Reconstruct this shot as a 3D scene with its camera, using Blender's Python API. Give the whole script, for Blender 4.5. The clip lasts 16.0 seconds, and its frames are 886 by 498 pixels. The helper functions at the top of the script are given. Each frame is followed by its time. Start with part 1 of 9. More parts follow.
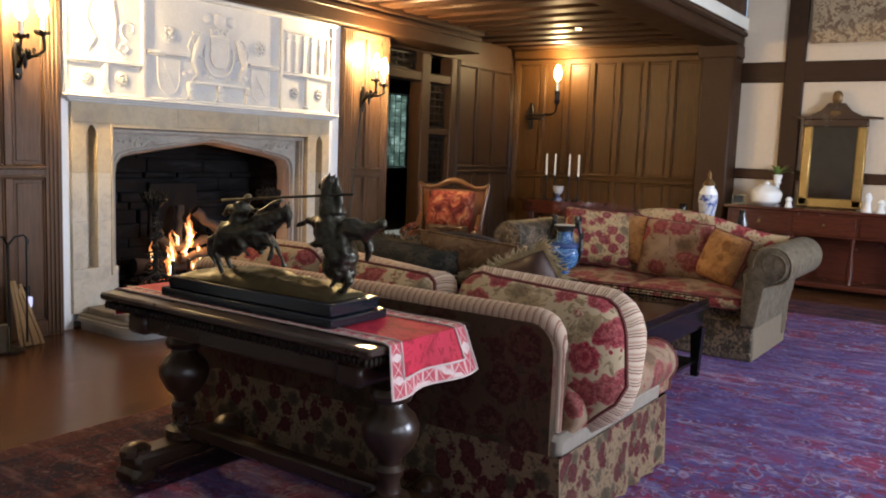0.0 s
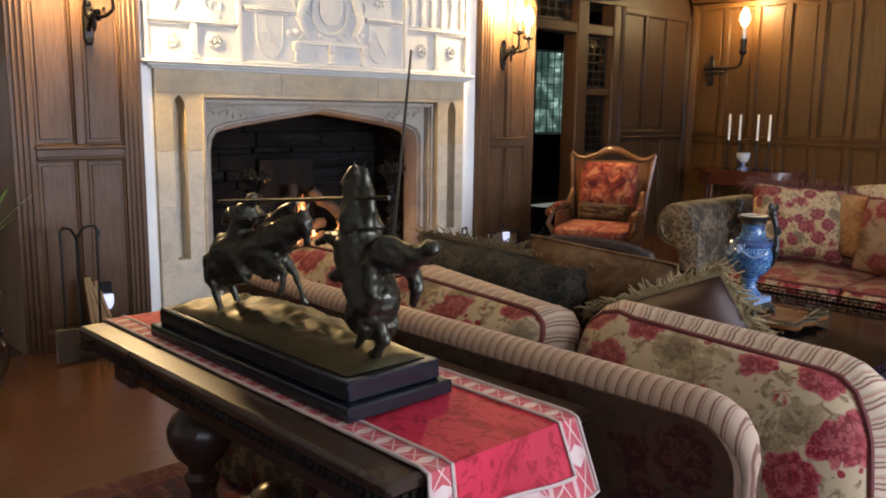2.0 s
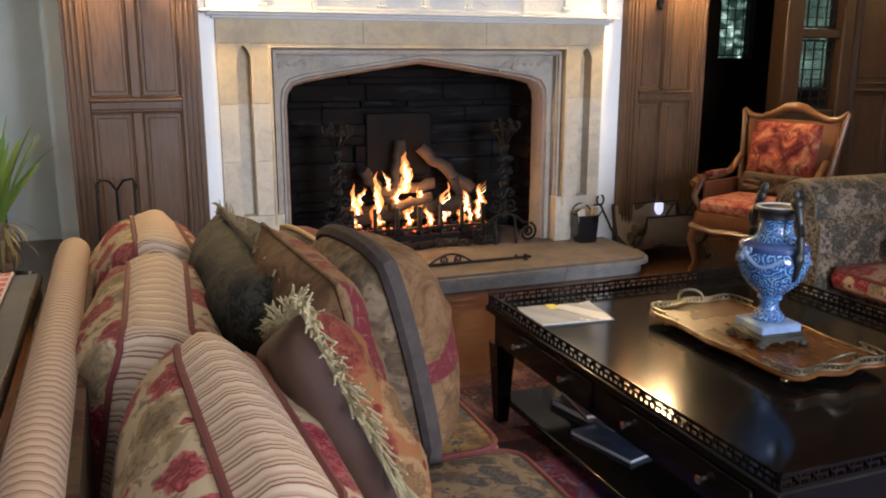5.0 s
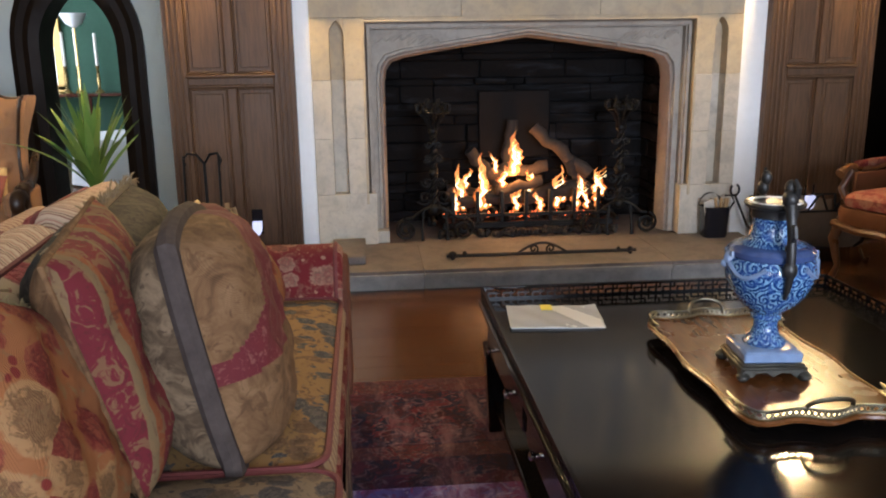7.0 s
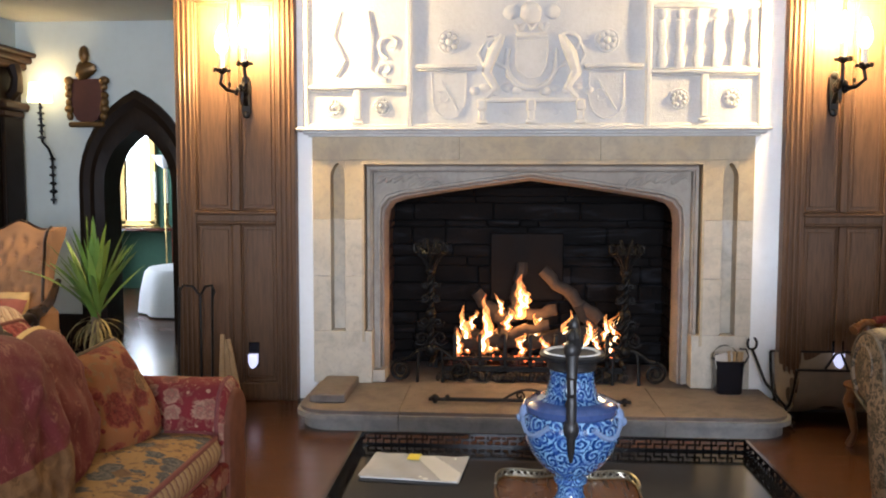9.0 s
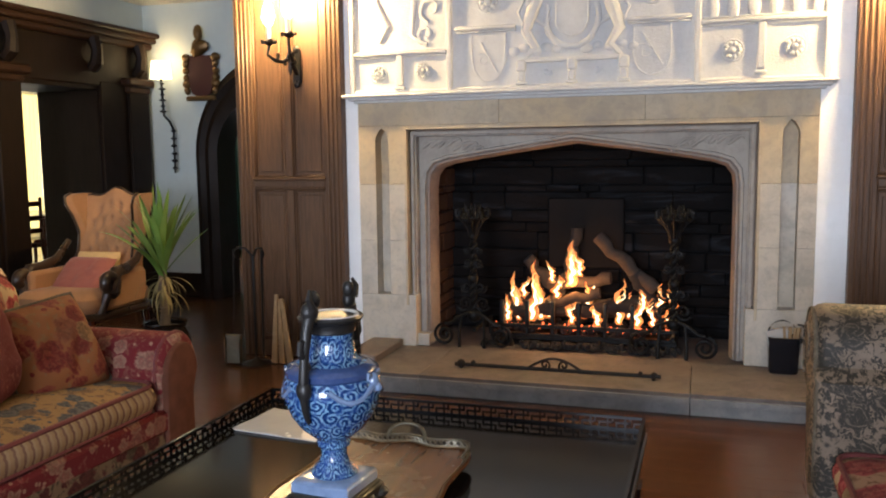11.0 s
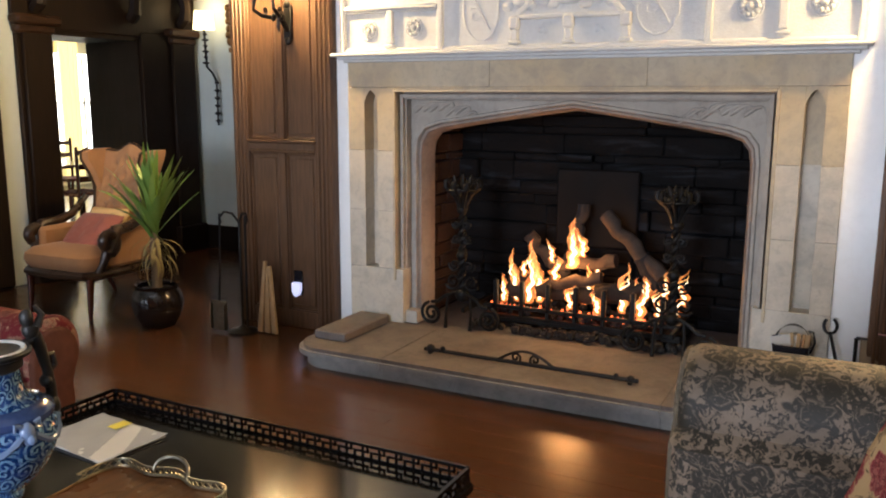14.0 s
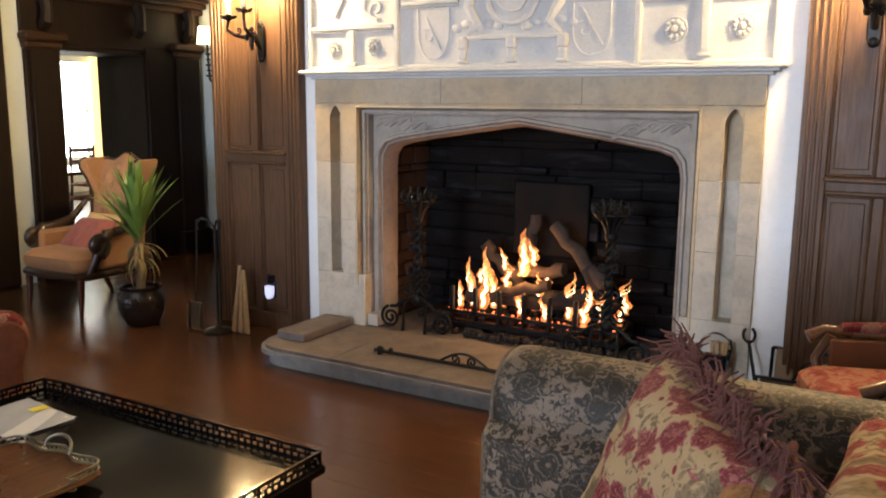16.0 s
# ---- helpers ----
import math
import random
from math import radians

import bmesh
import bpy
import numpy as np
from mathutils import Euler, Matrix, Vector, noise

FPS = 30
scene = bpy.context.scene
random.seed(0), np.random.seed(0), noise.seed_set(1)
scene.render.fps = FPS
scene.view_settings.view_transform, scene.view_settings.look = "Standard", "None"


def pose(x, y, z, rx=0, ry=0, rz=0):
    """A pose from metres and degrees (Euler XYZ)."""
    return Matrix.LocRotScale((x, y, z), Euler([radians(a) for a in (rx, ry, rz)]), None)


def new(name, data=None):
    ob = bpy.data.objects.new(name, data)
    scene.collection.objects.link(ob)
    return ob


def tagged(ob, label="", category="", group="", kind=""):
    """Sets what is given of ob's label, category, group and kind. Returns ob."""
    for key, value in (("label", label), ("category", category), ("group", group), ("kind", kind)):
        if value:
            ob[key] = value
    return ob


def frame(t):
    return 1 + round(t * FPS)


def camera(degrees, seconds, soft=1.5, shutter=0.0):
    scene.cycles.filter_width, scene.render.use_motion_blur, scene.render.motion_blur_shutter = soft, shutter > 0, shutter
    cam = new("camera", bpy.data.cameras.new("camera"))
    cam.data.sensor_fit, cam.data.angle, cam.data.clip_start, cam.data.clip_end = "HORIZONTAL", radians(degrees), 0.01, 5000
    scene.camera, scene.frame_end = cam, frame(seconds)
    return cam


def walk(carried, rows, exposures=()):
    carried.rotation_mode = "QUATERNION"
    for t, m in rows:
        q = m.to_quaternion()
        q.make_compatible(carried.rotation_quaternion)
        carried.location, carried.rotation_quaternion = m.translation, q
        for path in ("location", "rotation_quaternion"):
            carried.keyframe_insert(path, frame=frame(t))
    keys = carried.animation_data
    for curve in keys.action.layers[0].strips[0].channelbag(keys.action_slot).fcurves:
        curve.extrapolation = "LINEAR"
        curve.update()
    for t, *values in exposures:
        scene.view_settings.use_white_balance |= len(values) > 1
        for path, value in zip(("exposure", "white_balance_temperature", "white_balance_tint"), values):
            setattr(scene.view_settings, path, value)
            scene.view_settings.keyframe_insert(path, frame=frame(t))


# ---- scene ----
cam = camera(55.9, 16.0, soft=2.0)
METRES, EYE, TILT, LEAN, TURN = 8.0, 1.5, 0.0, 0.0, 34.5
ROWS = [
    (0.0, 0.0, 0.0, 0.0, 0.26, -6.74, -2.2),
    (0.5, -0.0116, 0.044, 0.0022, 3.62, -6.96, -1.13),
    (1.0, -0.0143, 0.0915, 0.0035, 5.47, -7.52, -0.13),
    (1.5, 0.0001, 0.1283, 0.0046, 8.69, -8.04, -0.63),
    (2.0, 0.0203, 0.1644, 0.0025, 11.98, -9.47, -0.77),
    (2.5, 0.0491, 0.1951, 0.0033, 15.01, -10.64, -1.02),
    (3.0, 0.0853, 0.2213, 0.0055, 18.02, -11.25, -1.56),
    (3.5, 0.1154, 0.2506, 0.005, 20.5, -12.29, -1.07),
    (4.0, 0.1331, 0.2799, 0.0052, 22.05, -12.39, -0.47),
    (4.5, 0.1533, 0.3066, 0.0037, 26.58, -12.21, -0.25),
    (5.0, 0.1795, 0.3319, 0.0018, 34.21, -12.85, -0.08),
    (5.2, 0.1861, 0.342, 0.0006, 36.45, -13.28, 0.15),
    (7.3, 0.2466, 0.4525, -0.0079, 51.21, -13.81, 0.86),
    (7.5, 0.2508, 0.4608, -0.0089, 51.74, -13.54, 0.99),
    (8.0, 0.2662, 0.4911, -0.009, 53.63, -8.05, 0.23),
    (8.2, 0.2715, 0.4985, -0.009, 54.55, -6.0, -0.18),
    (10.3, 0.3348, 0.6121, -0.0102, 66.93, -6.26, 0.62),
    (10.5, 0.3382, 0.6242, -0.012, 68.52, -6.14, 0.59),
    (11.0, 0.3467, 0.6571, -0.0117, 72.97, -6.36, 0.69),
    (11.5, 0.3439, 0.6868, -0.0116, 75.19, -6.21, 0.27),
    (12.0, 0.3387, 0.7122, -0.0075, 77.19, -6.73, 0.36),
    (12.5, 0.3423, 0.7341, -0.004, 80.33, -8.1, -0.31),
    (13.0, 0.3438, 0.7503, 0.0017, 82.44, -9.94, -0.86),
    (13.5, 0.3341, 0.765, 0.0034, 82.71, -10.58, -0.68),
    (14.0, 0.3204, 0.7841, 0.0054, 82.46, -10.21, -0.22),
    (14.5, 0.3188, 0.8086, 0.0074, 83.06, -10.04, -0.25),
    (15.0, 0.3268, 0.8291, 0.0093, 84.31, -10.36, -0.91),
    (15.5, 0.3392, 0.8383, 0.0105, 85.03, -10.32, -1.07),
    (16.0, 0.362, 0.8502, 0.0132, 85.59, -9.82, -0.43),
]
walk(cam, [(t, pose(0, 0, EYE, TILT, LEAN, TURN) @ pose(METRES * x, METRES * y, METRES * z, 90 + pitch, roll, yaw)) for t, x, y, z, yaw, pitch, roll in ROWS],
     exposures=((0.0, 0.60, 5800, 10), (1.5, 0.67, 5800, 10), (3.0, 0.72, 5800, 10), (4.7, 0.83, 5800, 10), (7.5, 0.62, 5800, 10), (8.0, 0.81, 5800, 10), (11.0, 0.46, 5800, 10), (13.5, 0.50, 5800, 10), (16.0, 0.55, 5800, 10)))

# ---- world, daylight, lamps ----
world = bpy.data.worlds.new("sky")
scene.world = world
world.use_nodes = True
_wn = world.node_tree.nodes
_sky = _wn.new("ShaderNodeTexSky")
_sky.sky_type, _sky.sun_disc, _sky.sun_elevation, _sky.sun_rotation = "NISHITA", False, radians(35), radians(100)
world.node_tree.links.new(_sky.outputs[0], _wn["Background"].inputs[0])
_wn["Background"].inputs[1].default_value = 0.1

DAY = (0.86, 0.90, 1.00)
WARM = (1.0, 0.66, 0.28)


def lamp(name, kind, m, energy, color, size=0.05, size_y=None):
    data = bpy.data.lights.new(name, kind)
    data.energy, data.color = energy, color
    if kind == "AREA":
        data.shape, data.size, data.size_y = "RECTANGLE", size, size_y or size
    else:
        data.shadow_soft_size = size
    ob = new(name, data)
    ob.matrix_world = m
    return ob


# tall windows of the hall on the side away from the fireplace
HALL_WINDOWS = ((-2.2, 1.9), (1.6, 1.9), (5.4, 1.9), (8.9, 1.7))
for (wy, ww), watt in zip(HALL_WINDOWS, (26, 52, 355, 42)):
    lamp("window_daylight", "AREA", pose(4.42, wy, 1.9, 0, 90, 0), watt, DAY, 2.3, ww)
# windows of the rooms behind the panelled doorway and the arch
lamp("dining_daylight", "AREA", pose(-9.1, -5.4, 1.5, 90, 0, 0), 160, (1.0, 0.95, 0.82), 1.6, 1.7)
lamp("green_room_daylight", "AREA", pose(-10.2, -0.85, 1.6, 90, 0, 0), 70, DAY, 1.4, 1.6)

# candle bulbs of the sconces, and the fire
SCONCE_BULBS = [(-5.71, 3.13, 2.475), (-5.70, 3.28, 2.515), (-5.71, 6.94, 2.515), (-5.70, 7.06, 2.475), (-5.51, 10.70, 2.79), (-7.88, 0.72, 2.42)]
for p in SCONCE_BULBS:
    lamp("sconce_bulb", "POINT", Matrix.Translation(p), (62 if p[1] > 10 else 80) if p[1] > 2 else 2.2, WARM, 0.03)
lamp("fire_glow", "POINT", Matrix.Translation((-6.30, 5.05, 0.50)), 13, (1.0, 0.42, 0.12), 0.16)

# ---- building helpers ----


class M:
    """Gathers vertices and faces of one mesh, in world metres."""

    def __init__(self):
        self.v, self.f = [], []

    def add(self, vs, fs):
        n = len(self.v)
        self.v += [tuple(p) for p in vs]
        self.f += [tuple(i + n for i in f) for f in fs]
        return self

    def box(self, x0, x1, y0, y1, z0, z1, b=0.0):
        x0, x1, y0, y1, z0, z1 = min(x0, x1), max(x0, x1), min(y0, y1), max(y0, y1), min(z0, z1), max(z0, z1)
        lo, hi = (x0, y0, z0), (x1, y1, z1)
        if b <= 0:
            vs = [(x, y, z) for x in (x0, x1) for y in (y0, y1) for z in (z0, z1)]
            return self.add(vs, [(0, 1, 3, 2), (4, 6, 7, 5), (0, 4, 5, 1), (2, 3, 7, 6), (0, 2, 6, 4), (1, 5, 7, 3)])
        b = min(b, 0.45 * min(x1 - x0, y1 - y0, z1 - z0))
        vs, ids = [], {}
        for s in [(i, j, k) for i in (0, 1) for j in (0, 1) for k in (0, 1)]:
            for a in range(3):
                p = [0, 0, 0]
                for c in range(3):
                    e = 0 if c == a else b
                    p[c] = (hi[c] - e) if s[c] else (lo[c] + e)
                ids[s, a] = len(vs)
                vs.append(tuple(p))
        fs = []
        for a in range(3):
            c, d = [q for q in range(3) if q != a]
            for side in (0, 1):
                quad = []
                for u, w in ((0, 0), (1, 0), (1, 1), (0, 1)):
                    s = [0, 0, 0]
                    s[a], s[c], s[d] = side, u, w
                    quad.append(ids[tuple(s), a])
                fs.append(tuple(quad))
            for u in (0, 1):
                for w in (0, 1):
                    s0, s1 = [0, 0, 0], [0, 0, 0]
                    s0[a], s0[c], s0[d] = 0, u, w
                    s1[a], s1[c], s1[d] = 1, u, w
                    fs.append((ids[tuple(s0), c], ids[tuple(s0), d], ids[tuple(s1), d], ids[tuple(s1), c]))
        for s in [(i, j, k) for i in (0, 1) for j in (0, 1) for k in (0, 1)]:
            fs.append((ids[s, 0], ids[s, 1], ids[s, 2]))
        return self.add(vs, fs)

    def grid(self, fn, nu, nv, cu=False, cv=False):
        vs = [fn(i / (nu if cu else nu - 1), j / (nv if cv else nv - 1)) for i in range(nu) for j in range(nv)]
        fs = []
        for i in range(nu if cu else nu - 1):
            for j in range(nv if cv else nv - 1):
                a, b = i, (i + 1) % nu
                c, d = j, (j + 1) % nv
                fs.append((a * nv + c, b * nv + c, b * nv + d, a * nv + d))
        return self.add(vs, fs)

    def lathe(self, prof, c=(0, 0, 0), n=24, square=0.0):
        def fn(u, w):
            r, z = prof[round(w * (len(prof) - 1))]
            a = 2 * math.pi * u
            return (c[0] + r * math.cos(a), c[1] + r * math.sin(a), c[2] + z)
        self.grid(fn, n, len(prof), cu=True)
        k = len(self.v) - n * len(prof)
        if prof[0][0] > 1e-4:
            self.f.append(tuple(k + i * len(prof) for i in range(n)))
        if prof[-1][0] > 1e-4:
            self.f.append(tuple(k + i * len(prof) + len(prof) - 1 for i in range(n)))
        return self

    def tube(self, pts, r, n=8, closed=False):
        pts = [Vector(p) for p in pts]
        rs = r if isinstance(r, (list, tuple)) else [r] * len(pts)
        k = len(pts)
        side = None
        vs = []
        for i, p in enumerate(pts):
            a = pts[(i - 1) % k] if (closed or i > 0) else p
            b = pts[(i + 1) % k] if (closed or i < k - 1) else p
            t = (b - a).normalized() if (b - a).length > 1e-9 else Vector((0, 0, 1))
            if side is None:
                side = t.orthogonal().normalized()
            side = (side - t * side.dot(t))
            side = side.normalized() if side.length > 1e-6 else t.orthogonal().normalized()
            up = t.cross(side)
            for j in range(n):
                q = 2 * math.pi * j / n
                vs.append(p + rs[i] * (math.cos(q) * side + math.sin(q) * up))
        fs = []
        for i in range(k if closed else k - 1):
            i2 = (i + 1) % k
            for j in range(n):
                fs.append((i * n + j, i2 * n + j, i2 * n + (j + 1) % n, i * n + (j + 1) % n))
        if not closed:
            fs += [tuple(range(n)), tuple((k - 1) * n + j for j in range(n))]
        return self.add(vs, fs)

    def blob(self, c, r, nu=14, nv=9, wob=0.0):
        c = Vector(c)

        def fn(u, w):
            a, b = 2 * math.pi * u, math.pi * (0.02 + 0.96 * w) - math.pi / 2
            p = Vector((math.cos(b) * math.cos(a) * r[0], math.cos(b) * math.sin(a) * r[1], math.sin(b) * r[2]))
            if wob:
                p *= 1 + wob * noise.noise((c + p) * 9)
            return c + p
        self.grid(fn, nu, nv, cu=True)
        k = len(self.v) - nu * nv
        self.f += [tuple(k + i * nv for i in range(nu)), tuple(k + i * nv + nv - 1 for i in range(nu))]
        return self

    def prism(self, outline, axis, a0, a1):
        """A flat outline, pushed from a0 to a1 along an axis; the outline runs in the other two axes, in their order."""
        def at(p, a):
            q = list(p)
            q.insert(axis, a)
            return tuple(q)
        n = len(outline)
        vs = [at(p, a0) for p in outline] + [at(p, a1) for p in outline]
        fs = [tuple(range(n)), tuple(range(n, 2 * n))] + [(i, (i + 1) % n, n + (i + 1) % n, n + i) for i in range(n)]
        return self.add(vs, fs)

    def strip(self, loops, closed=True, caps=False):
        """Skins a row of equal loops of points."""
        n = len(loops[0])
        vs = [p for l in loops for p in l]
        fs = []
        for i in range(len(loops) - 1):
            for j in range(n if closed else n - 1):
                fs.append((i * n + j, i * n + (j + 1) % n, (i + 1) * n + (j + 1) % n, (i + 1) * n + j))
        if caps:
            fs += [tuple(range(n)), tuple((len(loops) - 1) * n + j for j in range(n))]
        return self.add(vs, fs)

    def move(self, m):
        self.v = [tuple(m @ Vector(p)) for p in self.v]
        return self


def meshed(name, m, mat, sharp=38, tidy=True):
    me = bpy.data.meshes.new(name)
    me.from_pydata(m.v, [], m.f)
    if tidy:
        bm = bmesh.new()
        bm.from_mesh(me)
        bmesh.ops.remove_doubles(bm, verts=bm.verts, dist=0.0002)
        bmesh.ops.recalc_face_normals(bm, faces=bm.faces)
        bm.to_mesh(me)
        bm.free()
    me.polygons.foreach_set("use_smooth", [True] * len(me.polygons))
    me.set_sharp_from_angle(angle=radians(sharp))
    me.materials.append(mat)
    return me


def part(name, m, mat, parent, label="", sharp=38):
    """One mesh under a thing or a part of it."""
    ob = new(name, m if isinstance(m, bpy.types.Mesh) else meshed(name, m, mat, sharp))
    ob.parent = parent
    if parent.type == "EMPTY":
        ob.matrix_parent_inverse = parent.matrix_basis.inverted()
    return tagged(ob, label) if label else ob


def thing(name, at, label, category, group=""):
    ob = new(name)
    ob.empty_display_size = 0.1
    ob.matrix_basis = Matrix.Translation(at)
    return tagged(ob, label, category, group)


def solid(name, m, mat, label, category, group="", kind="", sharp=38):
    """A thing, or a piece of the setting, that is one mesh."""
    return tagged(new(name, meshed(name, m, mat, sharp)), label, category, group, kind)


def setting(name, m, mat, label, category, sharp=38):
    return solid(name, m, mat, label, category, "", "structure", sharp)


def arc(cx, cy, r, a0, a1, n):
    return [(cx + r * math.cos(radians(a0 + (a1 - a0) * i / (n - 1))), cy + r * math.sin(radians(a0 + (a1 - a0) * i / (n - 1)))) for i in range(n)]


def spiral(c, r, turns, a0, n=26, grow=0.15):
    return [(c[0] + (grow * r + (1 - grow) * r * i / (n - 1)) * math.cos(a0 + turns * 2 * math.pi * i / (n - 1)),
             c[1] + (grow * r + (1 - grow) * r * i / (n - 1)) * math.sin(a0 + turns * 2 * math.pi * i / (n - 1))) for i in range(n)]

# ---- materials ----


class Nodes:
    def __init__(self, name):
        self.mat = bpy.data.materials.new(name)
        self.mat.use_nodes = True
        self.t = self.mat.node_tree
        self.bsdf = self.t.nodes["Principled BSDF"]
        self.co = self.t.nodes.new("ShaderNodeTexCoord").outputs["Object"]

    def n(self, kind, **kw):
        nd = self.t.nodes.new(kind)
        for k, v in kw.items():
            nd.inputs[k].default_value = v
        return nd

    def link(self, a, b):
        self.t.links.new(a, b)

    def put(self, value, sock):
        if isinstance(value, bpy.types.NodeSocket):
            self.link(value, sock)
        elif isinstance(value, tuple) and len(value) == 3 and sock.type == "RGBA":
            sock.default_value = (*value, 1)
        else:
            sock.default_value = value

    def scaled(self, s, turn=(0, 0, 0), co=None):
        m = self.n("ShaderNodeMapping")
        m.inputs["Scale"].default_value = s if isinstance(s, tuple) else (s, s, s)
        m.inputs["Rotation"].default_value = [radians(a) for a in turn]
        self.link(co or self.co, m.inputs["Vector"])
        return m.outputs[0]

    def noise(self, scale, detail=4, co=None, rough=0.6, dist=0.0, out=0):
        nd = self.n("ShaderNodeTexNoise", Scale=scale, Detail=detail, Roughness=rough, Distortion=dist)
        self.link(co or self.co, nd.inputs["Vector"])
        return nd.outputs[out]

    def voronoi(self, scale, co=None, feature="F1", out="Distance", rnd=1.0):
        nd = self.n("ShaderNodeTexVoronoi", Scale=scale, Randomness=rnd)
        nd.feature = feature
        self.link(co or self.co, nd.inputs["Vector"])
        return nd.outputs[out]

    def wave(self, scale, axis="X", dist=0.0, co=None, profile="SIN", kind="BANDS", detail=2):
        nd = self.n("ShaderNodeTexWave", Scale=scale, Distortion=dist, Detail=detail)
        nd.wave_type, nd.wave_profile = kind, profile
        if kind == "BANDS":
            nd.bands_direction = axis
        self.link(co or self.co, nd.inputs["Vector"])
        return nd.outputs["Fac"]

    def ramp(self, fac, stops, hard=False):
        nd = self.n("ShaderNodeValToRGB")
        el = nd.color_ramp.elements
        while len(el) < len(stops):
            el.new(0.5)
        for e, (p, c) in zip(el, stops):
            e.position = p
            e.color = (*c, 1) if isinstance(c, tuple) else (c, c, c, 1)
        nd.color_ramp.interpolation = "CONSTANT" if hard else "LINEAR"
        self.put(fac, nd.inputs[0])
        return nd.outputs[0]

    def mix(self, fac, a, b, mode="MIX"):
        nd = self.t.nodes.new("ShaderNodeMix")
        nd.data_type, nd.blend_type = "RGBA", mode
        self.put(fac, nd.inputs[0])
        self.put(a, nd.inputs[6])
        self.put(b, nd.inputs[7])
        return nd.outputs[2]

    def math(self, op, a, b=0.0):
        nd = self.t.nodes.new("ShaderNodeMath")
        nd.operation = op
        self.put(a, nd.inputs[0])
        self.put(b, nd.inputs[1])
        return nd.outputs[0]

    def blossoms(self, scale, co, petals=5, depth=0.2):
        """Distance from scattered flower hearts, drawn in and out along petals, and each flower's own random colour."""
        nd = self.n("ShaderNodeTexVoronoi", Scale=scale, Randomness=0.85)
        self.link(co, nd.inputs["Vector"])
        off = self.t.nodes.new("ShaderNodeVectorMath")
        off.operation = "SUBTRACT"
        self.link(co, off.inputs[0])
        self.link(nd.outputs["Position"], off.inputs[1])
        s = self.t.nodes.new("ShaderNodeSeparateXYZ")
        self.link(off.outputs[0], s.inputs[0])
        u = self.math("ADD", s.outputs[0], self.math("MULTIPLY", s.outputs[1], 0.3))
        v = self.math("ADD", s.outputs[2], self.math("MULTIPLY", s.outputs[1], 0.6))
        turn = self.math("ADD", self.math("MULTIPLY", self.math("ARCTAN2", v, u), petals), self.math("MULTIPLY", nd.outputs["Color"], 9.0))
        lobe = self.math("ABSOLUTE", self.math("SINE", self.math("MULTIPLY", turn, 0.5)))
        d = self.math("MULTIPLY", nd.outputs["Distance"], self.math("SUBTRACT", 1.0 + depth, self.math("MULTIPLY", lobe, 2 * depth)))
        return d, nd.outputs["Color"], lobe

    def warped(self, amount, scale, co=None):
        """The coordinates, pushed about by noise."""
        co = co or self.co
        sub = self.t.nodes.new("ShaderNodeVectorMath")
        sub.operation = "MULTIPLY_ADD"
        self.link(self.noise(scale, 2, co, out=1), sub.inputs[0])
        sub.inputs[1].default_value = (amount,) * 3
        self.link(co, sub.inputs[2])
        return sub.outputs[0]

    def random(self):
        return self.t.nodes.new("ShaderNodeObjectInfo").outputs["Random"]

    def done(self, color, rough=0.5, metal=0.0, bump=None, strength=0.3, dist=0.005, **kw):
        self.put(color, self.bsdf.inputs["Base Color"])
        self.put(rough, self.bsdf.inputs["Roughness"])
        self.put(metal, self.bsdf.inputs["Metallic"])
        for k, v in kw.items():
            self.put(v, self.bsdf.inputs[k.replace("_", " ")])
        if bump is not None:
            b = self.n("ShaderNodeBump", Strength=strength, Distance=dist)
            self.link(bump, b.inputs["Height"])
            self.link(b.outputs[0], self.bsdf.inputs["Normal"])
        return self.mat


def wood(name, dark, light, along="Z", rough=0.42, fine=1.0, coat=0.0, vary=0.25, spec=0.5):
    k = Nodes(name)
    dark, light = tuple(0.82 * v for v in dark), tuple(0.82 * v for v in light)
    s = {"X": (1.2, 16, 16), "Y": (16, 1.2, 16), "Z": (16, 16, 1.2)}[along]
    s = tuple(v * fine for v in s)
    co = k.scaled(s, co=k.warped(0.02, 3))
    grain = k.noise(1.0, 6, co, 0.65, 0.6)
    streak = k.noise(4.5, 3, co, 0.7)
    col = k.mix(grain, dark, light)
    col = k.mix(k.ramp(streak, [(0.42, 0.0), (0.62, 0.55)]), col, tuple(0.55 * c for c in dark))
    big = k.noise(1.3, 3)
    col = k.mix(k.math("MULTIPLY", big, vary), col, tuple(min(1, 1.5 * c) for c in light))
    col = k.mix(k.math("MULTIPLY", k.random(), vary), col, tuple(0.5 * c for c in dark))
    r = k.math("ADD", k.math("MULTIPLY", k.noise(6, 3), 0.25), rough - 0.12)
    return k.done(col, r, bump=streak, strength=0.12, dist=0.002, Coat_Weight=coat, Coat_Roughness=0.15, Specular_IOR_Level=spec)


PANEL = wood("oak_panelling", (0.072, 0.037, 0.018), (0.20, 0.108, 0.054), "Z", 0.46, spec=0.28)
# Golden copy of the oak: the far sconce's warm light is in its colour.
PANEL_FAR = wood("lamplit_oak_panelling", (0.052, 0.0225, 0.0055), (0.138, 0.064, 0.016), "Z", 0.46, spec=0.22)
BEAM = wood("dark_oak_beam", (0.026, 0.011, 0.0045), (0.070, 0.030, 0.011), "Y", 0.50, spec=0.22)
BEAM_X = wood("dark_oak_beam_across", (0.026, 0.011, 0.0045), (0.070, 0.030, 0.011), "X", 0.50, spec=0.22)
ENTRYOAK = wood("entrance_oak", (0.022, 0.0115, 0.0055), (0.060, 0.031, 0.0145), "Z", 0.50, spec=0.18)
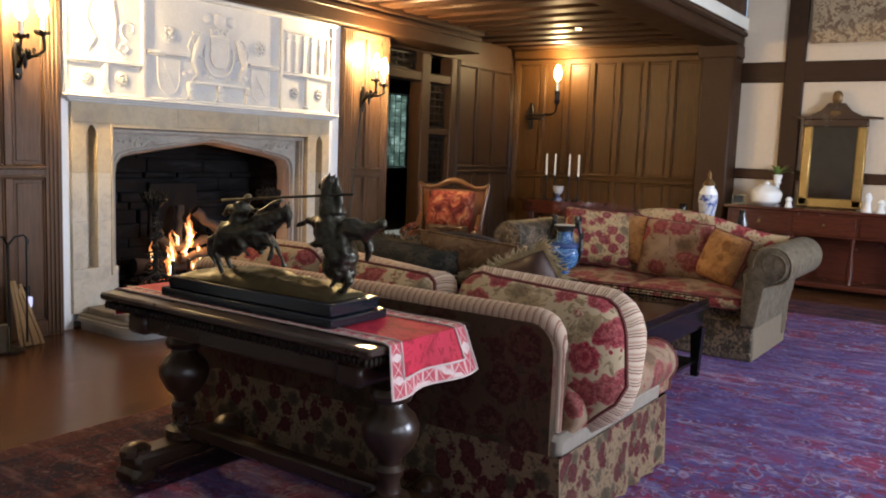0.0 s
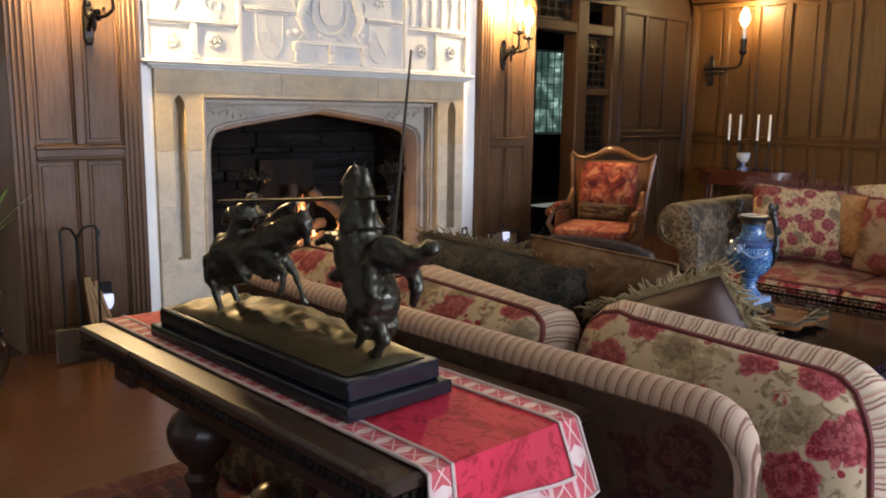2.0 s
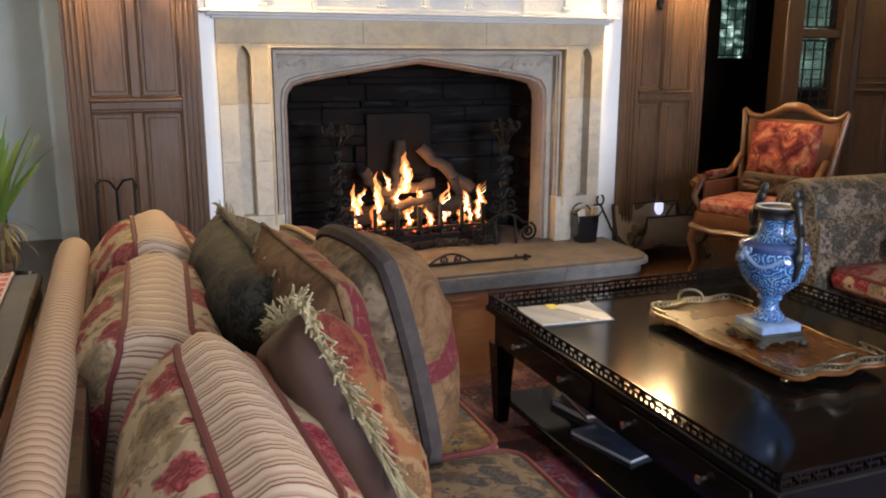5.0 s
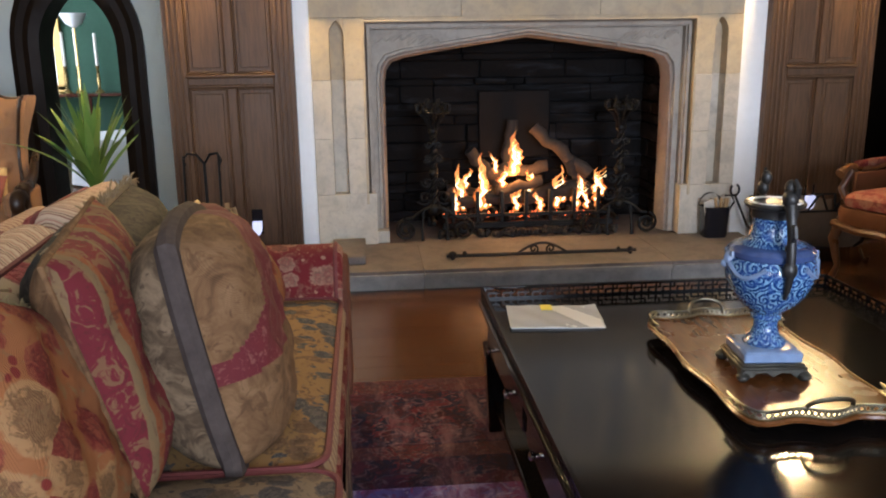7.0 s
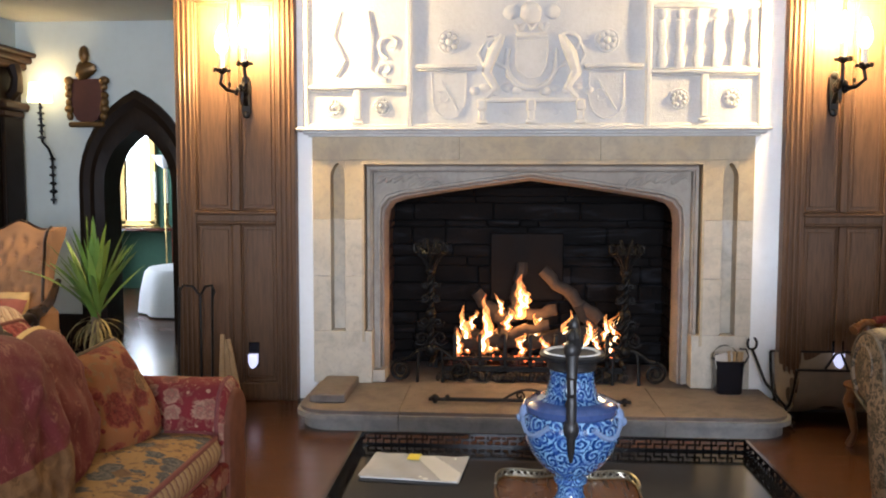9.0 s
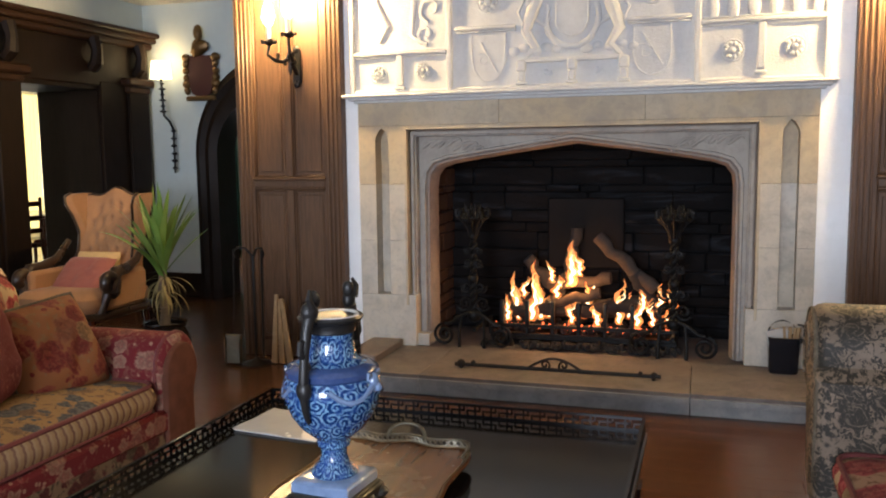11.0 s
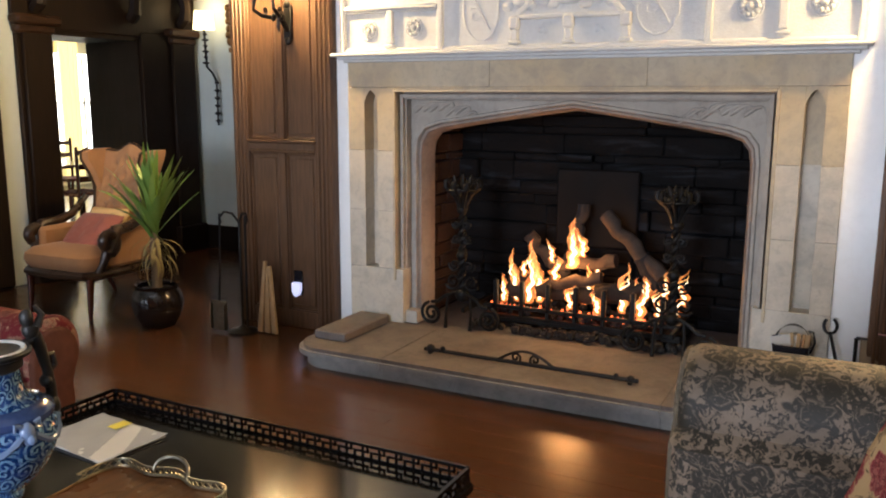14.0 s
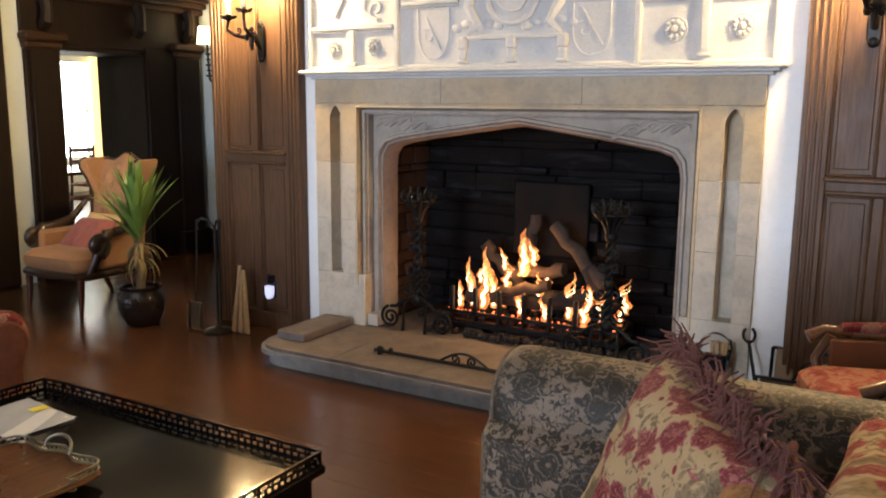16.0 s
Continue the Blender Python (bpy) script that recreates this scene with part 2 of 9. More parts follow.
DARKOAK = wood("dark_oak", (0.010, 0.006, 0.0035), (0.030, 0.016, 0.008), "Z", 0.52, spec=0.16)
WALNUT = wood("polished_walnut", (0.030, 0.014, 0.007), (0.085, 0.040, 0.018), "X", 0.25, coat=0.4)
TABLEWOOD = wood("black_oak_polished", (0.022, 0.012, 0.0065), (0.060, 0.030, 0.015), "X", 0.30, coat=0.25)
FRUITWOOD = wood("fruitwood", (0.080, 0.032, 0.011), (0.22, 0.095, 0.033), "Z", 0.30, coat=0.3)
TRAYWOOD = wood("tray_mahogany", (0.085, 0.027, 0.008), (0.205, 0.078, 0.022), "X", 0.26, coat=0.0, fine=0.7, spec=0.20)
MAHOGANY = wood("mahogany", (0.05, 0.012, 0.006), (0.13, 0.034, 0.016), "X", 0.22, coat=0.4)


def planks():
    k = Nodes("floor_boards")
    co = k.scaled((14, 1.0, 14), co=k.warped(0.02, 2.5))
    grain = k.noise(1.0, 7, co, 0.65, 0.8)
    streak = k.noise(5, 3, co, 0.7)
    col = k.mix(grain, (0.042, 0.0165, 0.0065), (0.112, 0.046, 0.017))
    col = k.mix(k.math("MULTIPLY", k.random(), 0.6), col, (0.060, 0.022, 0.009))
    col = k.mix(k.ramp(streak, [(0.5, 0.0), (0.7, 0.5)]), col, (0.035, 0.014, 0.007))
    wear = k.noise(1.6, 5)
    r = k.math("ADD", k.math("MULTIPLY", wear, 0.20), 0.14)
    return k.done(col, r, bump=streak, strength=0.05, dist=0.0012)


FLOOR = planks()


def plaster(name, col, dirt, scale=1.0, strength=0.35, rough=0.85):
    k = Nodes(name)
    a = k.noise(2.2 * scale, 5)
    b = k.noise(22 * scale, 4)
    c = k.mix(k.ramp(a, [(0.35, 0.0), (0.75, 0.5)]), col, dirt)
    c = k.mix(k.ramp(b, [(0.45, 0.0), (0.8, 0.35)]), c, dirt)
    return k.done(c, rough, bump=k.math("ADD", b, k.noise(90, 2)), strength=strength, dist=0.006)


LIME = plaster("lime_plaster", (0.92, 0.915, 0.89), (0.80, 0.785, 0.74))
RELIEF = plaster("carved_plaster", (0.62, 0.615, 0.59), (0.44, 0.43, 0.40), 1.6, 0.45)
CREAM = plaster("cream_wall", (0.74, 0.72, 0.63), (0.62, 0.58, 0.47), 0.6, 0.12)
PALE = plaster("pale_wall", (0.58, 0.63, 0.60), (0.50, 0.53, 0.49), 0.6, 0.12)
BUFF = plaster("buff_infill", (0.60, 0.49, 0.36), (0.49, 0.385, 0.265), 0.8, 0.15)
GREEN = plaster("green_wall", (0.05, 0.12, 0.075), (0.035, 0.085, 0.055), 0.8, 0.1)


def stone(name, col, warm, dark, scale=1.0):
    k = Nodes(name)
    a = k.noise(1.7 * scale, 4)
    b = k.noise(30 * scale, 5, rough=0.7)
    g = k.noise(6.5 * scale, 6, rough=0.7, dist=0.6)
    c = k.mix(k.ramp(a, [(0.3, 0.0), (0.7, 1.0)]), col, warm)
    c = k.mix(k.math("MULTIPLY", k.random(), 0.45), c, warm)
    c = k.mix(k.ramp(b, [(0.52, 0.0), (0.75, 0.55)]), c, dark)
    c = k.mix(k.ramp(g, [(0.46, 0.0), (0.66, 0.55)]), c, dark)
    soot = k.ramp(k.noise(3.1, 5), [(0.52, 0.0), (0.75, 0.6)])
    c = k.mix(soot, c, dark)
    return k.done(c, 0.8, bump=k.math("ADD", b, a), strength=0.30, dist=0.005)


STONE = stone("limestone", (0.50, 0.435, 0.32), (0.475, 0.37, 0.225), (0.31, 0.26, 0.20))
STONE_GREY = stone("grey_limestone", (0.57, 0.53, 0.455), (0.53, 0.455, 0.335), (0.31, 0.28, 0.235))
# Duller copy of the limestone: shade of the arch recess is in its colour.
STONE_RECESS = stone("recess_shaded_limestone", (0.38, 0.36, 0.325), (0.36, 0.31, 0.245), (0.215, 0.195, 0.17))
# Brown tone stands in for the shading of the roll and the groove.
ARCHROLL = stone("shaded_roll_limestone", (0.32, 0.265, 0.225), (0.295, 0.22, 0.165), (0.165, 0.14, 0.12))
HEARTH = stone("hearth_slab", (0.165, 0.148, 0.136), (0.145, 0.115, 0.10), (0.07, 0.062, 0.057))
HEARTH_EDGE = stone("hearth_edge", (0.27, 0.265, 0.26), (0.25, 0.23, 0.20), (0.14, 0.135, 0.13))


def sooty():
    """Stone black with soot, with a few flat grey patches."""
    k = Nodes("sooty_stone")
    a = k.noise(3.0, 5, k.scaled((1, 0.5, 1.6)), 0.65, 0.8)
    c = k.mix(k.ramp(a, [(0.35, 0.0), (0.6, 1.0)]), (0.0026, 0.0023, 0.0022), (0.006, 0.0053, 0.0051))
    c = k.mix(k.ramp(k.noise(5.0, 4, k.scaled((1, 0.35, 2.2)), 0.6, 1.0), [(0.54, 0.0), (0.68, 0.8)]), c, (0.026, 0.028, 0.033))
    c = k.mix(k.math("MULTIPLY", k.random(), 0.5), c, (0.008, 0.0065, 0.006))
    return k.done(c, 0.85, bump=k.noise(26, 5), strength=0.6, dist=0.012, Specular_IOR_Level=0.12)


FIREBACK = sooty()
FIREBRICK = stone("fire_stained_stone", (0.030, 0.016, 0.012), (0.048, 0.022, 0.014), (0.008, 0.006, 0.006))


def plain(name, col, rough=0.5, metal=0.0, var=0.25, scale=12, strength=0.1, **kw):
    k = Nodes(name)
    nz = k.noise(scale, 4)
    c = k.mix(k.math("MULTIPLY", nz, var * 1.6), col, tuple(0.45 * v for v in col))
    r = k.math("ADD", k.math("MULTIPLY", k.noise(scale * 2.2, 3), 0.2), rough - 0.1)
    return k.done(c, r, metal, bump=nz, strength=strength, dist=0.003, **kw)


CASTIRON = plain("rusty_cast_iron", (0.010, 0.0075, 0.0065), 0.75, 0.0, 0.6, 5, 0.3, Specular_IOR_Level=0.15)
IRON = plain("wrought_iron", (0.024, 0.023, 0.022), 0.42, 0.7, 0.5, 30, 0.35)
SOOTIRON = plain("sooty_iron", (0.007, 0.0066, 0.0062), 0.52, 0.0, 0.5, 30, 0.35, Specular_IOR_Level=0.18)
LACQUER = Nodes("black_lacquer").done((0.006, 0.005, 0.0045), 0.11, Specular_IOR_Level=0.20)
BRASS = plain("aged_brass", (0.50, 0.36, 0.14), 0.28, 1.0, 0.5, 25, 0.15)
SILVERED = plain("silvered_brass", (0.27, 0.245, 0.18), 0.32, 1.0, 0.5, 40, 0.2)
BRONZE = plain("dark_bronze", (0.090, 0.084, 0.064), 0.38, 0.85, 0.7, 9, 0.25)
BRONZE_BASE = plain("bronze_ground", (0.105, 0.086, 0.040), 0.50, 0.75, 0.8, 14, 0.7)
BLACKSTONE = plain("black_marble", (0.010, 0.011, 0.016), 0.20, 0.0, 0.3, 6, 0.03)
CHAR = plain("charred_log", (0.036, 0.028, 0.024), 0.9, 0.0, 0.9, 24, 1.0)
BARK = plain("log_bark", (0.090, 0.058, 0.038), 0.9, 0.0, 0.9, 26, 1.0)
ASH = plain("lava_rock", (0.030, 0.026, 0.024), 0.95, 0.0, 0.8, 26, 1.0)
PAPER = plain("white_paper", (0.56, 0.55, 0.52), 0.40, 0.0, 0.12, 5, 0.1)
GLOSSPAPER = plain("glossy_cover", (0.46, 0.46, 0.45), 0.16, 0.0, 0.3, 7, 0.6)
WHITE = plain("white_china", (0.80, 0.79, 0.76), 0.2, 0.0, 0.1, 8, 0.02)
WAX = plain("candle_wax", (0.85, 0.82, 0.72), 0.45, 0.0, 0.05, 8, 0.02)
YELLOW = plain("yellow_plastic", (0.75, 0.62, 0.03), 0.45)
CANVAS = plain("beige_canvas", (0.30, 0.23, 0.155), 0.85, 0.0, 0.5, 9, 0.6)
POT = plain("glazed_dark_pot", (0.020, 0.015, 0.014), 0.16, 0.0, 0.4, 8, 0.05)
SOIL = plain("soil", (0.035, 0.024, 0.016), 0.95, 0.0, 0.8, 40, 1.0)
STICK = plain("fatwood", (0.50, 0.33, 0.16), 0.7, 0.0, 0.5, 22, 0.3)
REDPAINT = plain("carved_red_shield", (0.080, 0.020, 0.014), 0.4, 0.0, 0.6, 14, 0.2)
DARKGOLD = plain("dark_gilding", (0.20, 0.11, 0.035), 0.4, 0.6, 0.7, 18, 0.4)
# Glass colour is darkened to hold the dim reflection it shows.
DARKMIRROR = plain("dimmed_mirror", (0.20, 0.17, 0.14), 0.12, 1.0, 0.4, 6)
GILT = plain("gilt_frame", (0.55, 0.36, 0.12), 0.35, 0.8, 0.5, 20, 0.3)
TRUNK = plain("cane_trunk", (0.26, 0.19, 0.12), 0.85, 0.0, 0.6, 30, 0.7)
BOOKBLUE = plain("dark_blue_cover", (0.022, 0.032, 0.07), 0.35)
BOOKGLOSS = plain("glossy_dark_cover", (0.13, 0.17, 0.26), 0.14, 0.0, 0.9, 14)
MOUNT = plain("dull_silvered_metal", (0.12, 0.115, 0.095), 0.42, 0.85, 0.6, 40, 0.4)
HANDLEBRONZE = plain("dark_handle_bronze", (0.030, 0.028, 0.026), 0.40, 0.3, 0.5, 30, 0.3)
BOOKRED = plain("maroon_cover", (0.13, 0.03, 0.035), 0.4)
NICKEL = plain("polished_knob", (0.75, 0.72, 0.68), 0.12, 1.0, 0.1)
LINEN = plain("white_linen", (0.74, 0.74, 0.72), 0.85, 0.0, 0.15, 30, 0.2)


def emitter(name, col, strength, base=(0.9, 0.85, 0.7)):
    k = Nodes(name)
    return k.done(base, 0.4, Emission_Color=col, Emission_Strength=strength)


FLAMEGLASS = emitter("lit_candle_shade", (1.0, 0.64, 0.20), 16.0)
LAMPSHADE = emitter("lit_lampshade", (1.0, 0.74, 0.36), 4.0)
SKYGLOW = emitter("bright_outdoors", (1.0, 0.98, 0.94), 4.5)


def foliage_light():
    """Daylight broken by leaves outside the porch."""
    k = Nodes("porch_outdoors")
    c = k.ramp(k.noise(7, 5, rough=0.7), [(0.50, (0.008, 0.014, 0.010)), (0.58, (0.09, 0.13, 0.09)), (0.68, (0.80, 0.90, 0.84))])
    return k.done((0.1, 0.15, 0.1), 0.6, Emission_Color=c, Emission_Strength=1.3)


PORCHGLOW = foliage_light()
NIGHTLIGHT = emitter("nightlight_plastic", (0.72, 0.72, 1.0), 0.55, (0.8, 0.8, 0.85))
EMBER = emitter("embers", (1.0, 0.14, 0.03), 3.2, (0.1, 0.03, 0.02))


def flame():
    k = Nodes("gas_flame")
    hot = k.ramp(k.noise(14, 3), [(0.35, (1.0, 0.15, 0.02)), (0.52, (1.0, 0.26, 0.035)), (0.68, (1.0, 0.40, 0.08))])
    veil = k.ramp(k.noise(22, 3, k.scaled((1, 1, 0.4))), [(0.36, 0.10), (0.62, 0.42)])
    return k.done((0.9, 0.5, 0.2), 0.6, Emission_Color=hot, Emission_Strength=1.1, Alpha=veil)


FLAME = flame()
FLAMEMID = emitter("flame_body", (1.0, 0.46, 0.10), 1.25, (0.5, 0.3, 0.15))
FLAMECORE = emitter("flame_core", (1.0, 0.78, 0.44), 3.0, (0.6, 0.5, 0.3))


def glass():
    k = Nodes("leaded_glass")
    b = k.noise(18, 3)
    return k.done((0.85, 0.92, 0.88), 0.06, bump=b, strength=0.3, dist=0.01, Transmission_Weight=1.0, IOR=1.3)


GLASS = glass()
MIRROR = plain("mirror_glass", (0.80, 0.80, 0.78), 0.06, 1.0, 0.03)


def floral(name, ground, rose, rose2, leaf, scale=5.0, amount=0.5, rough=0.9):
    """Printed cloth: large roses with darker hearts, foliage between them, on a plain ground."""
    k = Nodes(name)
    ground, rose, rose2, leaf = (tuple(0.80 * v for v in c) for c in (ground, rose, rose2, leaf))
    co = k.warped(0.03, 11)
    fine = k.warped(0.012, 40, co)
    rag = k.math("MULTIPLY", k.math("SUBTRACT", k.noise(scale * 4.2, 3, co, 0.6, 0.8), 0.5), 0.16)
    d, pick, lobe = k.blossoms(scale, fine, 7, 0.09)
    d = k.math("ADD", d, rag)
    petal = k.noise(scale * 7, 3, fine, 0.6, 1.2)
    heart = k.math("ADD", k.math("MULTIPLY", d, 0.9), k.math("MULTIPLY", petal, 0.65))
    red = k.ramp(heart, [(0.30, tuple(0.45 * v for v in rose)), (0.42, rose), (0.56, rose2), (0.62, tuple(0.6 * v for v in rose)), (0.70, rose), (0.80, rose2)])
    red = k.mix(k.math("MULTIPLY", k.ramp(lobe, [(0.10, 1.0), (0.30, 0.0)]), 0.55), red, tuple(0.4 * v for v in rose))
    lf = k.noise(scale * 2.3, 4, co, 0.55, 1.3)
    lfn = k.noise(scale * 7, 3, co)
    leafmask = k.math("MULTIPLY", k.ramp(lf, [(0.55, 0.0), (0.58, 1.0)]), k.ramp(lfn, [(0.36, 0.25), (0.55, 1.0)]))
    col = k.mix(leafmask, ground, k.mix(lfn, tuple(0.55 * v for v in leaf), tuple(1.35 * v for v in leaf)))
    buds = k.voronoi(scale * 2.6, co)
    col = k.mix(k.math("MULTIPLY", k.ramp(buds, [(0.22, 1.0), (0.27, 0.0)]), k.ramp(k.noise(scale, 1), [(0.50, 0.0), (0.53, 1.0)])), col, rose)
    rosemask = k.math("MULTIPLY", k.ramp(d, [(amount - 0.04, 1.0), (amount, 0.0)]), k.ramp(pick, [(0.32, 0.0), (0.34, 1.0)]))
    olive = k.ramp(heart, [(0.34, tuple(0.35 * v for v in leaf)), (0.50, tuple(0.9 * v for v in leaf)), (0.60, tuple(0.5 * v for v in leaf)), (0.74, tuple(1.5 * v for v in leaf))])
    col = k.mix(k.math("MULTIPLY", k.ramp(d, [(amount - 0.03, 0.85), (amount + 0.02, 0.0)]), k.ramp(pick, [(0.32, 1.0), (0.34, 0.0)])), col, olive)
    col = k.mix(rosemask, col, red)
    weave = k.wave(220, "DIAGONAL")
    fade = k.ramp(k.noise(2.5, 4), [(0.4, 0.0), (0.8, 0.35)])
    col = k.mix(fade, col, tuple(0.5 * a for a in ground))
    return k.done(col, rough, bump=k.math("ADD", weave, k.math("MULTIPLY", k.noise(14, 3), 2.0)), strength=0.25, dist=0.003, Specular_IOR_Level=0.25)


CHINTZ = floral("rose_chintz", (0.52, 0.39, 0.235), (0.25, 0.010, 0.026), (0.42, 0.10, 0.10), (0.21, 0.142, 0.072), 8.6, 0.56)
CHINTZ_FINE = floral("small_rose_chintz", (0.44, 0.30, 0.15), (0.19, 0.014, 0.026), (0.34, 0.11, 0.095), (0.15, 0.105, 0.055), 12, 0.54)
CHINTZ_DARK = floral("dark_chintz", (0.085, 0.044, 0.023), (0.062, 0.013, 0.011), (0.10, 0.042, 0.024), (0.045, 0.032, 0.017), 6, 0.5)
CHINTZ_RED = floral("red_arm_chintz", (0.145, 0.014, 0.016), (0.34, 0.19, 0.12), (0.24, 0.075, 0.055), (0.20, 0.07, 0.045), 12, 0.48)
RUSTARM = plain("worn_rust_velvet", (0.145, 0.050, 0.026), 0.85, 0.0, 0.8, 14, 0.3, Specular_IOR_Level=0.2)
# Skirt print is darkened: the low light behind the console table is in it.
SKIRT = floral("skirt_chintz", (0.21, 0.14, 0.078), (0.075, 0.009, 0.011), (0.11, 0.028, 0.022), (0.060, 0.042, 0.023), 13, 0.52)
GOLDBLUE = floral("gold_floral", (0.27, 0.155, 0.055), (0.050, 0.055, 0.066), (0.13, 0.12, 0.105), (0.12, 0.066, 0.034), 12, 0.48)
CREAMBLUE = floral("cream_grey_floral", (0.235, 0.165, 0.095), (0.070, 0.062, 0.060), (0.13, 0.105, 0.085), (0.11, 0.075, 0.05), 13, 0.50)
PINKSEAT = floral("pink_floral_seat", (0.31, 0.20, 0.125), (0.22, 0.030, 0.034), (0.30, 0.090, 0.076), (0.17, 0.095, 0.05), 7, 0.55)
AMBER = floral("amber_damask", (0.44, 0.225, 0.085), (0.38, 0.18, 0.065), (0.41, 0.20, 0.075), (0.33, 0.155, 0.055), 8, 0.5)
RUSTCLOTH = plain("rust_velvet", (0.20, 0.082, 0.034), 0.85, 0.0, 0.5, 9, 0.2, Specular_IOR_Level=0.2)


def figured(name, cols, scale):
    """Loosely woven picture cloth: patches of colour run into one another."""
    k = Nodes(name)
    co = k.warped(0.06, 9)
    a = k.noise(scale, 5, co, 0.62, 1.6)
    c = k.ramp(a, cols)
    b = k.noise(scale * 2.6, 3, co, 0.6, 1.0)
    c = k.mix(k.ramp(b, [(0.56, 0.0), (0.64, 0.75)]), c, cols[0][1])
    return k.done(c, 0.9, bump=k.math("ADD", a, k.wave(230, "DIAGONAL")), strength=0.25, dist=0.003, Specular_IOR_Level=0.2)


FIGURED = figured("figured_tapestry", [(0.34, (0.055, 0.012, 0.010)), (0.44, (0.17, 0.030, 0.022)), (0.54, (0.27, 0.070, 0.036)), (0.62, (0.36, 0.17, 0.085)), (0.70, (0.20, 0.035, 0.024))], 7.0)
PINKWEAVE = figured("faded_pink_weave", [(0.34, (0.17, 0.032, 0.030)), (0.46, (0.27, 0.070, 0.058)), (0.58, (0.36, 0.185, 0.125)), (0.70, (0.24, 0.055, 0.045))], 8.0)
SHAG = plain("maroon_shag", (0.185, 0.060, 0.040), 0.9, 0.0, 1.2, 16, 0.3)
ORANGE = floral("orange_tapestry", (0.25, 0.095, 0.032), (0.15, 0.017, 0.014), (0.21, 0.055, 0.027), (0.21, 0.12, 0.05), 9, 0.56)
TAPESTRY = floral("red_tapestry", (0.125, 0.022, 0.014), (0.34, 0.19, 0.10), (0.24, 0.075, 0.04), (0.060, 0.028, 0.018), 11, 0.46)


def striped_tapestry():
    """Broad red, gold and brown stripes filled with woven leaves."""
    k = Nodes("striped_tapestry")
    w = k.wave(1.0, "X", co=k.scaled(0.31416 / 0.19, co=k.warped(0.03, 7)), profile="SAW")
    base = k.ramp(w, [(0.0, (0.126, 0.0168, 0.0154)), (0.42, (0.175, 0.0525, 0.0168)), (0.54, (0.14, 0.091, 0.042)), (0.66, (0.105, 0.0126, 0.0168)), (0.92, (0.14, 0.0875, 0.042))], hard=True)
    fig = k.noise(22, 4, k.warped(0.04, 12), 0.6, 1.6)
    col = k.mix(k.ramp(fig, [(0.53, 0.0), (0.58, 0.65)]), base, (0.161, 0.098, 0.042))
    col = k.mix(k.ramp(fig, [(0.36, 0.6), (0.42, 0.0)]), col, (0.063, 0.0154, 0.0126))
    return k.done(col, 0.9, bump=fig, strength=0.3, dist=0.003, Specular_IOR_Level=0.25)


STRIPETAP = striped_tapestry()
GUSSET = plain("grey_velvet_band", (0.085, 0.066, 0.058), 0.95, 0.0, 0.8, 26, 0.9, Specular_IOR_Level=0.1)



def damask(name, dark, light, scale=9, cover=0.5, rough=0.6, bloom=0):
    """Cut velvet: clusters of light petals and leaves on a dark ground."""
    k = Nodes(name)
    co = k.warped(0.035, 16)
    petal = k.voronoi(scale * 3.4, co, feature="DISTANCE_TO_EDGE")
    spray = k.noise(scale, 4, co, 0.62, 1.4)
    cut = k.noise(scale * 4.5, 2, co, 0.5, 1.2)
    stem = k.math("ABSOLUTE", k.math("SUBTRACT", k.noise(scale * 1.3, 2, co, 0.5, 2.0), 0.5))
    f = k.math("MULTIPLY", k.ramp(cut, [(0.40, 0.0), (0.47, 1.0)]), k.ramp(spray, [(cover - 0.015, 0.0), (cover + 0.02, 1.0)]))
    if bloom:
        d, own, lobe = k.blossoms(bloom, co, 6, 0.20)
        e, own2, lobe2 = k.blossoms(bloom * 2.7, co, 5, 0.24)
        leaf = k.math("MULTIPLY", k.ramp(cut, [(0.47, 1.0), (0.52, 0.0)]), k.ramp(spray, [(cover - 0.03, 1.0), (cover + 0.02, 0.0)]))
        dark_part = k.math("MAXIMUM", k.ramp(d, [(0.37, 1.0), (0.41, 0.0)]), leaf)
        dark_part = k.math("MAXIMUM", dark_part, k.math("MULTIPLY", k.ramp(e, [(0.26, 1.0), (0.31, 0.0)]), k.ramp(own2, [(0.46, 0.0), (0.48, 1.0)])))
        f = k.math("SUBTRACT", 1.0, dark_part)
        f = k.math("MAXIMUM", f, k.math("MULTIPLY", k.ramp(d, [(0.24, 0.0), (0.26, 0.6), (0.28, 0.6), (0.30, 0.0)]), k.ramp(cut, [(0.42, 0.2), (0.50, 1.0)])))
        f = k.math("MAXIMUM", f, k.ramp(d, [(0.05, 0.7), (0.08, 0.0)]))
    f = k.math("MAXIMUM", f, k.math("MULTIPLY", k.ramp(stem, [(0.008, 0.7), (0.016, 0.0)]), k.ramp(petal, [(0.05, 0.0), (0.12, 1.0)])))
    col = k.mix(f, dark, light)
    col = k.mix(k.ramp(k.noise(5, 4), [(0.45, 0.0), (0.8, 0.5)]), col, tuple(0.5 * v for v in dark))
    return k.done(col, rough, bump=k.math("ADD", f, k.noise(60, 3)), strength=0.3, dist=0.003, Specular_IOR_Level=0.3)


DAMASK = damask("olive_damask", (0.027, 0.021, 0.013), (0.170, 0.122, 0.080), 13, 0.575, bloom=9.0)
DAMASK_DARK = damask("dark_green_damask", (0.009, 0.008, 0.006), (0.042, 0.034, 0.022), 15, 0.54, 0.85, bloom=9.0)
JARBLUE = damask("blue_and_white_china", (0.50, 0.50, 0.52), (0.05, 0.08, 0.24), 9, 0.50, 0.2)
VELVET = damask("brown_velvet", (0.060, 0.036, 0.020), (0.105, 0.066, 0.036), 6, 0.5, 0.8)
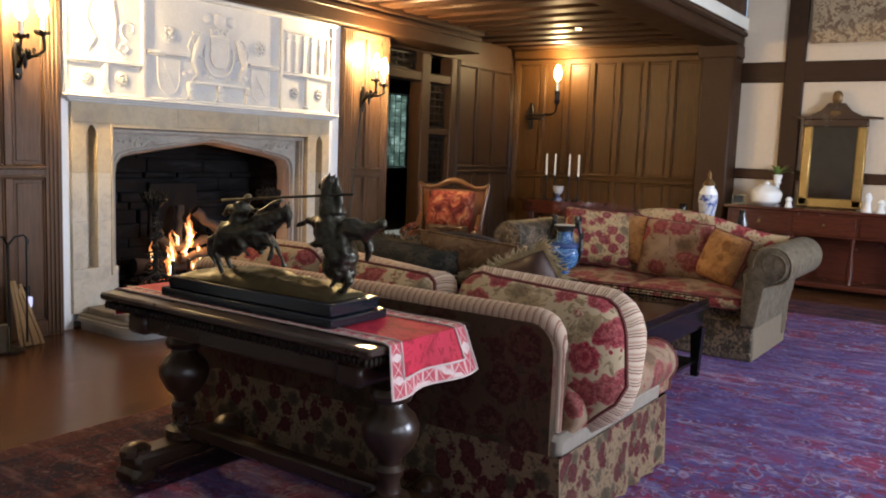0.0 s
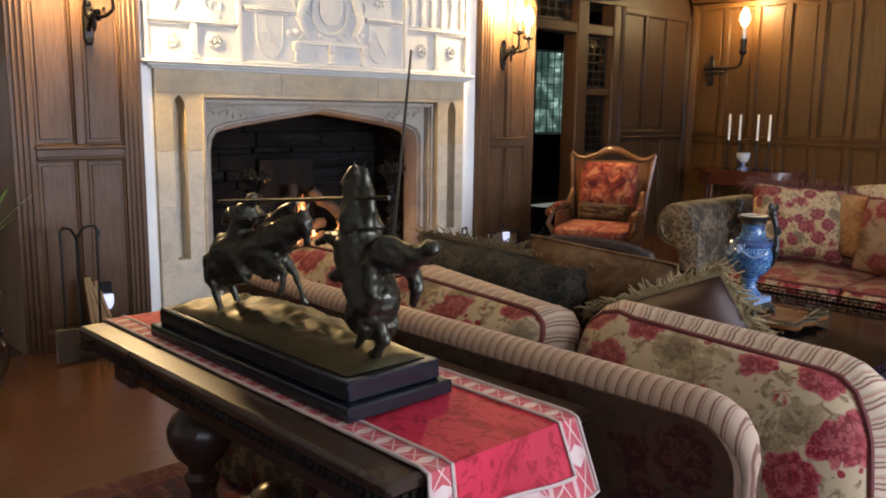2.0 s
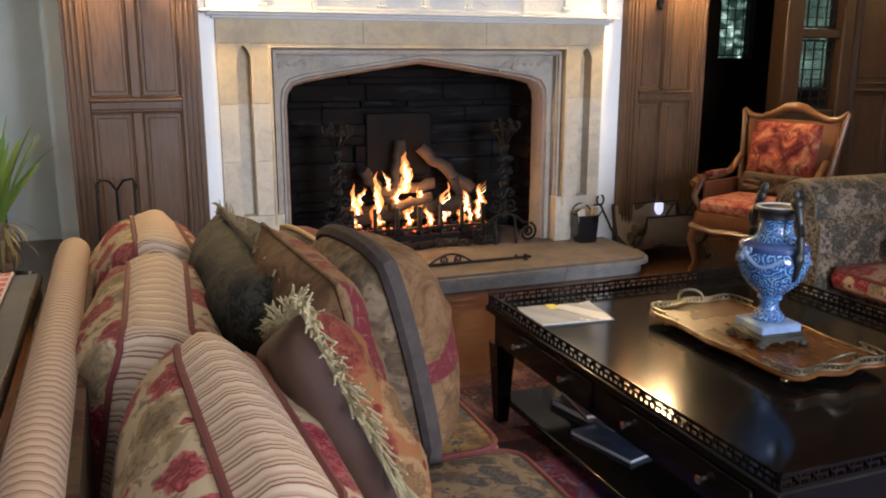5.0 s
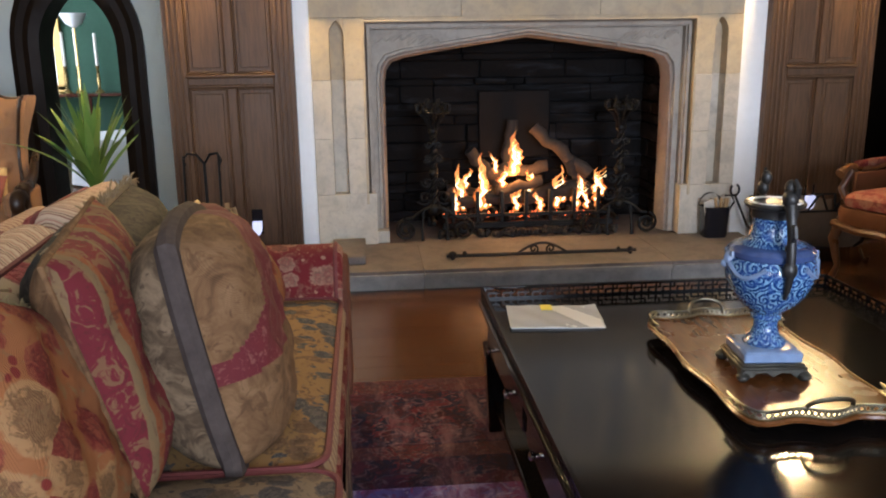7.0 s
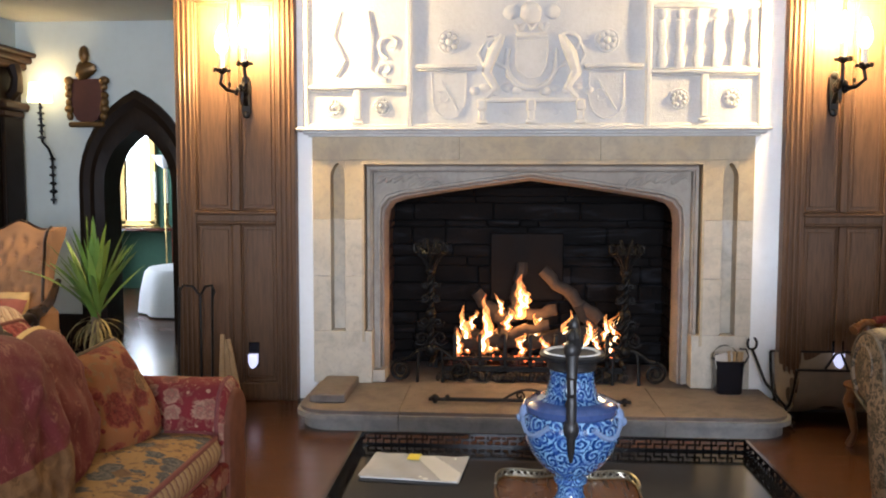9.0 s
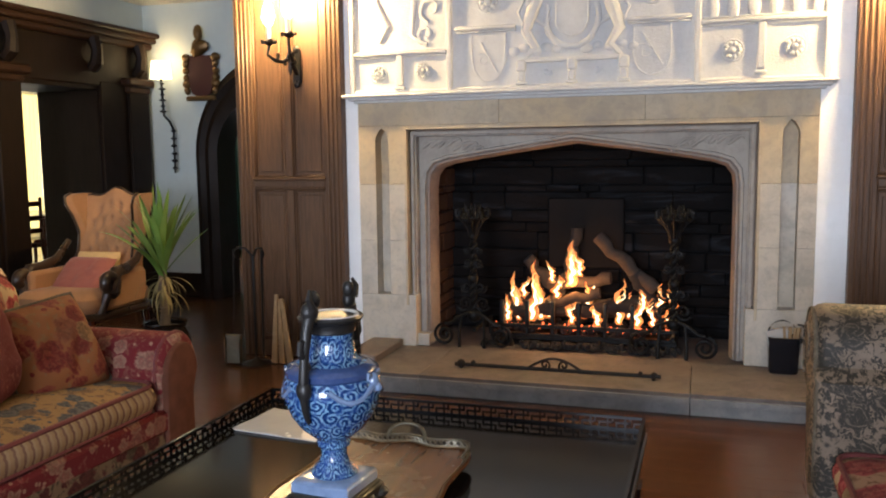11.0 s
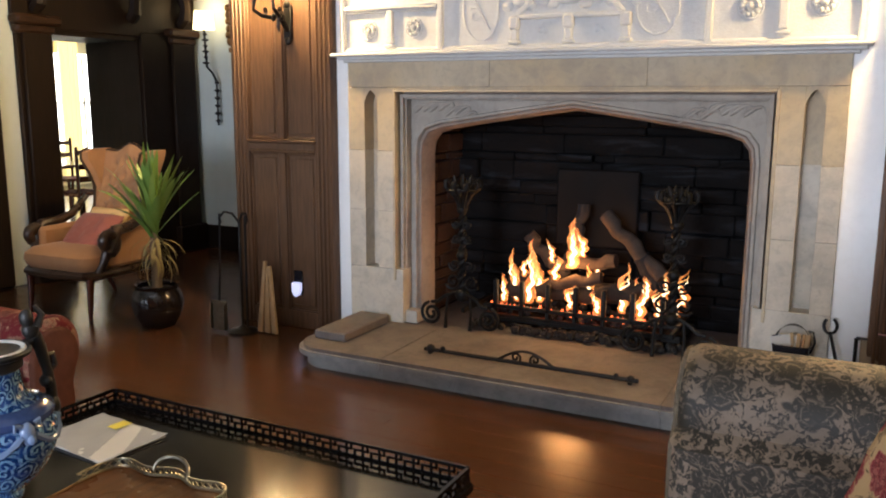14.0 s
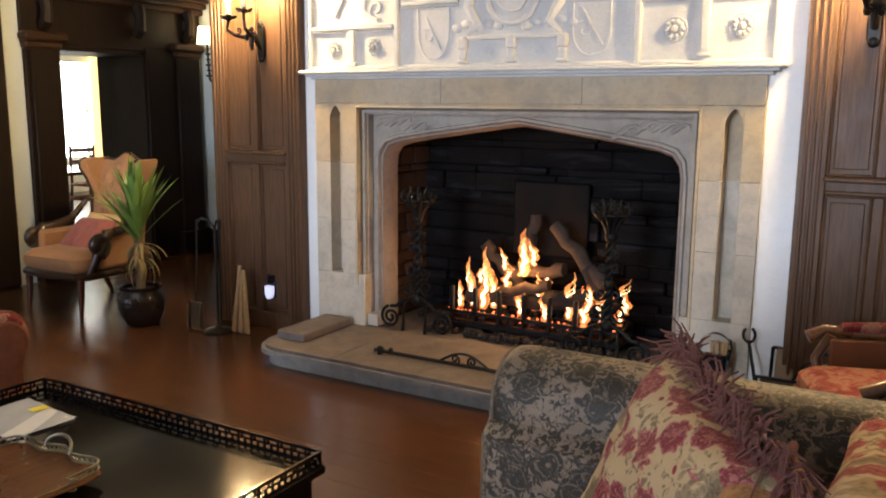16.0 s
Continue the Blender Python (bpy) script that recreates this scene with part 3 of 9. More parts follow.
TANFIG = figured("tan_tapestry", [(0.32, (0.075, 0.038, 0.017)), (0.48, (0.125, 0.067, 0.029)), (0.62, (0.175, 0.100, 0.047)), (0.72, (0.10, 0.050, 0.023))], 10.0)
REDFIG = damask("red_patch", (0.095, 0.012, 0.014), (0.165, 0.055, 0.042), 16, 0.60, 0.85)
BACKTAN = figured("crushed_tan_velvet", [(0.32, (0.048, 0.030, 0.017)), (0.46, (0.090, 0.060, 0.034)), (0.58, (0.165, 0.115, 0.068)), (0.70, (0.080, 0.050, 0.027))], 11.0)
REDCLOTH = damask("crimson_damask", (0.30, 0.005, 0.018), (0.47, 0.016, 0.044), 6, 0.42, 0.7)
LEATHER = plain("brown_leather", (0.062, 0.025, 0.013), 0.62, 0.0, 0.5, 10, 0.3)
PEACH = plain("peach_velvet", (0.38, 0.195, 0.085), 0.85, 0.0, 0.3, 9, 0.2, Sheen_Weight=0.1)
ROSEVELVET = plain("rose_pillow", (0.34, 0.11, 0.085), 0.9, 0.0, 0.4, 10, 0.3, Sheen_Weight=0.1)
CREAMPILLOW = plain("cream_pillow", (0.66, 0.46, 0.20), 0.85, 0.0, 0.3, 10, 0.3)
TANCLOTH = plain("tan_linen", (0.16, 0.12, 0.075), 0.9, 0.0, 0.4, 22, 0.3)
GREYCLOTH = figured("grey_green_cloth", [(0.34, (0.070, 0.054, 0.034)), (0.50, (0.105, 0.083, 0.055)), (0.64, (0.135, 0.110, 0.076)), (0.74, (0.085, 0.066, 0.042))], 10.0)
RAILCLOTH = plain("pale_grey_linen", (0.24, 0.20, 0.155), 0.9, 0.0, 0.4, 22, 0.3)
TANFRINGE = plain("tan_fringe", (0.27, 0.19, 0.095), 0.85, 0.0, 0.7, 30, 0.2)
FRINGE = plain("straw_fringe", (0.46, 0.38, 0.21), 0.85, 0.0, 0.4, 30, 0.2)
PIPING = plain("maroon_piping", (0.15, 0.030, 0.026), 0.85, 0.0, 0.5, 60, 0.5)
# Sunlight on the cloth is given as a glow of its own.
CURTAIN = emitter("glowing_curtain", (1.0, 0.80, 0.30), 0.9, (0.85, 0.68, 0.28))


def striped(name, cols, period, axis="X", rough=0.85):
    k = Nodes(name)
    if axis == "ALONG":
        at = k.t.nodes.new("ShaderNodeAttribute")
        at.attribute_name = "along"
        s = k.math("ADD", at.outputs["Fac"], k.math("MULTIPLY", k.noise(9, 2), 0.02))
        w = k.math("FRACT", k.math("DIVIDE", s, period))
    else:
        w = k.wave(1.0, axis, co=k.scaled(0.31416 / period, co=k.warped(0.006, 12)), profile="SAW")
    cols = [(p, tuple(0.82 * v for v in c)) for p, c in cols]
    col = k.ramp(w, cols, hard=True)
    col = k.mix(k.ramp(k.noise(7, 4), [(0.45, 0.0), (0.8, 0.4)]), col, (0.30, 0.20, 0.13))
    return k.done(col, rough, bump=w, strength=0.12, dist=0.002)


STRIPE_COLS = [(0.0, (0.60, 0.45, 0.32)), (0.30, (0.22, 0.085, 0.056)), (0.40, (0.54, 0.40, 0.28)), (0.55, (0.19, 0.11, 0.070)), (0.64, (0.57, 0.42, 0.30)), (0.80, (0.42, 0.20, 0.14)), (0.88, (0.46, 0.34, 0.23))]
STRIPE_Z = striped("striped_boxing", STRIPE_COLS, 0.050, "ALONG")
ROLLSTRIPE = striped("striped_roll", [(0.0, (0.50, 0.355, 0.25)), (0.42, (0.20, 0.090, 0.058)), (0.58, (0.43, 0.29, 0.20)), (0.72, (0.30, 0.14, 0.09)), (0.80, (0.46, 0.33, 0.235))], 0.030, "X")
GOLDSTRIPE = striped("gold_boxing", [(0.0, (0.29, 0.175, 0.075)), (0.40, (0.15, 0.065, 0.038)), (0.70, (0.33, 0.225, 0.115))], 0.036, "ALONG")


def border_cloth():
    """Woven border: pale lozenges and crosses on pink."""
    k = Nodes("runner_border")
    sep = k.t.nodes.new("ShaderNodeSeparateXYZ")
    k.link(k.co, sep.inputs[0])
    along = k.math("ADD", sep.outputs[0], sep.outputs[2])
    a = k.math("ABSOLUTE", k.math("SUBTRACT", k.math("FRACT", k.math("DIVIDE", along, 0.066)), 0.5))
    b = k.math("ABSOLUTE", k.math("SUBTRACT", k.math("FRACT", k.math("DIVIDE", k.math("SUBTRACT", sep.outputs[1], 2.2), 0.0652)), 0.5))
    cross = k.ramp(k.math("ABSOLUTE", k.math("SUBTRACT", a, b)), [(0.020, 0.9), (0.045, 0.0)])
    wedge = k.ramp(k.math("SUBTRACT", a, k.math("MULTIPLY", b, 0.35)), [(0.27, 0.0), (0.30, 1.0)])
    edge = k.ramp(b, [(0.40, 0.0), (0.43, 0.8)])
    lozenge = k.math("MAXIMUM", k.math("MAXIMUM", cross, wedge), edge)
    n = k.noise(40, 3)
    col = k.mix(lozenge, (0.40, 0.055, 0.070), (0.58, 0.44, 0.40))
    col = k.mix(k.ramp(n, [(0.5, 0.0), (0.7, 0.5)]), col, (0.44, 0.18, 0.17))
    return k.done(col, 0.8, bump=n, strength=0.2, dist=0.002)


BORDER = border_cloth()
TRIMWHITE = plain("pale_braid", (0.62, 0.48, 0.44), 0.85, 0.0, 0.3, 40, 0.3)


def rugged(name, ground, figure, accent, pale, scale):
    """Worn knotted pile: small scrolling figures, scattered blossoms, abrash."""
    k = Nodes(name)
    ground, figure, accent, pale = (tuple(0.80 * v for v in c) for c in (ground, figure, accent, pale))
    co = k.warped(0.10, 6)
    a = k.noise(scale * 2.2, 4, co, 0.55, 1.8)
    col = k.mix(k.ramp(a, [(0.46, 0.0), (0.50, 1.0)]), ground, figure)
    b = k.noise(scale * 3.1, 4, k.warped(0.05, 9), 0.55, 1.2)
    col = k.mix(k.ramp(b, [(0.56, 0.0), (0.60, 1.0)]), col, accent)
    d = k.voronoi(scale * 1.1, co)
    e, own, lobe = k.blossoms(scale * 0.8, co, 8, 0.22)
    col = k.mix(k.ramp(e, [(0.30, 0.85), (0.36, 0.0)]), col, accent)
    col = k.mix(k.ramp(e, [(0.36, 0.0), (0.39, 0.7), (0.43, 0.0)]), col, pale)
    col = k.mix(k.ramp(e, [(0.10, 0.8), (0.15, 0.0)]), col, tuple(0.4 * v for v in figure))
    col = k.mix(k.ramp(d, [(0.10, 0.9), (0.14, 0.0), (0.22, 0.0), (0.25, 0.6), (0.29, 0.0)]), col, pale)
    c = k.noise(scale * 6, 3, co, 0.6, 0.8)
    col = k.mix(k.ramp(c, [(0.60, 0.0), (0.66, 0.8)]), col, pale)
    col = k.mix(k.ramp(k.noise(1.0, 5, k.scaled((1.1, 1.9, 1)), 0.7, 0.6), [(0.42, 0.0), (0.56, 0.72)]), col, figure)
    col = k.mix(k.ramp(k.noise(2.2, 5, k.scaled((1, 4, 1)), 0.7), [(0.52, 0.0), (0.68, 0.6)]), col, pale)
    col = k.mix(k.ramp(k.noise(7.0, 5, k.scaled((1, 2, 1)), 0.75, 1.0), [(0.50, 0.0), (0.62, 0.60)]), col, tuple(0.42 * v for v in ground))
    pile = k.noise(160, 3)
    return k.done(col, 0.95, bump=k.math("ADD", pile, k.math("MULTIPLY", k.noise(11, 2), 1.5)), strength=0.4, dist=0.004, Specular_IOR_Level=0.2)


RUG = rugged("rug_field", (0.15, 0.030, 0.080), (0.098, 0.070, 0.215), (0.24, 0.030, 0.080), (0.36, 0.31, 0.46), 4.0)
RUGBORDER = rugged("rug_border", (0.042, 0.005, 0.013), (0.009, 0.008, 0.028), (0.10, 0.010, 0.020), (0.19, 0.105, 0.120), 6.5)
RUGGUARD = rugged("rug_guard", (0.105, 0.012, 0.018), (0.06, 0.022, 0.026), (0.022, 0.014, 0.034), (0.21, 0.12, 0.115), 13)


def china():
    """Blue scrollwork on a paler blue glaze: curling contour lines, with painted bands."""
    k = Nodes("blue_and_white_faience")
    sep = k.t.nodes.new("ShaderNodeSeparateXYZ")
    k.link(k.warped(0.016, 55), sep.inputs[0])
    round_ = k.math("MULTIPLY", k.math("ARCTAN2", k.math("ADD", sep.outputs[1], -5.052), k.math("ADD", sep.outputs[0], 2.485)), 0.105)
    flat = k.t.nodes.new("ShaderNodeCombineXYZ")
    k.link(round_, flat.inputs[0])
    k.link(sep.outputs[2], flat.inputs[1])
    cell = k.n("ShaderNodeTexVoronoi", Scale=29.0, Randomness=0.8)
    cell.voronoi_dimensions = "2D"
    k.link(flat.outputs[0], cell.inputs["Vector"])
    away = k.t.nodes.new("ShaderNodeVectorMath")
    away.operation = "SUBTRACT"
    k.link(flat.outputs[0], away.inputs[0])
    k.link(cell.outputs["Position"], away.inputs[1])
    arm = k.t.nodes.new("ShaderNodeSeparateXYZ")
    k.link(away.outputs[0], arm.inputs[0])
    turn = k.math("MULTIPLY", k.math("ARCTAN2", arm.outputs[1], arm.outputs[0]), 0.159155)
    curl = k.math("FRACT", k.math("ADD", k.math("MULTIPLY", cell.outputs["Distance"], 2.9), turn))
    f = k.ramp(curl, [(0.0, 0.0), (0.06, 1.0), (0.44, 1.0), (0.52, 0.0)])
    col = k.mix(f, (0.006, 0.030, 0.115), (0.175, 0.315, 0.48))
    col = k.mix(k.ramp(k.noise(60, 3), [(0.46, 0.0), (0.60, 0.75)]), col, (0.022, 0.062, 0.22))
    return k.done(col, 0.13, Coat_Weight=0.15, Coat_Roughness=0.08)


FAIENCE = china()
DEEPGLAZE = plain("deep_blue_glaze", (0.050, 0.085, 0.215), 0.14, 0.0, 0.5, 60, 0.05, Coat_Weight=0.4, Coat_Roughness=0.08)
GLAZE = plain("pale_blue_glaze", (0.23, 0.32, 0.50), 0.15, 0.0, 0.6, 26, 0.03, Coat_Weight=0.5, Coat_Roughness=0.08)


def leafy():
    k = Nodes("yucca_leaf")
    c = k.mix(k.noise(14, 3), (0.055, 0.14, 0.022), (0.17, 0.30, 0.05))
    c = k.mix(k.math("MULTIPLY", k.random(), 0.4), c, (0.26, 0.30, 0.08))
    return k.done(c, 0.42, Subsurface_Weight=0.0)


LEAF = leafy()
DRYLEAF = plain("dry_leaf", (0.36, 0.29, 0.12), 0.8, 0.0, 0.5, 20, 0.2)
WOVEN = damask("wall_tapestry", (0.16, 0.10, 0.055), (0.36, 0.26, 0.15), 5, 0.45, 0.9)

# ---- the large structure ----
floor = setting("floor", M().box(-13.5, 4.9, -7.3, 11.6, -0.25, -0.012), FLOOR, "polished reddish-brown wooden plank floor", "floor")

# plaster round the fire opening
FX = -6.0
OY0, OY1, CY = 4.12, 6.06, 5.09
wf = M()
wf.box(-7.2, FX, 3.50, 3.66, 0, 3.15).box(-7.2, FX, 6.50, 6.72, 0, 3.15)
wf.box(-7.2, FX - 0.02, 3.66, 6.50, 1.76, 3.15)
wf.box(-7.2, -6.86, 3.66, 6.50, 0, 1.76)
wf.box(-6.86, FX - 0.25, 3.66, 3.98, 0, 1.76).box(-6.86, FX - 0.25, 6.20, 6.50, 0, 1.76)
wall_fireplace = setting("wall_fireplace", wf, LIME, "rough white lime-plastered chimney breast", "wall")


def frame_m(origin, ux, nrm):
    return Matrix(((ux[0], nrm[0], 0, origin[0]), (ux[1], nrm[1], 0, origin[1]), (0, 0, 1, origin[2]), (0, 0, 0, 1)))


def panelling(parent, origin, ux, nrm, length, z0, z1, rails, cols, mat, stile=0.07, rail=0.09, edge=0.10, deep=0.035, moulded=True):
    """Framed oak panelling: stiles and rails proud of sunk panels with a raised field."""
    tr = frame_m(origin, ux, nrm)
    zs = [z0] + list(rails) + [z1]
    us = [edge + (length - 2 * edge) * i / cols for i in range(cols + 1)]
    for i, u in enumerate(us):
        a, b = (0, edge) if i == 0 else ((length - edge, length) if i == cols else (u - stile / 2, u + stile / 2))
        if i in (0, cols):
            m = M().box(a, b, 0, deep, z0, z1, 0.004)
            if moulded:
                for q in (0.25, 0.5, 0.75):
                    c = a + (b - a) * q
                    m.box(c - 0.009, c + 0.009, deep - 0.004, deep + 0.010, z0, z1, 0.006)
            part("stile", m.move(tr), mat, parent)
        else:
            for j in range(len(zs) - 1):
                m = M().box(a, b, 0, deep, zs[j] + rail / 2, zs[j + 1] - rail / 2, 0.006)
                part("muntin", m.move(tr), mat, parent)
    for j, z in enumerate(zs):
        za, zb = (z0, z0 + 0.12) if j == 0 else ((z1 - 0.07, z1) if j == len(zs) - 1 else (z - rail / 2, z + rail / 2))
        m = M().box(edge, length - edge, 0, deep + 0.002, za, zb, 0.006)
        if 0 < j < len(zs) - 1:
            m.box(edge - 0.01, length - edge + 0.01, 0, deep + 0.022, zb - 0.028, zb, 0.010)
            m.box(edge, length - edge, 0, deep + 0.012, za, za + 0.022, 0.008)
        part("rail", m.move(tr), mat, parent)
    for i in range(cols):
        for j in range(len(zs) - 1):
            a, b = us[i] + (0 if i == 0 else stile / 2), us[i + 1] - (0 if i == cols - 1 else stile / 2)
            za = z0 + 0.12 if j == 0 else zs[j] + rail / 2
            zb = z1 - 0.07 if j == len(zs) - 2 else zs[j + 1] - rail / 2
            m = M().box(a, b, 0, 0.010, za, zb)
            for s in ((a, a + 0.014, za, zb), (b - 0.014, b, za, zb), (a, b, za, za + 0.014), (a, b, zb - 0.014, zb)):
                m.box(s[0], s[1], 0.006, 0.024, s[2], s[3], 0.006)
            m.box(a + 0.030, b - 0.030, 0.006, 0.017, za + 0.035, zb - 0.035, 0.007)
            part("panel", m.move(tr), mat, parent)


# panelled piers on both sides of the chimney breast
pier = setting("wall_pier_south", M().box(-6.6, -5.955, 2.74, 3.54, 0, 2.74), PANEL, "oak-panelled pier beside the fireplace", "wall")
panelling(pier, (-5.955, 2.74, 0), (0, 1), (1, 0), 0.80, 0.0, 2.72, [1.23], 2, PANEL, edge=0.13, stile=0.06)
pier = setting("wall_pier_north", M().box(-6.6, -5.955, 6.69, 7.43, 0, 2.74), PANEL, "oak-panelled pier beside the entrance", "wall")
panelling(pier, (-5.955, 6.69, 0), (0, 1), (1, 0), 0.74, 0.0, 2.72, [1.23], 2, PANEL, edge=0.13, stile=0.05)

# beam over the fireplace and the openings, with its mouldings
bm_ = M().box(-6.35, -5.86, 2.6, 9.2, 2.74, 3.02, 0.015).box(-5.87, -5.83, 2.6, 9.2, 2.88, 2.94, 0.012).box(-5.87, -5.80, 2.6, 9.2, 2.96, 3.03, 0.015)
setting("bressummer", bm_, BEAM, "dark oak beam above the chimney breast", "beam")

# low ceiling with beams
setting("ceiling_low", M().box(-9.7, -3.05, 2.2, 13.1, 3.16, 3.3), CREAM, "cream plaster ceiling between oak beams", "ceiling")
for i in range(18):
    y = 3.1 + 0.44 * i
    if y < 10.7:
        setting("ceiling_beam", M().box(-6.3, -3.3, y, y + 0.26, 3.0, 3.17, 0.02), BEAM_X, "dark oak ceiling beam", "beam")
setting("main_beam", M().box(-3.52, -3.06, 3.0, 11.0, 2.93, 3.80, 0.03).box(-3.56, -3.02, 3.0, 11.0, 3.06, 3.12, 0.02), BEAM, "massive dark oak beam on a post", "beam")

# panelled wall at the far end
wn = setting("wall_panelled_north", M().box(-6.45, -3.42, 11.0, 11.25, 0, 3.16), PANEL_FAR, "tall oak-panelled wall lit by a sconce", "wall")
panelling(wn, (-6.36, 11.0, 0), (1, 0), (0, -1), 2.90, 0.0, 2.86, [1.20], 7, PANEL_FAR, stile=0.075, edge=0.09)
part("cornice", M().box(-6.36, -3.46, 10.90, 11.0, 2.86, 3.16, 0.02).box(-6.36, -3.46, 10.84, 10.92, 2.98, 3.06, 0.02), PANEL_FAR, wn)
setting("oak_post", M().box(-3.50, -3.08, 10.72, 11.25, 0, 2.95, 0.025).box(-3.54, -3.04, 10.68, 11.0, 0, 0.22, 0.02).box(-3.54, -3.04, 10.68, 11.0, 2.78, 2.95, 0.02), BEAM, "thick dark oak post", "post")

# entrance wall between the pier and the far corner
ex = -6.40
we = M()
we.box(ex - 0.2, ex, 9.42, 11.25, 0, 3.16).box(ex - 0.2, ex, 7.43, 9.42, 2.72, 3.16)
we.box(ex - 0.2, ex, 7.40, 7.50, 0, 2.72)
wall_entrance = setting("wall_entrance", we, ENTRYOAK, "dark oak wall with the entrance and a leaded light", "wall")
panelling(wall_entrance, (ex, 9.44, 0), (0, 1), (1, 0), 1.53, 0.0, 2.72, [1.26], 3, ENTRYOAK, stile=0.06, edge=0.08)
setting("door_frame_entrance", M().box(ex - 0.16, ex + 0.04, 8.64, 8.84, 0, 2.72, 0.015).box(ex - 0.16, ex + 0.04, 9.30, 9.44, 0, 2.72, 0.015).box(ex - 0.16, ex + 0.03, 7.50, 9.31, 2.36, 2.48, 0.015)
        .box(ex - 0.14, ex + 0.02, 8.83, 9.31, 0, 1.05, 0.01).box(ex - 0.12, ex + 0.01, 8.83, 9.31, 1.70, 1.78, 0.01).box(ex - 0.12, ex + 0.01, 7.90, 7.96, 2.47, 2.72, 0.01),
        ENTRYOAK, "dark oak entrance frame with a sidelight", "door frame")


def leaded(name, y0, y1, z0, z1, x, nx, nz):
    w = setting(name, M().box(x - 0.012, x + 0.012, y0, y0 + 0.02, z0, z1).box(x - 0.012, x + 0.012, y1 - 0.02, y1, z0, z1).box(x - 0.012, x + 0.012, y0, y1, z0, z0 + 0.02).box(x - 0.012, x + 0.012, y0, y1, z1 - 0.02, z1), IRON, "leaded glass light in an oak frame", "window")
    for i in range(nx):
        for j in range(nz):
            a, b = y0 + (y1 - y0) * i / nx, y0 + (y1 - y0) * (i + 1) / nx
            c, d = z0 + (z1 - z0) * j / nz, z0 + (z1 - z0) * (j + 1) / nz
            t = random.uniform(-0.004, 0.004)
            p = part("pane", M().box(x - 0.003 + t, x + 0.003 + t, a + 0.004, b - 0.004, c + 0.004, d - 0.004), GLASS, w)
            p.visible_shadow = False
    lead = M()
    for i in range(1, nx):
        a = y0 + (y1 - y0) * i / nx
        lead.box(x - 0.007, x + 0.007, a - 0.005, a + 0.005, z0, z1)
    for j in range(1, nz):
        c = z0 + (z1 - z0) * j / nz
        lead.box(x - 0.007, x + 0.007, y0, y1, c - 0.005, c + 0.005)
    part("lead_cames", lead, IRON, w)
    return w


leaded("window_sidelight_lower", 8.85, 9.29, 1.06, 1.69, ex - 0.06, 4, 7)
leaded("window_sidelight_upper", 8.85, 9.29, 1.79, 2.35, ex - 0.06, 4, 6)
leaded("window_transom", 7.97, 8.63, 2.49, 2.70, ex - 0.06, 5, 2)
# porch behind the entrance
setting("wall_porch", M().box(-9.7, -9.5, 6.6, 13.0, 0, 1.15).box(-9.7, -9.5, 6.6, 13.0, 2.5, 3.2).box(-9.7, -9.5, 6.6, 10.46, 1.15, 2.5).box(-9.7, -9.5, 10.46, 11.02, 1.15, 1.53).box(-9.7, -9.5, 11.02, 11.68, 1.15, 2.5).box(-9.7, -9.5, 12.72, 13.0, 1.15, 2.5)
        .box(-9.7, -6.6, 6.73, 6.85, 0, 3.2).box(-9.7, -6.4, 12.9, 13.1, 0, 3.2).box(-6.6, -6.4, 11.2, 13.0, 0, 3.2), DARKOAK, "dark timbered porch wall with a window", "wall")
leaded("window_porch_1", 10.48, 11.00, 1.55, 2.49, -9.56, 4, 8)
leaded("window_porch_2", 11.70, 12.70, 1.16, 2.49, -9.56, 6, 10)
setting("backdrop_porch", M().box(-10.4, -10.38, 8.5, 14.6, 0.3, 3.0), PORCHGLOW, "bright garden light behind the porch window", "backdrop")

# half-timbered wall of the hall
wt = setting("wall_timbered", M().box(-3.08, 4.9, 11.08, 11.3, 0, 4.9), BUFF, "buff plaster wall between dark timbers", "wall")
for x0, x1 in ((-2.56, -2.33), (-0.62, -0.42), (1.3, 1.5), (3.1, 3.3)):
    part("timber_stud", M().box(x0, x1, 11.03, 11.09, 0, 4.9, 0.012), BEAM, wt)
for z0, z1 in ((2.50, 2.75), (1.29, 1.42), (3.9, 4.1)):
    part("timber_rail", M().box(-3.08, 4.9, 11.035, 11.088, z0, z1, 0.012), BEAM_X, wt)

# the hall round and behind the camera
wh = M()
ys = [-7.3]
for wy, ww in HALL_WINDOWS:
    ys += [wy - ww / 2, wy + ww / 2]
ys.append(11.3)
for i in range(0, len(ys), 2):
    wh.box(4.5, 4.8, ys[i], ys[i + 1], 0, 4.9)
for wy, ww in HALL_WINDOWS:
    wh.box(4.5, 4.8, wy - ww / 2, wy + ww / 2, 0, 0.7).box(4.5, 4.8, wy - ww / 2, wy + ww / 2, 3.1, 4.9)
setting("wall_hall_windows", wh, CREAM, "cream hall wall with tall windows", "wall")
for i, (wy, ww) in enumerate(HALL_WINDOWS):
    w = setting("window_%d" % (i + 1), M().box(4.55, 4.65, wy - ww / 2, wy + ww / 2, 0.7, 0.78, 0.01), DARKOAK, "tall mullioned hall window", "window")
    for k in range(5):
        y = wy - ww / 2 + ww * k / 4
        part("mullion", M().box(4.56, 4.64, y - 0.03, y + 0.03, 0.78, 3.1, 0.01), DARKOAK, w)
    part("transom", M().box(4.57, 4.63, wy - ww / 2, wy + ww / 2, 2.2, 2.28, 0.01), DARKOAK, w)
setting("wall_hall_south", M().box(-5.6, 4.8, -7.5, -7.2, 0, 4.9), CREAM, "cream hall wall", "wall")
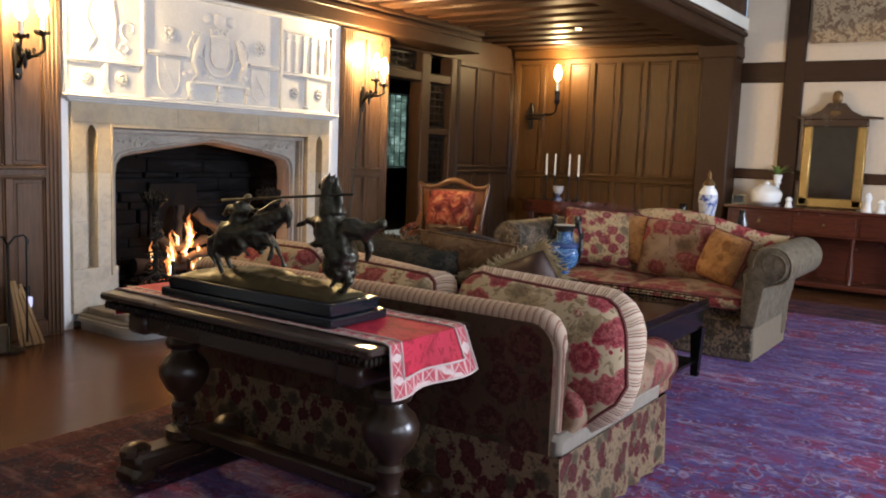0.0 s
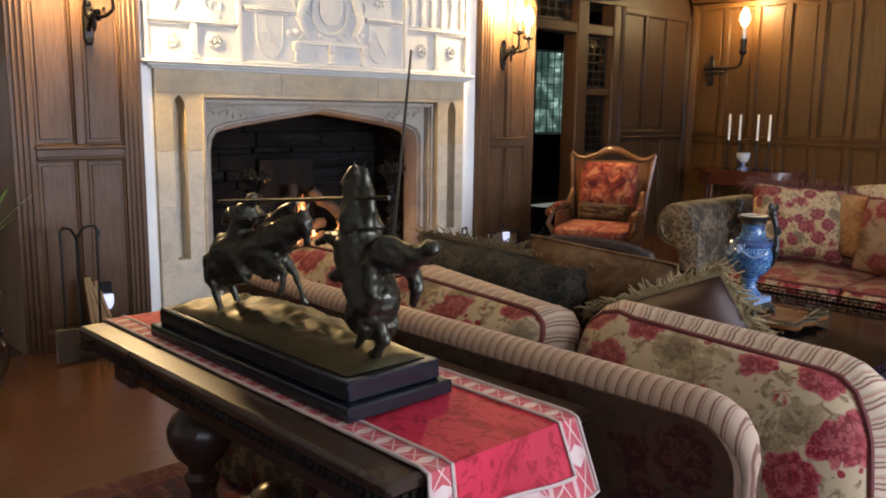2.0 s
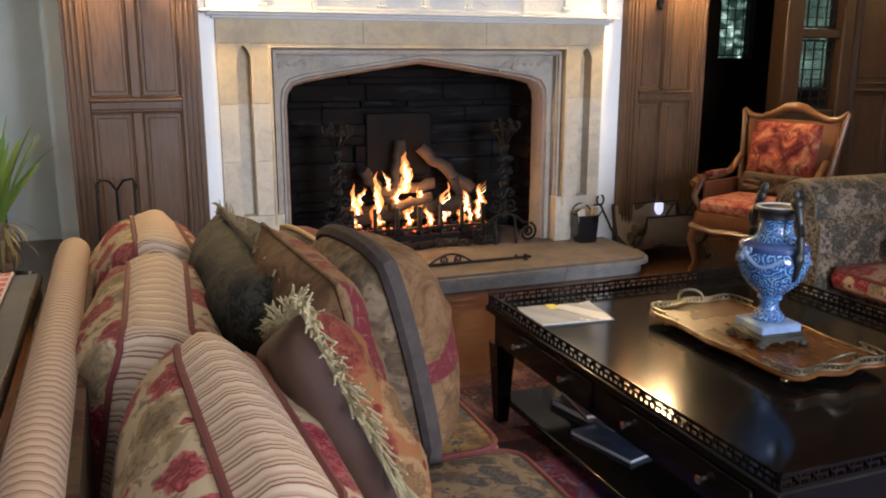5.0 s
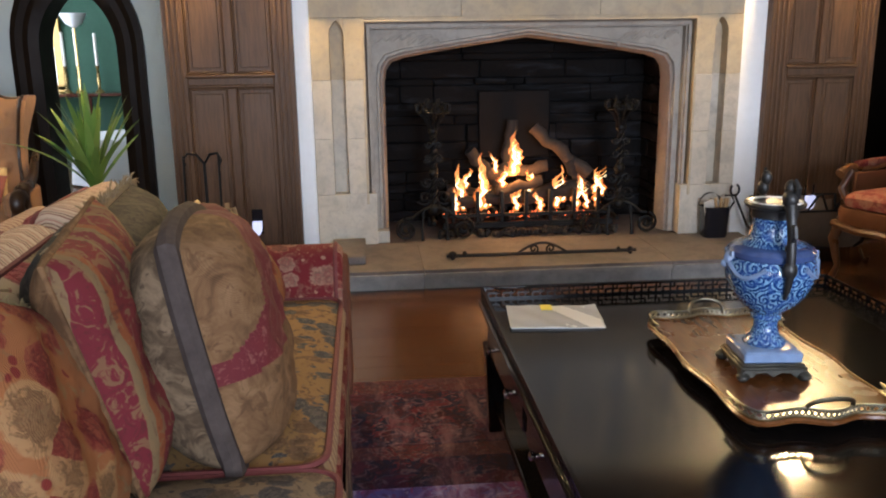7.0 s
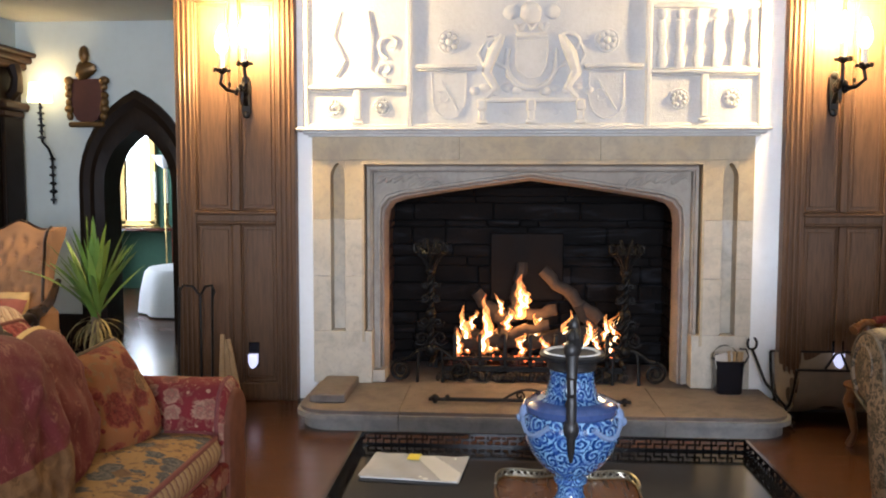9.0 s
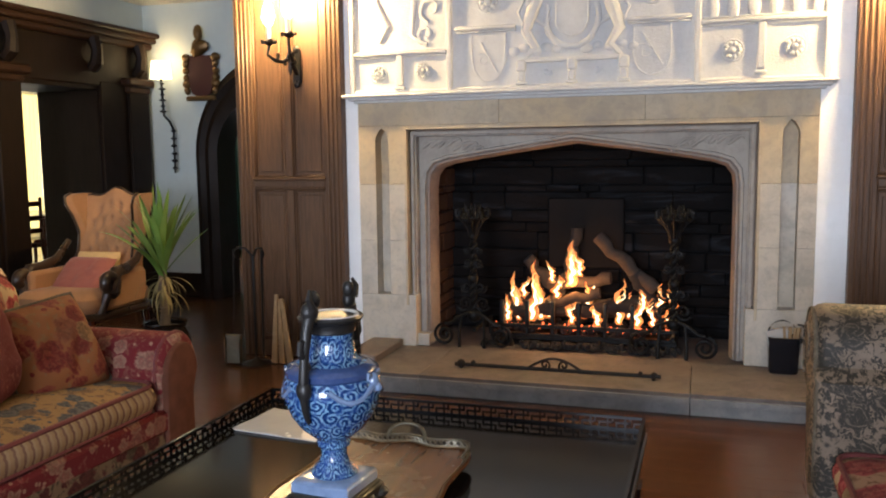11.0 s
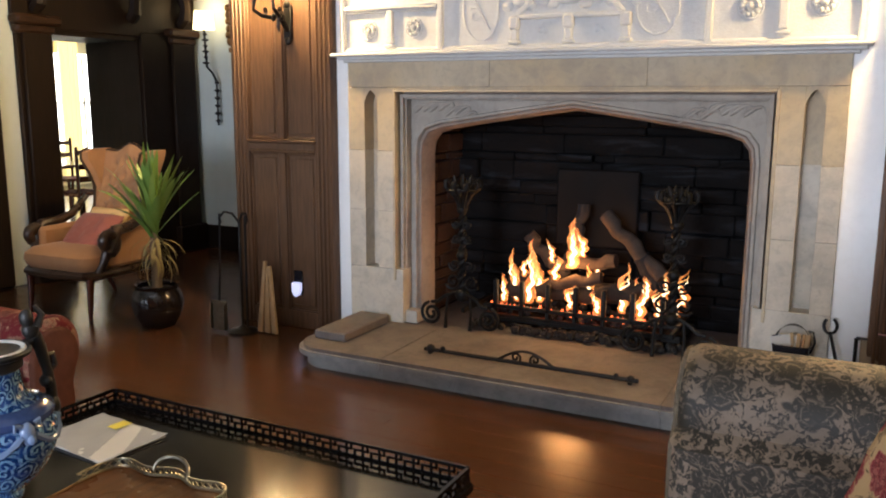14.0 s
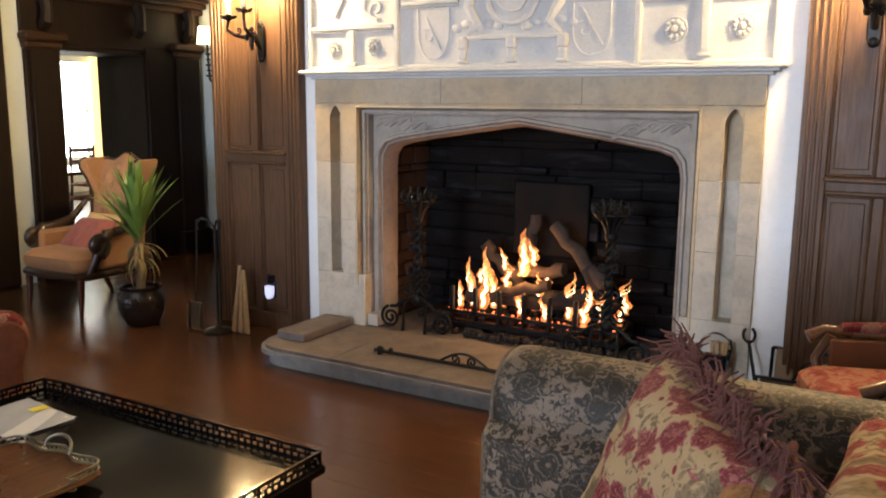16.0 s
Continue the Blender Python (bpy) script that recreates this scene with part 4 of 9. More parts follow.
setting("ceiling_hall", M().box(-3.06, 4.9, -7.5, 11.3, 4.88, 5.1), CREAM, "high plaster hall ceiling", "ceiling")
setting("wall_over_beam", M().box(-3.30, -3.08, -7.4, 11.3, 3.78, 5.0), CREAM, "plaster wall above the main beam", "wall")
setting("ceiling_south", M().box(-9.0, -3.06, -7.5, 2.3, 2.95, 3.1), CREAM, "cream plaster ceiling of the alcove", "ceiling")
setting("wall_hall_west", M().box(-5.85, -5.62, -7.4, 0.12, 0, 3.3), CREAM, "cream wall beside the doorway", "wall")

# alcove: arch wall, return behind the pier, panelled doorway
AY, AH, AS = 1.55, 0.37, 1.45


def pointed(half, z_spring, cy, n=9):
    """Outline of a pointed arch from its left foot over the top to its right foot, in y and z."""
    r = half * 1.75
    top = math.degrees(math.acos((r - half) / r))
    left = [(cy - half + r - r * math.cos(radians(top * i / (n - 1))), z_spring + r * math.sin(radians(top * i / (n - 1)))) for i in range(n)]
    return [(cy - half, 0.0)] + left + [(2 * cy - y, z) for y, z in reversed(left[:-1])] + [(cy + half, 0.0)]


inner = pointed(AH, AS, AY)
wa = M().prism([(0.0, 0.0)] + [(AY - AH, 0.0)] + inner[1:-1] + [(AY + AH, 0.0), (2.8, 0.0), (2.8, 3.0), (0.0, 3.0)], 0, -8.35, -8.05)
setting("wall_arch", wa, PALE, "pale plaster wall with a pointed archway", "wall")
jamb = setting("arch_surround", M(), DARKOAK, "dark moulded pointed arch surround", "door frame")
rings = []
for half, x in ((AH - 0.05, -8.36), (AH - 0.05, -8.02), (AH + 0.03, -7.99), (AH + 0.08, -8.01), (AH + 0.13, -7.98), (AH + 0.18, -8.0), (AH + 0.18, -8.05)):
    rings.append([(x, y, z) for y, z in pointed(half, AS, AY)])
jamb.data = meshed("arch_surround", M().strip(rings, closed=False), DARKOAK)
setting("wall_alcove_north", M().box(-8.3, -6.55, 2.60, 2.76, 0, 3.1), PALE, "pale plaster return wall", "wall")
setting("baseboard_alcove", M().box(-8.05, -8.02, 0.42, 1.0, 0, 0.24, 0.008), DARKOAK, "dark baseboard", "baseboard")

DY = 0.41
wd = M().box(-8.3, -7.32, -0.25, DY, 0, 3.0).box(-6.34, -5.62, -0.25, DY, 0, 3.0).box(-7.32, -6.34, -0.25, DY, 2.10, 3.0)
wall_doorway = setting("wall_doorway", wd, PALE, "pale plaster wall with a panelled doorway", "wall")
ds = setting("doorway_surround", M().box(-6.36, -6.02, DY, DY + 0.05, 0, 2.14, 0.008).box(-8.02, -7.32, DY, DY + 0.05, 0, 2.14, 0.008)
             .box(-8.05, -6.0, DY, DY + 0.04, 2.10, 2.6, 0.008), DARKOAK, "dark carved oak doorway with an entablature", "door frame")
part("cornice", M().box(-8.05, -5.96, DY, DY + 0.16, 2.56, 2.62, 0.015).box(-8.05, -5.99, DY, DY + 0.11, 2.50, 2.57, 0.02).box(-8.05, -5.93, DY, DY + 0.20, 2.615, 2.66, 0.012), BEAM_X, ds)
part("capital", M().box(-8.02, -7.62, DY, DY + 0.14, 2.12, 2.20, 0.02).box(-8.0, -7.66, DY, DY + 0.10, 2.05, 2.13, 0.02), BEAM_X, ds)
part("capital", M().box(-6.40, -5.98, DY, DY + 0.14, 2.12, 2.20, 0.02).box(-6.36, -6.0, DY, DY + 0.10, 2.05, 2.13, 0.02), BEAM_X, ds)
part("pilaster", M().box(-7.98, -7.68, DY + 0.05, DY + 0.09, 0.25, 2.06, 0.01).box(-8.02, -7.64, DY, DY + 0.12, 0, 0.26, 0.01), DARKOAK, ds)
part("pilaster", M().box(-6.32, -6.05, DY + 0.05, DY + 0.09, 0.25, 2.06, 0.01).box(-6.38, -6.0, DY, DY + 0.12, 0, 0.26, 0.01), DARKOAK, ds)
for bx in (-7.83, -7.2, -6.2):
    br = M()
    br.tube([(bx, DY + 0.06, 2.24), (bx, DY + 0.12, 2.30), (bx, DY + 0.13, 2.40), (bx, DY + 0.10, 2.52)], [0.05, 0.06, 0.05, 0.065], 8)
    part("bracket", br, DARKOAK, ds)
part("jamb_lining", M().box(-7.34, -7.30, -0.27, DY + 0.02, 0, 2.10, 0.006).box(-6.36, -6.32, -0.27, DY + 0.02, 0, 2.10, 0.006).box(-7.32, -6.34, -0.27, DY + 0.02, 2.06, 2.11, 0.006), DARKOAK, ds)
setting("post_alcove", M().box(-5.84, -5.58, 0.14, 0.46, 0, 3.0, 0.02), DARKOAK, "dark oak corner post", "post")

# room behind the doorway
setting("wall_dining", M().box(-13.35, -9.15, -6.2, -6.0, 0, 0.55).box(-13.35, -9.15, -6.2, -6.0, 2.3, 3.0).box(-9.15, -5.6, -6.2, -6.0, 0, 3.0)
        .box(-13.6, -13.4, -6.2, -1.0, 0, 3.0).box(-13.4, -8.3, -1.2, -1.0, 0, 3.0).box(-8.5, -8.3, -1.2, -0.05, 0, 3.0), CREAM, "cream wall of the room behind", "wall")
setting("ceiling_dining", M().box(-13.6, -5.6, -6.2, 0.0, 2.95, 3.1), CREAM, "plain ceiling of the room behind", "ceiling")
w = setting("window_dining", M().box(-13.35, -9.15, -6.12, -6.06, 0.55, 0.62), LINEN, "wide bright window with white bars", "window")
for k in range(8):
    part("glazing_bar", M().box(-13.35 + 0.6 * k - 0.02, -13.35 + 0.6 * k + 0.02, -6.12, -6.08, 0.62, 2.3), LINEN, w)
part("glazing_bar", M().box(-13.35, -9.15, -6.12, -6.08, 1.42, 1.46), LINEN, w)
setting("backdrop_dining", M().box(-15.0, -8.4, -6.9, -6.88, 0.0, 3.0), SKYGLOW, "bright daylight outside the far window", "backdrop")
# green room behind the arch
setting("wall_green", M().box(-12.2, -12.0, -1.0, 3.6, 0, 3.0).box(-12.0, -8.35, 3.4, 3.6, 0, 3.0).box(-12.0, -8.5, -1.0, -0.96, 0, 3.0), GREEN, "dark green wall of the room behind the arch", "wall")
setting("ceiling_green", M().box(-12.2, -8.3, -1.0, 3.6, 2.95, 3.1), CREAM, "plain ceiling", "ceiling")

# ---- stone chimneypiece ----
chim = setting("fireplace_surround", M().box(-6.14, FX, 3.99, OY0, 0.12, 0.20), STONE_GREY, "carved limestone fireplace with a low pointed arch", "fireplace")
FS = FX + 0.035
courses = [0.12, 0.47, 0.84, 1.22, 1.611]
for s, (ya, yb, na, nb) in enumerate(((3.645, 3.985, 3.765, 3.860), (6.195, 6.515, 6.320, 6.415))):
    part("stone", M().box(FX - 0.12, FS, ya if ya < 5 else ya - 0.055, yb + 0.055 if ya < 5 else yb, 0.12, 0.47, 0.004), STONE_GREY, chim)
    for a, b in zip(courses[1:-1], courses[2:]):
        part("stone", M().box(FX - 0.105, FS, ya, na, a + 0.0008, b - 0.0008, 0.0016), STONE if b > 1.3 else STONE_GREY, chim)
        part("stone", M().box(FX - 0.105, FS, nb, yb, a + 0.0008, b - 0.0008, 0.0016), STONE if b > 1.3 else STONE_GREY, chim)
        part("niche", M().box(FX - 0.11, FX - 0.075, na - 0.001, nb + 0.001, a - 0.001, b + 0.001), STONE if b > 1.3 else STONE_GREY, chim)
    mid = (na + nb) / 2
    part("niche_head", M().prism([(na, 1.515), (na, 1.611), (nb, 1.611), (nb, 1.515), (nb - 0.008, 1.545), (mid + 0.018, 1.580), (mid, 1.594), (mid - 0.018, 1.580), (na + 0.008, 1.545)], 0, FX - 0.105, FS - 0.001), STONE, chim)
for ya, yb in ((3.645, 4.62), (4.6215, 5.535), (5.5365, 6.515)):
    part("lintel_stone", M().box(FX - 0.06, FS, ya, yb, 1.6115, 1.765, 0.002), STONE, chim)
# label moulding round the arch panel
part("lintel_stone", M().box(FX - 0.06, FS, 3.986, 6.194, 1.5985, 1.611, 0.001), STONE, chim)
for e0, e1, top, x0, mt, nm in ((0.000, 0.016, 1.598, FS + 0.012, STONE, "label_edge"), (0.016, 0.031, 1.583, FX - 0.070, ARCHROLL, "label_groove"), (0.031, 0.052, 1.568, FX + 0.004, STONE_RECESS, "label_moulding"), (0.052, 0.062, 1.548, FX - 0.022, STONE_RECESS, "label_fillet")):
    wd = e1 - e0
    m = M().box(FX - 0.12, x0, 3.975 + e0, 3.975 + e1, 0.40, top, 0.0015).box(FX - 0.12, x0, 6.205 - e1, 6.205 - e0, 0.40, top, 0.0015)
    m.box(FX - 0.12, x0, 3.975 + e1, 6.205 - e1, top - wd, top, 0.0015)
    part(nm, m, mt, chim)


def arch_line(grow=0.0):
    left = [(OY0 - grow, 0.12), (OY0 - grow, 1.20 + 0.4 * grow), (OY0 + 0.012 - grow, 1.275 + 0.6 * grow), (OY0 + 0.05 - 0.8 * grow, 1.325 + 0.9 * grow), (OY0 + 0.13 - 0.4 * grow, 1.352 + grow),
            (OY0 + 0.34, 1.388 + grow), (OY0 + 0.65, 1.434 + grow)]
    return left + [(CY, 1.478 + grow)] + [(2 * CY - y, z) for y, z in reversed(left)]


line = arch_line(0.045)
part("spandrel", M().prism([(4.02, 0.12), (4.02, 1.56), (6.16, 1.56), (6.16, 0.12)] + list(reversed(line)), 0, FX - 0.20, FX - 0.085), STONE_RECESS, chim)
part("arch_moulding", M().strip([[(x, y, z) for y, z in arch_line(g)] for g, x in ((0.060, FX - 0.086), (0.055, FX - 0.066), (0.040, FX - 0.068), (0.034, FX - 0.100))], closed=False), STONE_RECESS, chim)
part("arch_roll", M().strip([[(x, y, z) for y, z in arch_line(g)] for g, x in ((0.034, FX - 0.100), (0.028, FX - 0.092), (0.018, FX - 0.094), (0.012, FX - 0.110), (0.010, FX - 0.135), (0.0, FX - 0.16), (0.0, FX - 0.25))], closed=False), ARCHROLL, chim, "inner roll with its shading in a brown colour")
for sgn in (-1, 1):
    lv = M()
    for q in range(7):
        y = CY + sgn * (0.98 - 0.055 * q - 0.01 * (q % 2))
        z = 1.515 - 0.012 * q + 0.02 * (q % 2) - 0.03 * (q < 2)
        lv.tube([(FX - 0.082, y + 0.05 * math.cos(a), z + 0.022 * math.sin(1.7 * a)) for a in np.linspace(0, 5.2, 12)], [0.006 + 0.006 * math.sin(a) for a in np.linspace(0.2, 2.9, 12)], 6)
    part("carved_leaves", lv, STONE_RECESS, chim)
part("mantel_shelf", M().box(FX - 0.03, FX + 0.10, 3.55, 6.60, 1.797, 1.820, 0.008).box(FX - 0.03, FX + 0.075, 3.59, 6.575, 1.780, 1.800, 0.006).box(FX - 0.03, FX + 0.05, 3.62, 6.545, 1.763, 1.783, 0.006), RELIEF, chim)

# firebox of rough stones
fb = setting("firebox", M().box(-6.80, -6.74, 4.0, 6.2, 0, 1.8).box(-6.74, FX - 0.24, 4.02, 4.06, 0, 1.8).box(-6.74, FX - 0.24, 6.12, 6.16, 0, 1.8).box(-6.8, FX - 0.16, 4.0, 6.2, 1.70, 1.75), FIREBACK, "soot-blackened stone firebox", "fireplace")
random.seed(4)
z = 0.13
while z < 1.62:
    h = random.choice((0.05, 0.07, 0.09, 0.13))
    y = 4.06
    while y < 6.12:
        wdt = random.uniform(0.14, 0.70)
        y2 = min(6.12, y + wdt)
        part("stone", M().box(-6.74, -6.69 + random.uniform(-0.02, 0.035), y + 0.0005, y2 - 0.0005, z - 0.001, z + h + 0.001, 0.010), FIREBACK, fb)
        y = y2
    for ya, yb, mt in ((4.06, 4.095, FIREBRICK), (6.085, 6.12, FIREBACK)):
        x = -6.70
        while x < FX - 0.26:
            x2 = min(FX - 0.24, x + random.uniform(0.14, 0.3))
            o = random.uniform(-0.008, 0.012)
            part("stone", M().box(x + 0.003, x2 - 0.003, ya - (0 if ya < 5 else o), yb + (o if ya < 5 else 0), z + 0.003, z + h - 0.003, 0.01), mt, fb)
            x = x2
    z += h

# raised hearth with rounded corners
hearth = setting("hearth", M().box(-6.74, -5.9, 3.9, 6.25, 0.0, 0.110), HEARTH, "raised stone hearth with a moulded rounded edge", "hearth")


def hearth_piece(ya, yb, grow, z0, z1, b):
    f, r = -5.262 + grow, 0.20
    pts = [(-5.96, ya)]
    if ya < 3.8:
        pts = [(-5.96, ya - grow)] + [(x, y) for x, y in arc(f - r, ya - grow + r, r, -90, 0, 8)]
    else:
        pts.append((f, ya))
    if yb > 6.5:
        pts += [(x, y) for x, y in arc(f - r, yb + grow - r, r, 0, 90, 8)] + [(-5.96, yb + grow)]
    else:
        pts += [(f, yb), (-5.96, yb)]
    return M().prism(pts, 2, z0, z1)


for ya, yb in ((3.70, 4.30), (4.304, 5.84), (5.844, 6.56)):
    part("hearth_stone", hearth_piece(ya, yb, 0.0, 0.0, 0.068, 0), HEARTH_EDGE, hearth)
    part("hearth_stone", hearth_piece(ya, yb, 0.035, 0.071, 0.102, 0), HEARTH_EDGE, hearth)
    part("hearth_stone", hearth_piece(ya, yb, 0.018, 0.102, 0.122, 0), HEARTH, hearth)
part("hearth_block", M().box(-5.93, -5.42, 3.735, 3.955, 0.122, 0.175, 0.008), HEARTH, hearth, "worn stone block")

# ---- soft furnishing helpers ----


def pillow_m(w, h, t, n=25, pinch=0.10, rumple=0.020, seed=0.0, soft=0.35):
    """A stuffed square pillow, lying in local x and z, thick along y."""
    def face(s):
        def fn(a, b):
            u, v = 2 * a - 1, 2 * b - 1
            k = 1 - pinch * (1 - u * u) * abs(v) ** 3
            q = 1 - pinch * (1 - v * v) * abs(u) ** 3
            th = (max(0, 1 - u ** 4) * max(0, 1 - v ** 4)) ** 0.55
            wr = rumple * (noise.noise((2.6 * u + seed, 2.6 * v, s + seed)) + 0.5 * noise.noise((6.5 * u, 6.5 * v + seed, s))) * (1 - u ** 4) * (1 - v ** 4)
            x, z = w / 2 * u * q * math.sqrt(1 - soft * v * v / 2), h / 2 * v * k * math.sqrt(1 - soft * u * u / 2)
            return (x, s * (t / 2 * th + wr), z)
        return fn
    return M().grid(face(1), n, n).grid(face(-1), n, n)


def pillow_edge(w, h, pinch=0.10, n=12, soft=0.35):
    pts = []
    for a in range(n):
        pts.append((2 * a / n - 1, -1))
    for a in range(n):
        pts.append((1, 2 * a / n - 1))
    for a in range(n):
        pts.append((1 - 2 * a / n, 1))
    for a in range(n):
        pts.append((-1, 1 - 2 * a / n))
    out = []
    for u, v in pts:
        k, q = 1 - pinch * (1 - u * u) * abs(v) ** 3, 1 - pinch * (1 - v * v) * abs(u) ** 3
        out.append((w / 2 * u * q * math.sqrt(1 - soft * v * v / 2), 0, h / 2 * v * k * math.sqrt(1 - soft * u * u / 2)))
    return out


def pillow(at, label, w, h, t, mat, tilt=-12, turn=0, roll=0, back=None, edge=None, fringe=None, seed=0.0, soft=0.35, group="scatter cushions", thick=0.009, patches=None):
    """A scatter cushion: turn is the heading of its front, tilt leans it back, roll stands it on a corner."""
    tr = Matrix.Translation(at) @ pose(0, 0, 0, 0, 0, turn) @ pose(0, 0, 0, tilt, 0, 0) @ pose(0, 0, 0, 0, roll, 0)
    p = thing("scatter_cushion", (at[0], at[1], at[2] - h / 2), label, "cushion", group)
    full = pillow_m(w, h, t, 61 if patches else 25, seed=seed, soft=soft)
    half = len(full.v) // 2
    hf = len(full.f) // 2
    front, rear = M(), M()
    front.v, front.f = full.v[half:], [tuple(i - half for i in f) for f in full.f[hf:]]
    rear.v, rear.f = full.v[:half], full.f[:hf]
    if patches:
        fans = [M(), M(), M()]
        for f in front.f:
            cx, cz = sum(front.v[i][0] for i in f) / 4 / w, sum(front.v[i][2] for i in f) / 4 / h
            k = 0 if cz > 0.95 * (cx + 0.44) else (1 if cz > -0.08 else 2)
            fans[k].add([front.v[i] for i in f], [(0, 1, 2, 3)])
        for k, mt in enumerate(patches):
            part("front_patch", fans[k].move(tr), mt, p)
    else:
        part("front_cover", front.move(tr), mat, p)
    part("back_cover", rear.move(tr), back or mat, p)
    rim = pillow_edge(w, h, soft=soft)
    if edge:
        part("piping", M().tube(rim, thick, 8, True).move(tr), edge, p, "corded edge" if thick < 0.02 else "grey-brown velvet band round the edge")
    if fringe:
        random.seed(int(seed * 10) + 3)
        fr = M()
        k = len(rim)
        for i in (range(k // 2, 3 * k // 4 + 1) if fringe == SHAG else range(k)):
            a, b = Vector(rim[i % k]), Vector(rim[(i + 1) % k])
            for j in range(34 if fringe == SHAG else 14):
                q = a.lerp(b, j / (34 if fringe == SHAG else 14))
                o = q.normalized()
                ln = random.uniform(0.035, 0.075) * (1.15 if fringe == SHAG else 0.82)
                wild = 0.75 if fringe == SHAG else 0.40
                d = Vector((o.x + random.uniform(-wild, wild), random.uniform(-wild, wild), o.z + random.uniform(-wild, wild)))
                fr.tube([q, q + d * ln * 0.5, q + d * ln + Vector((0, 0, -0.045 if fringe == SHAG else -0.022))], [0.0031, 0.0029, 0.0018], 4)
        part("fringe", fr.move(tr), fringe, p, "loose thread fringe")
        part("braid", M().tube(rim, 0.008, 6, True).move(tr), PIPING if fringe == SHAG else fringe, p)
    return p


def rounded(w, h, r, n=6, r2=None):
    """Rounded rectangle in two axes, centred on 0, from the lower left round; r2: radius of the upper corners."""
    r2 = r if r2 is None else r2
    return (arc(-w / 2 + r, -h / 2 + r, r, 180, 270, n) + arc(w / 2 - r, -h / 2 + r, r, 270, 360, n)
            + arc(w / 2 - r2, h / 2 - r2, r2, 0, 90, n) + arc(-w / 2 + r2, h / 2 - r2, r2, 90, 180, n))


def soft_prism(outline, axis, a0, a1, r):
    """A prism along an axis with rounded ends, as of padded cloth."""
    cx, cy = sum(p[0] for p in outline) / len(outline), sum(p[1] for p in outline) / len(outline)

    def ring(d, a):
        out = []
        for p in outline:
            v = Vector((cx - p[0], cy - p[1]))
            q = [p[0] + v.x * d / max(v.length, 1e-6), p[1] + v.y * d / max(v.length, 1e-6)]
            q.insert(axis, a)
            out.append(tuple(q))
        return out
    s = 1 if a1 > a0 else -1
    steps = [(1 - math.sin(q), 1 - math.cos(q)) for q in (0, math.pi / 8, math.pi / 4, 3 * math.pi / 8, math.pi / 2)]
    loops = [ring(2.2 * r, a0 - s * 0.15 * r)] + [ring(r * d, a0 + s * r * e) for d, e in steps] + [ring(r * d, a1 - s * r * e) for d, e in reversed(steps)] + [ring(2.2 * r, a1 + s * 0.15 * r)]
    return M().strip(loops, caps=True)


def banded(name, loops, mat, parent, label):
    """A band skinned over loops of points, with the length run along it kept on its points."""
    loops = [list(l) + [l[0]] for l in loops]
    me = meshed(name, M().strip(loops, closed=False), mat, 60, False)
    at = me.attributes.new("along", "FLOAT", "POINT")
    run = [0.0]
    for a, b in zip(loops[3], loops[3][1:]):
        run.append(run[-1] + (Vector(b) - Vector(a)).length)
    at.data.foreach_set("value", run * len(loops))
    return part(name, me, mat, parent, label)


def box_cushion(parent, tr, w, h, t, face, band, r=0.06, r2=0.12, bulge=0.05, swell=0.02, slump=0.0):
    """A boxed cushion upright in local x and z: two bulging faces, a band between them, piping on both seams."""
    own = tr.translation.copy()

    def soften(pts):
        out = []
        for q in pts:
            q = Vector(q)
            d = noise.noise_vector(q * 5.5 + own * 3) * 0.7 + noise.noise_vector(q * 13 + own * 3) * 0.25
            out.append(tuple(q + d * slump))
        return out
    rim = rounded(w, h, r, 6, r2)

    def cap(s, mt):
        loops = []
        for f in (1, 0.985, 0.95, 0.89, 0.80, 0.65, 0.45, 0.22, 0):
            y = s * (t / 2 + bulge * (1 - f ** 2.2) ** 0.55)
            loops.append([(x * f, y + s * 0.006 * noise.noise((7 * x * f, s, 7 * z * f)), z * f) for x, z in rim])
        return M().strip([soften(l) for l in loops])
    part("back_face", cap(1, face).move(tr), face, parent)
    part("front_face", cap(-1, face).move(tr), face, parent)
    loops = []
    for k in range(7):
        q = k / 6
        e = swell * math.sin(math.pi * q)
        loops.append([(x * (1 + 2 * e / w), (q - 0.5) * t, z * (1 + 2 * e / h) + 0.004 * noise.noise((9 * x, 3 * q, 9 * z))) for x, z in rim])
    banded("boxing", [[tuple(tr @ Vector(p)) for p in soften(l)] for l in loops], band, parent, "striped boxing band")
    for s in (-1, 1):
        part("piping", M().tube(soften([(x * 1.008, s * t / 2, z * 1.008) for x, z in rim]), 0.008, 6, True).move(tr), PIPING, parent, "maroon corded piping")


# ---- rose chintz sofa with its back to the console table ----
SX0, SX1, SB = -3.50, -1.385, 2.775
s1 = thing("sofa", (-2.45, 3.35, 0), "rose chintz sofa with striped rolled back rail and loose cushions", "sofa", "pair of facing sofas")
prof = rounded(SX1 - SX0, 0.88, 0.02, 6, 0.11)
prof = [(x + (SX0 + SX1) / 2, z + 0.42) for x, z in prof]
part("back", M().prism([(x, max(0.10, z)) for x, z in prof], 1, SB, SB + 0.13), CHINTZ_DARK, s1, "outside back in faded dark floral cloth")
CR, CZ = 0.115, 0.862
path = [(SX0, SB + 0.06, 0.45), (SX0, SB + 0.06, CZ - CR)] + [(SX0 + CR - CR * math.cos(radians(a)), SB + 0.06, CZ - CR + CR * math.sin(radians(a))) for a in (15, 35, 55, 75, 90)]
path += [(SX0 + CR + (SX1 - SX0 - 2 * CR) * i / 30, SB + 0.06, CZ) for i in range(1, 31)]
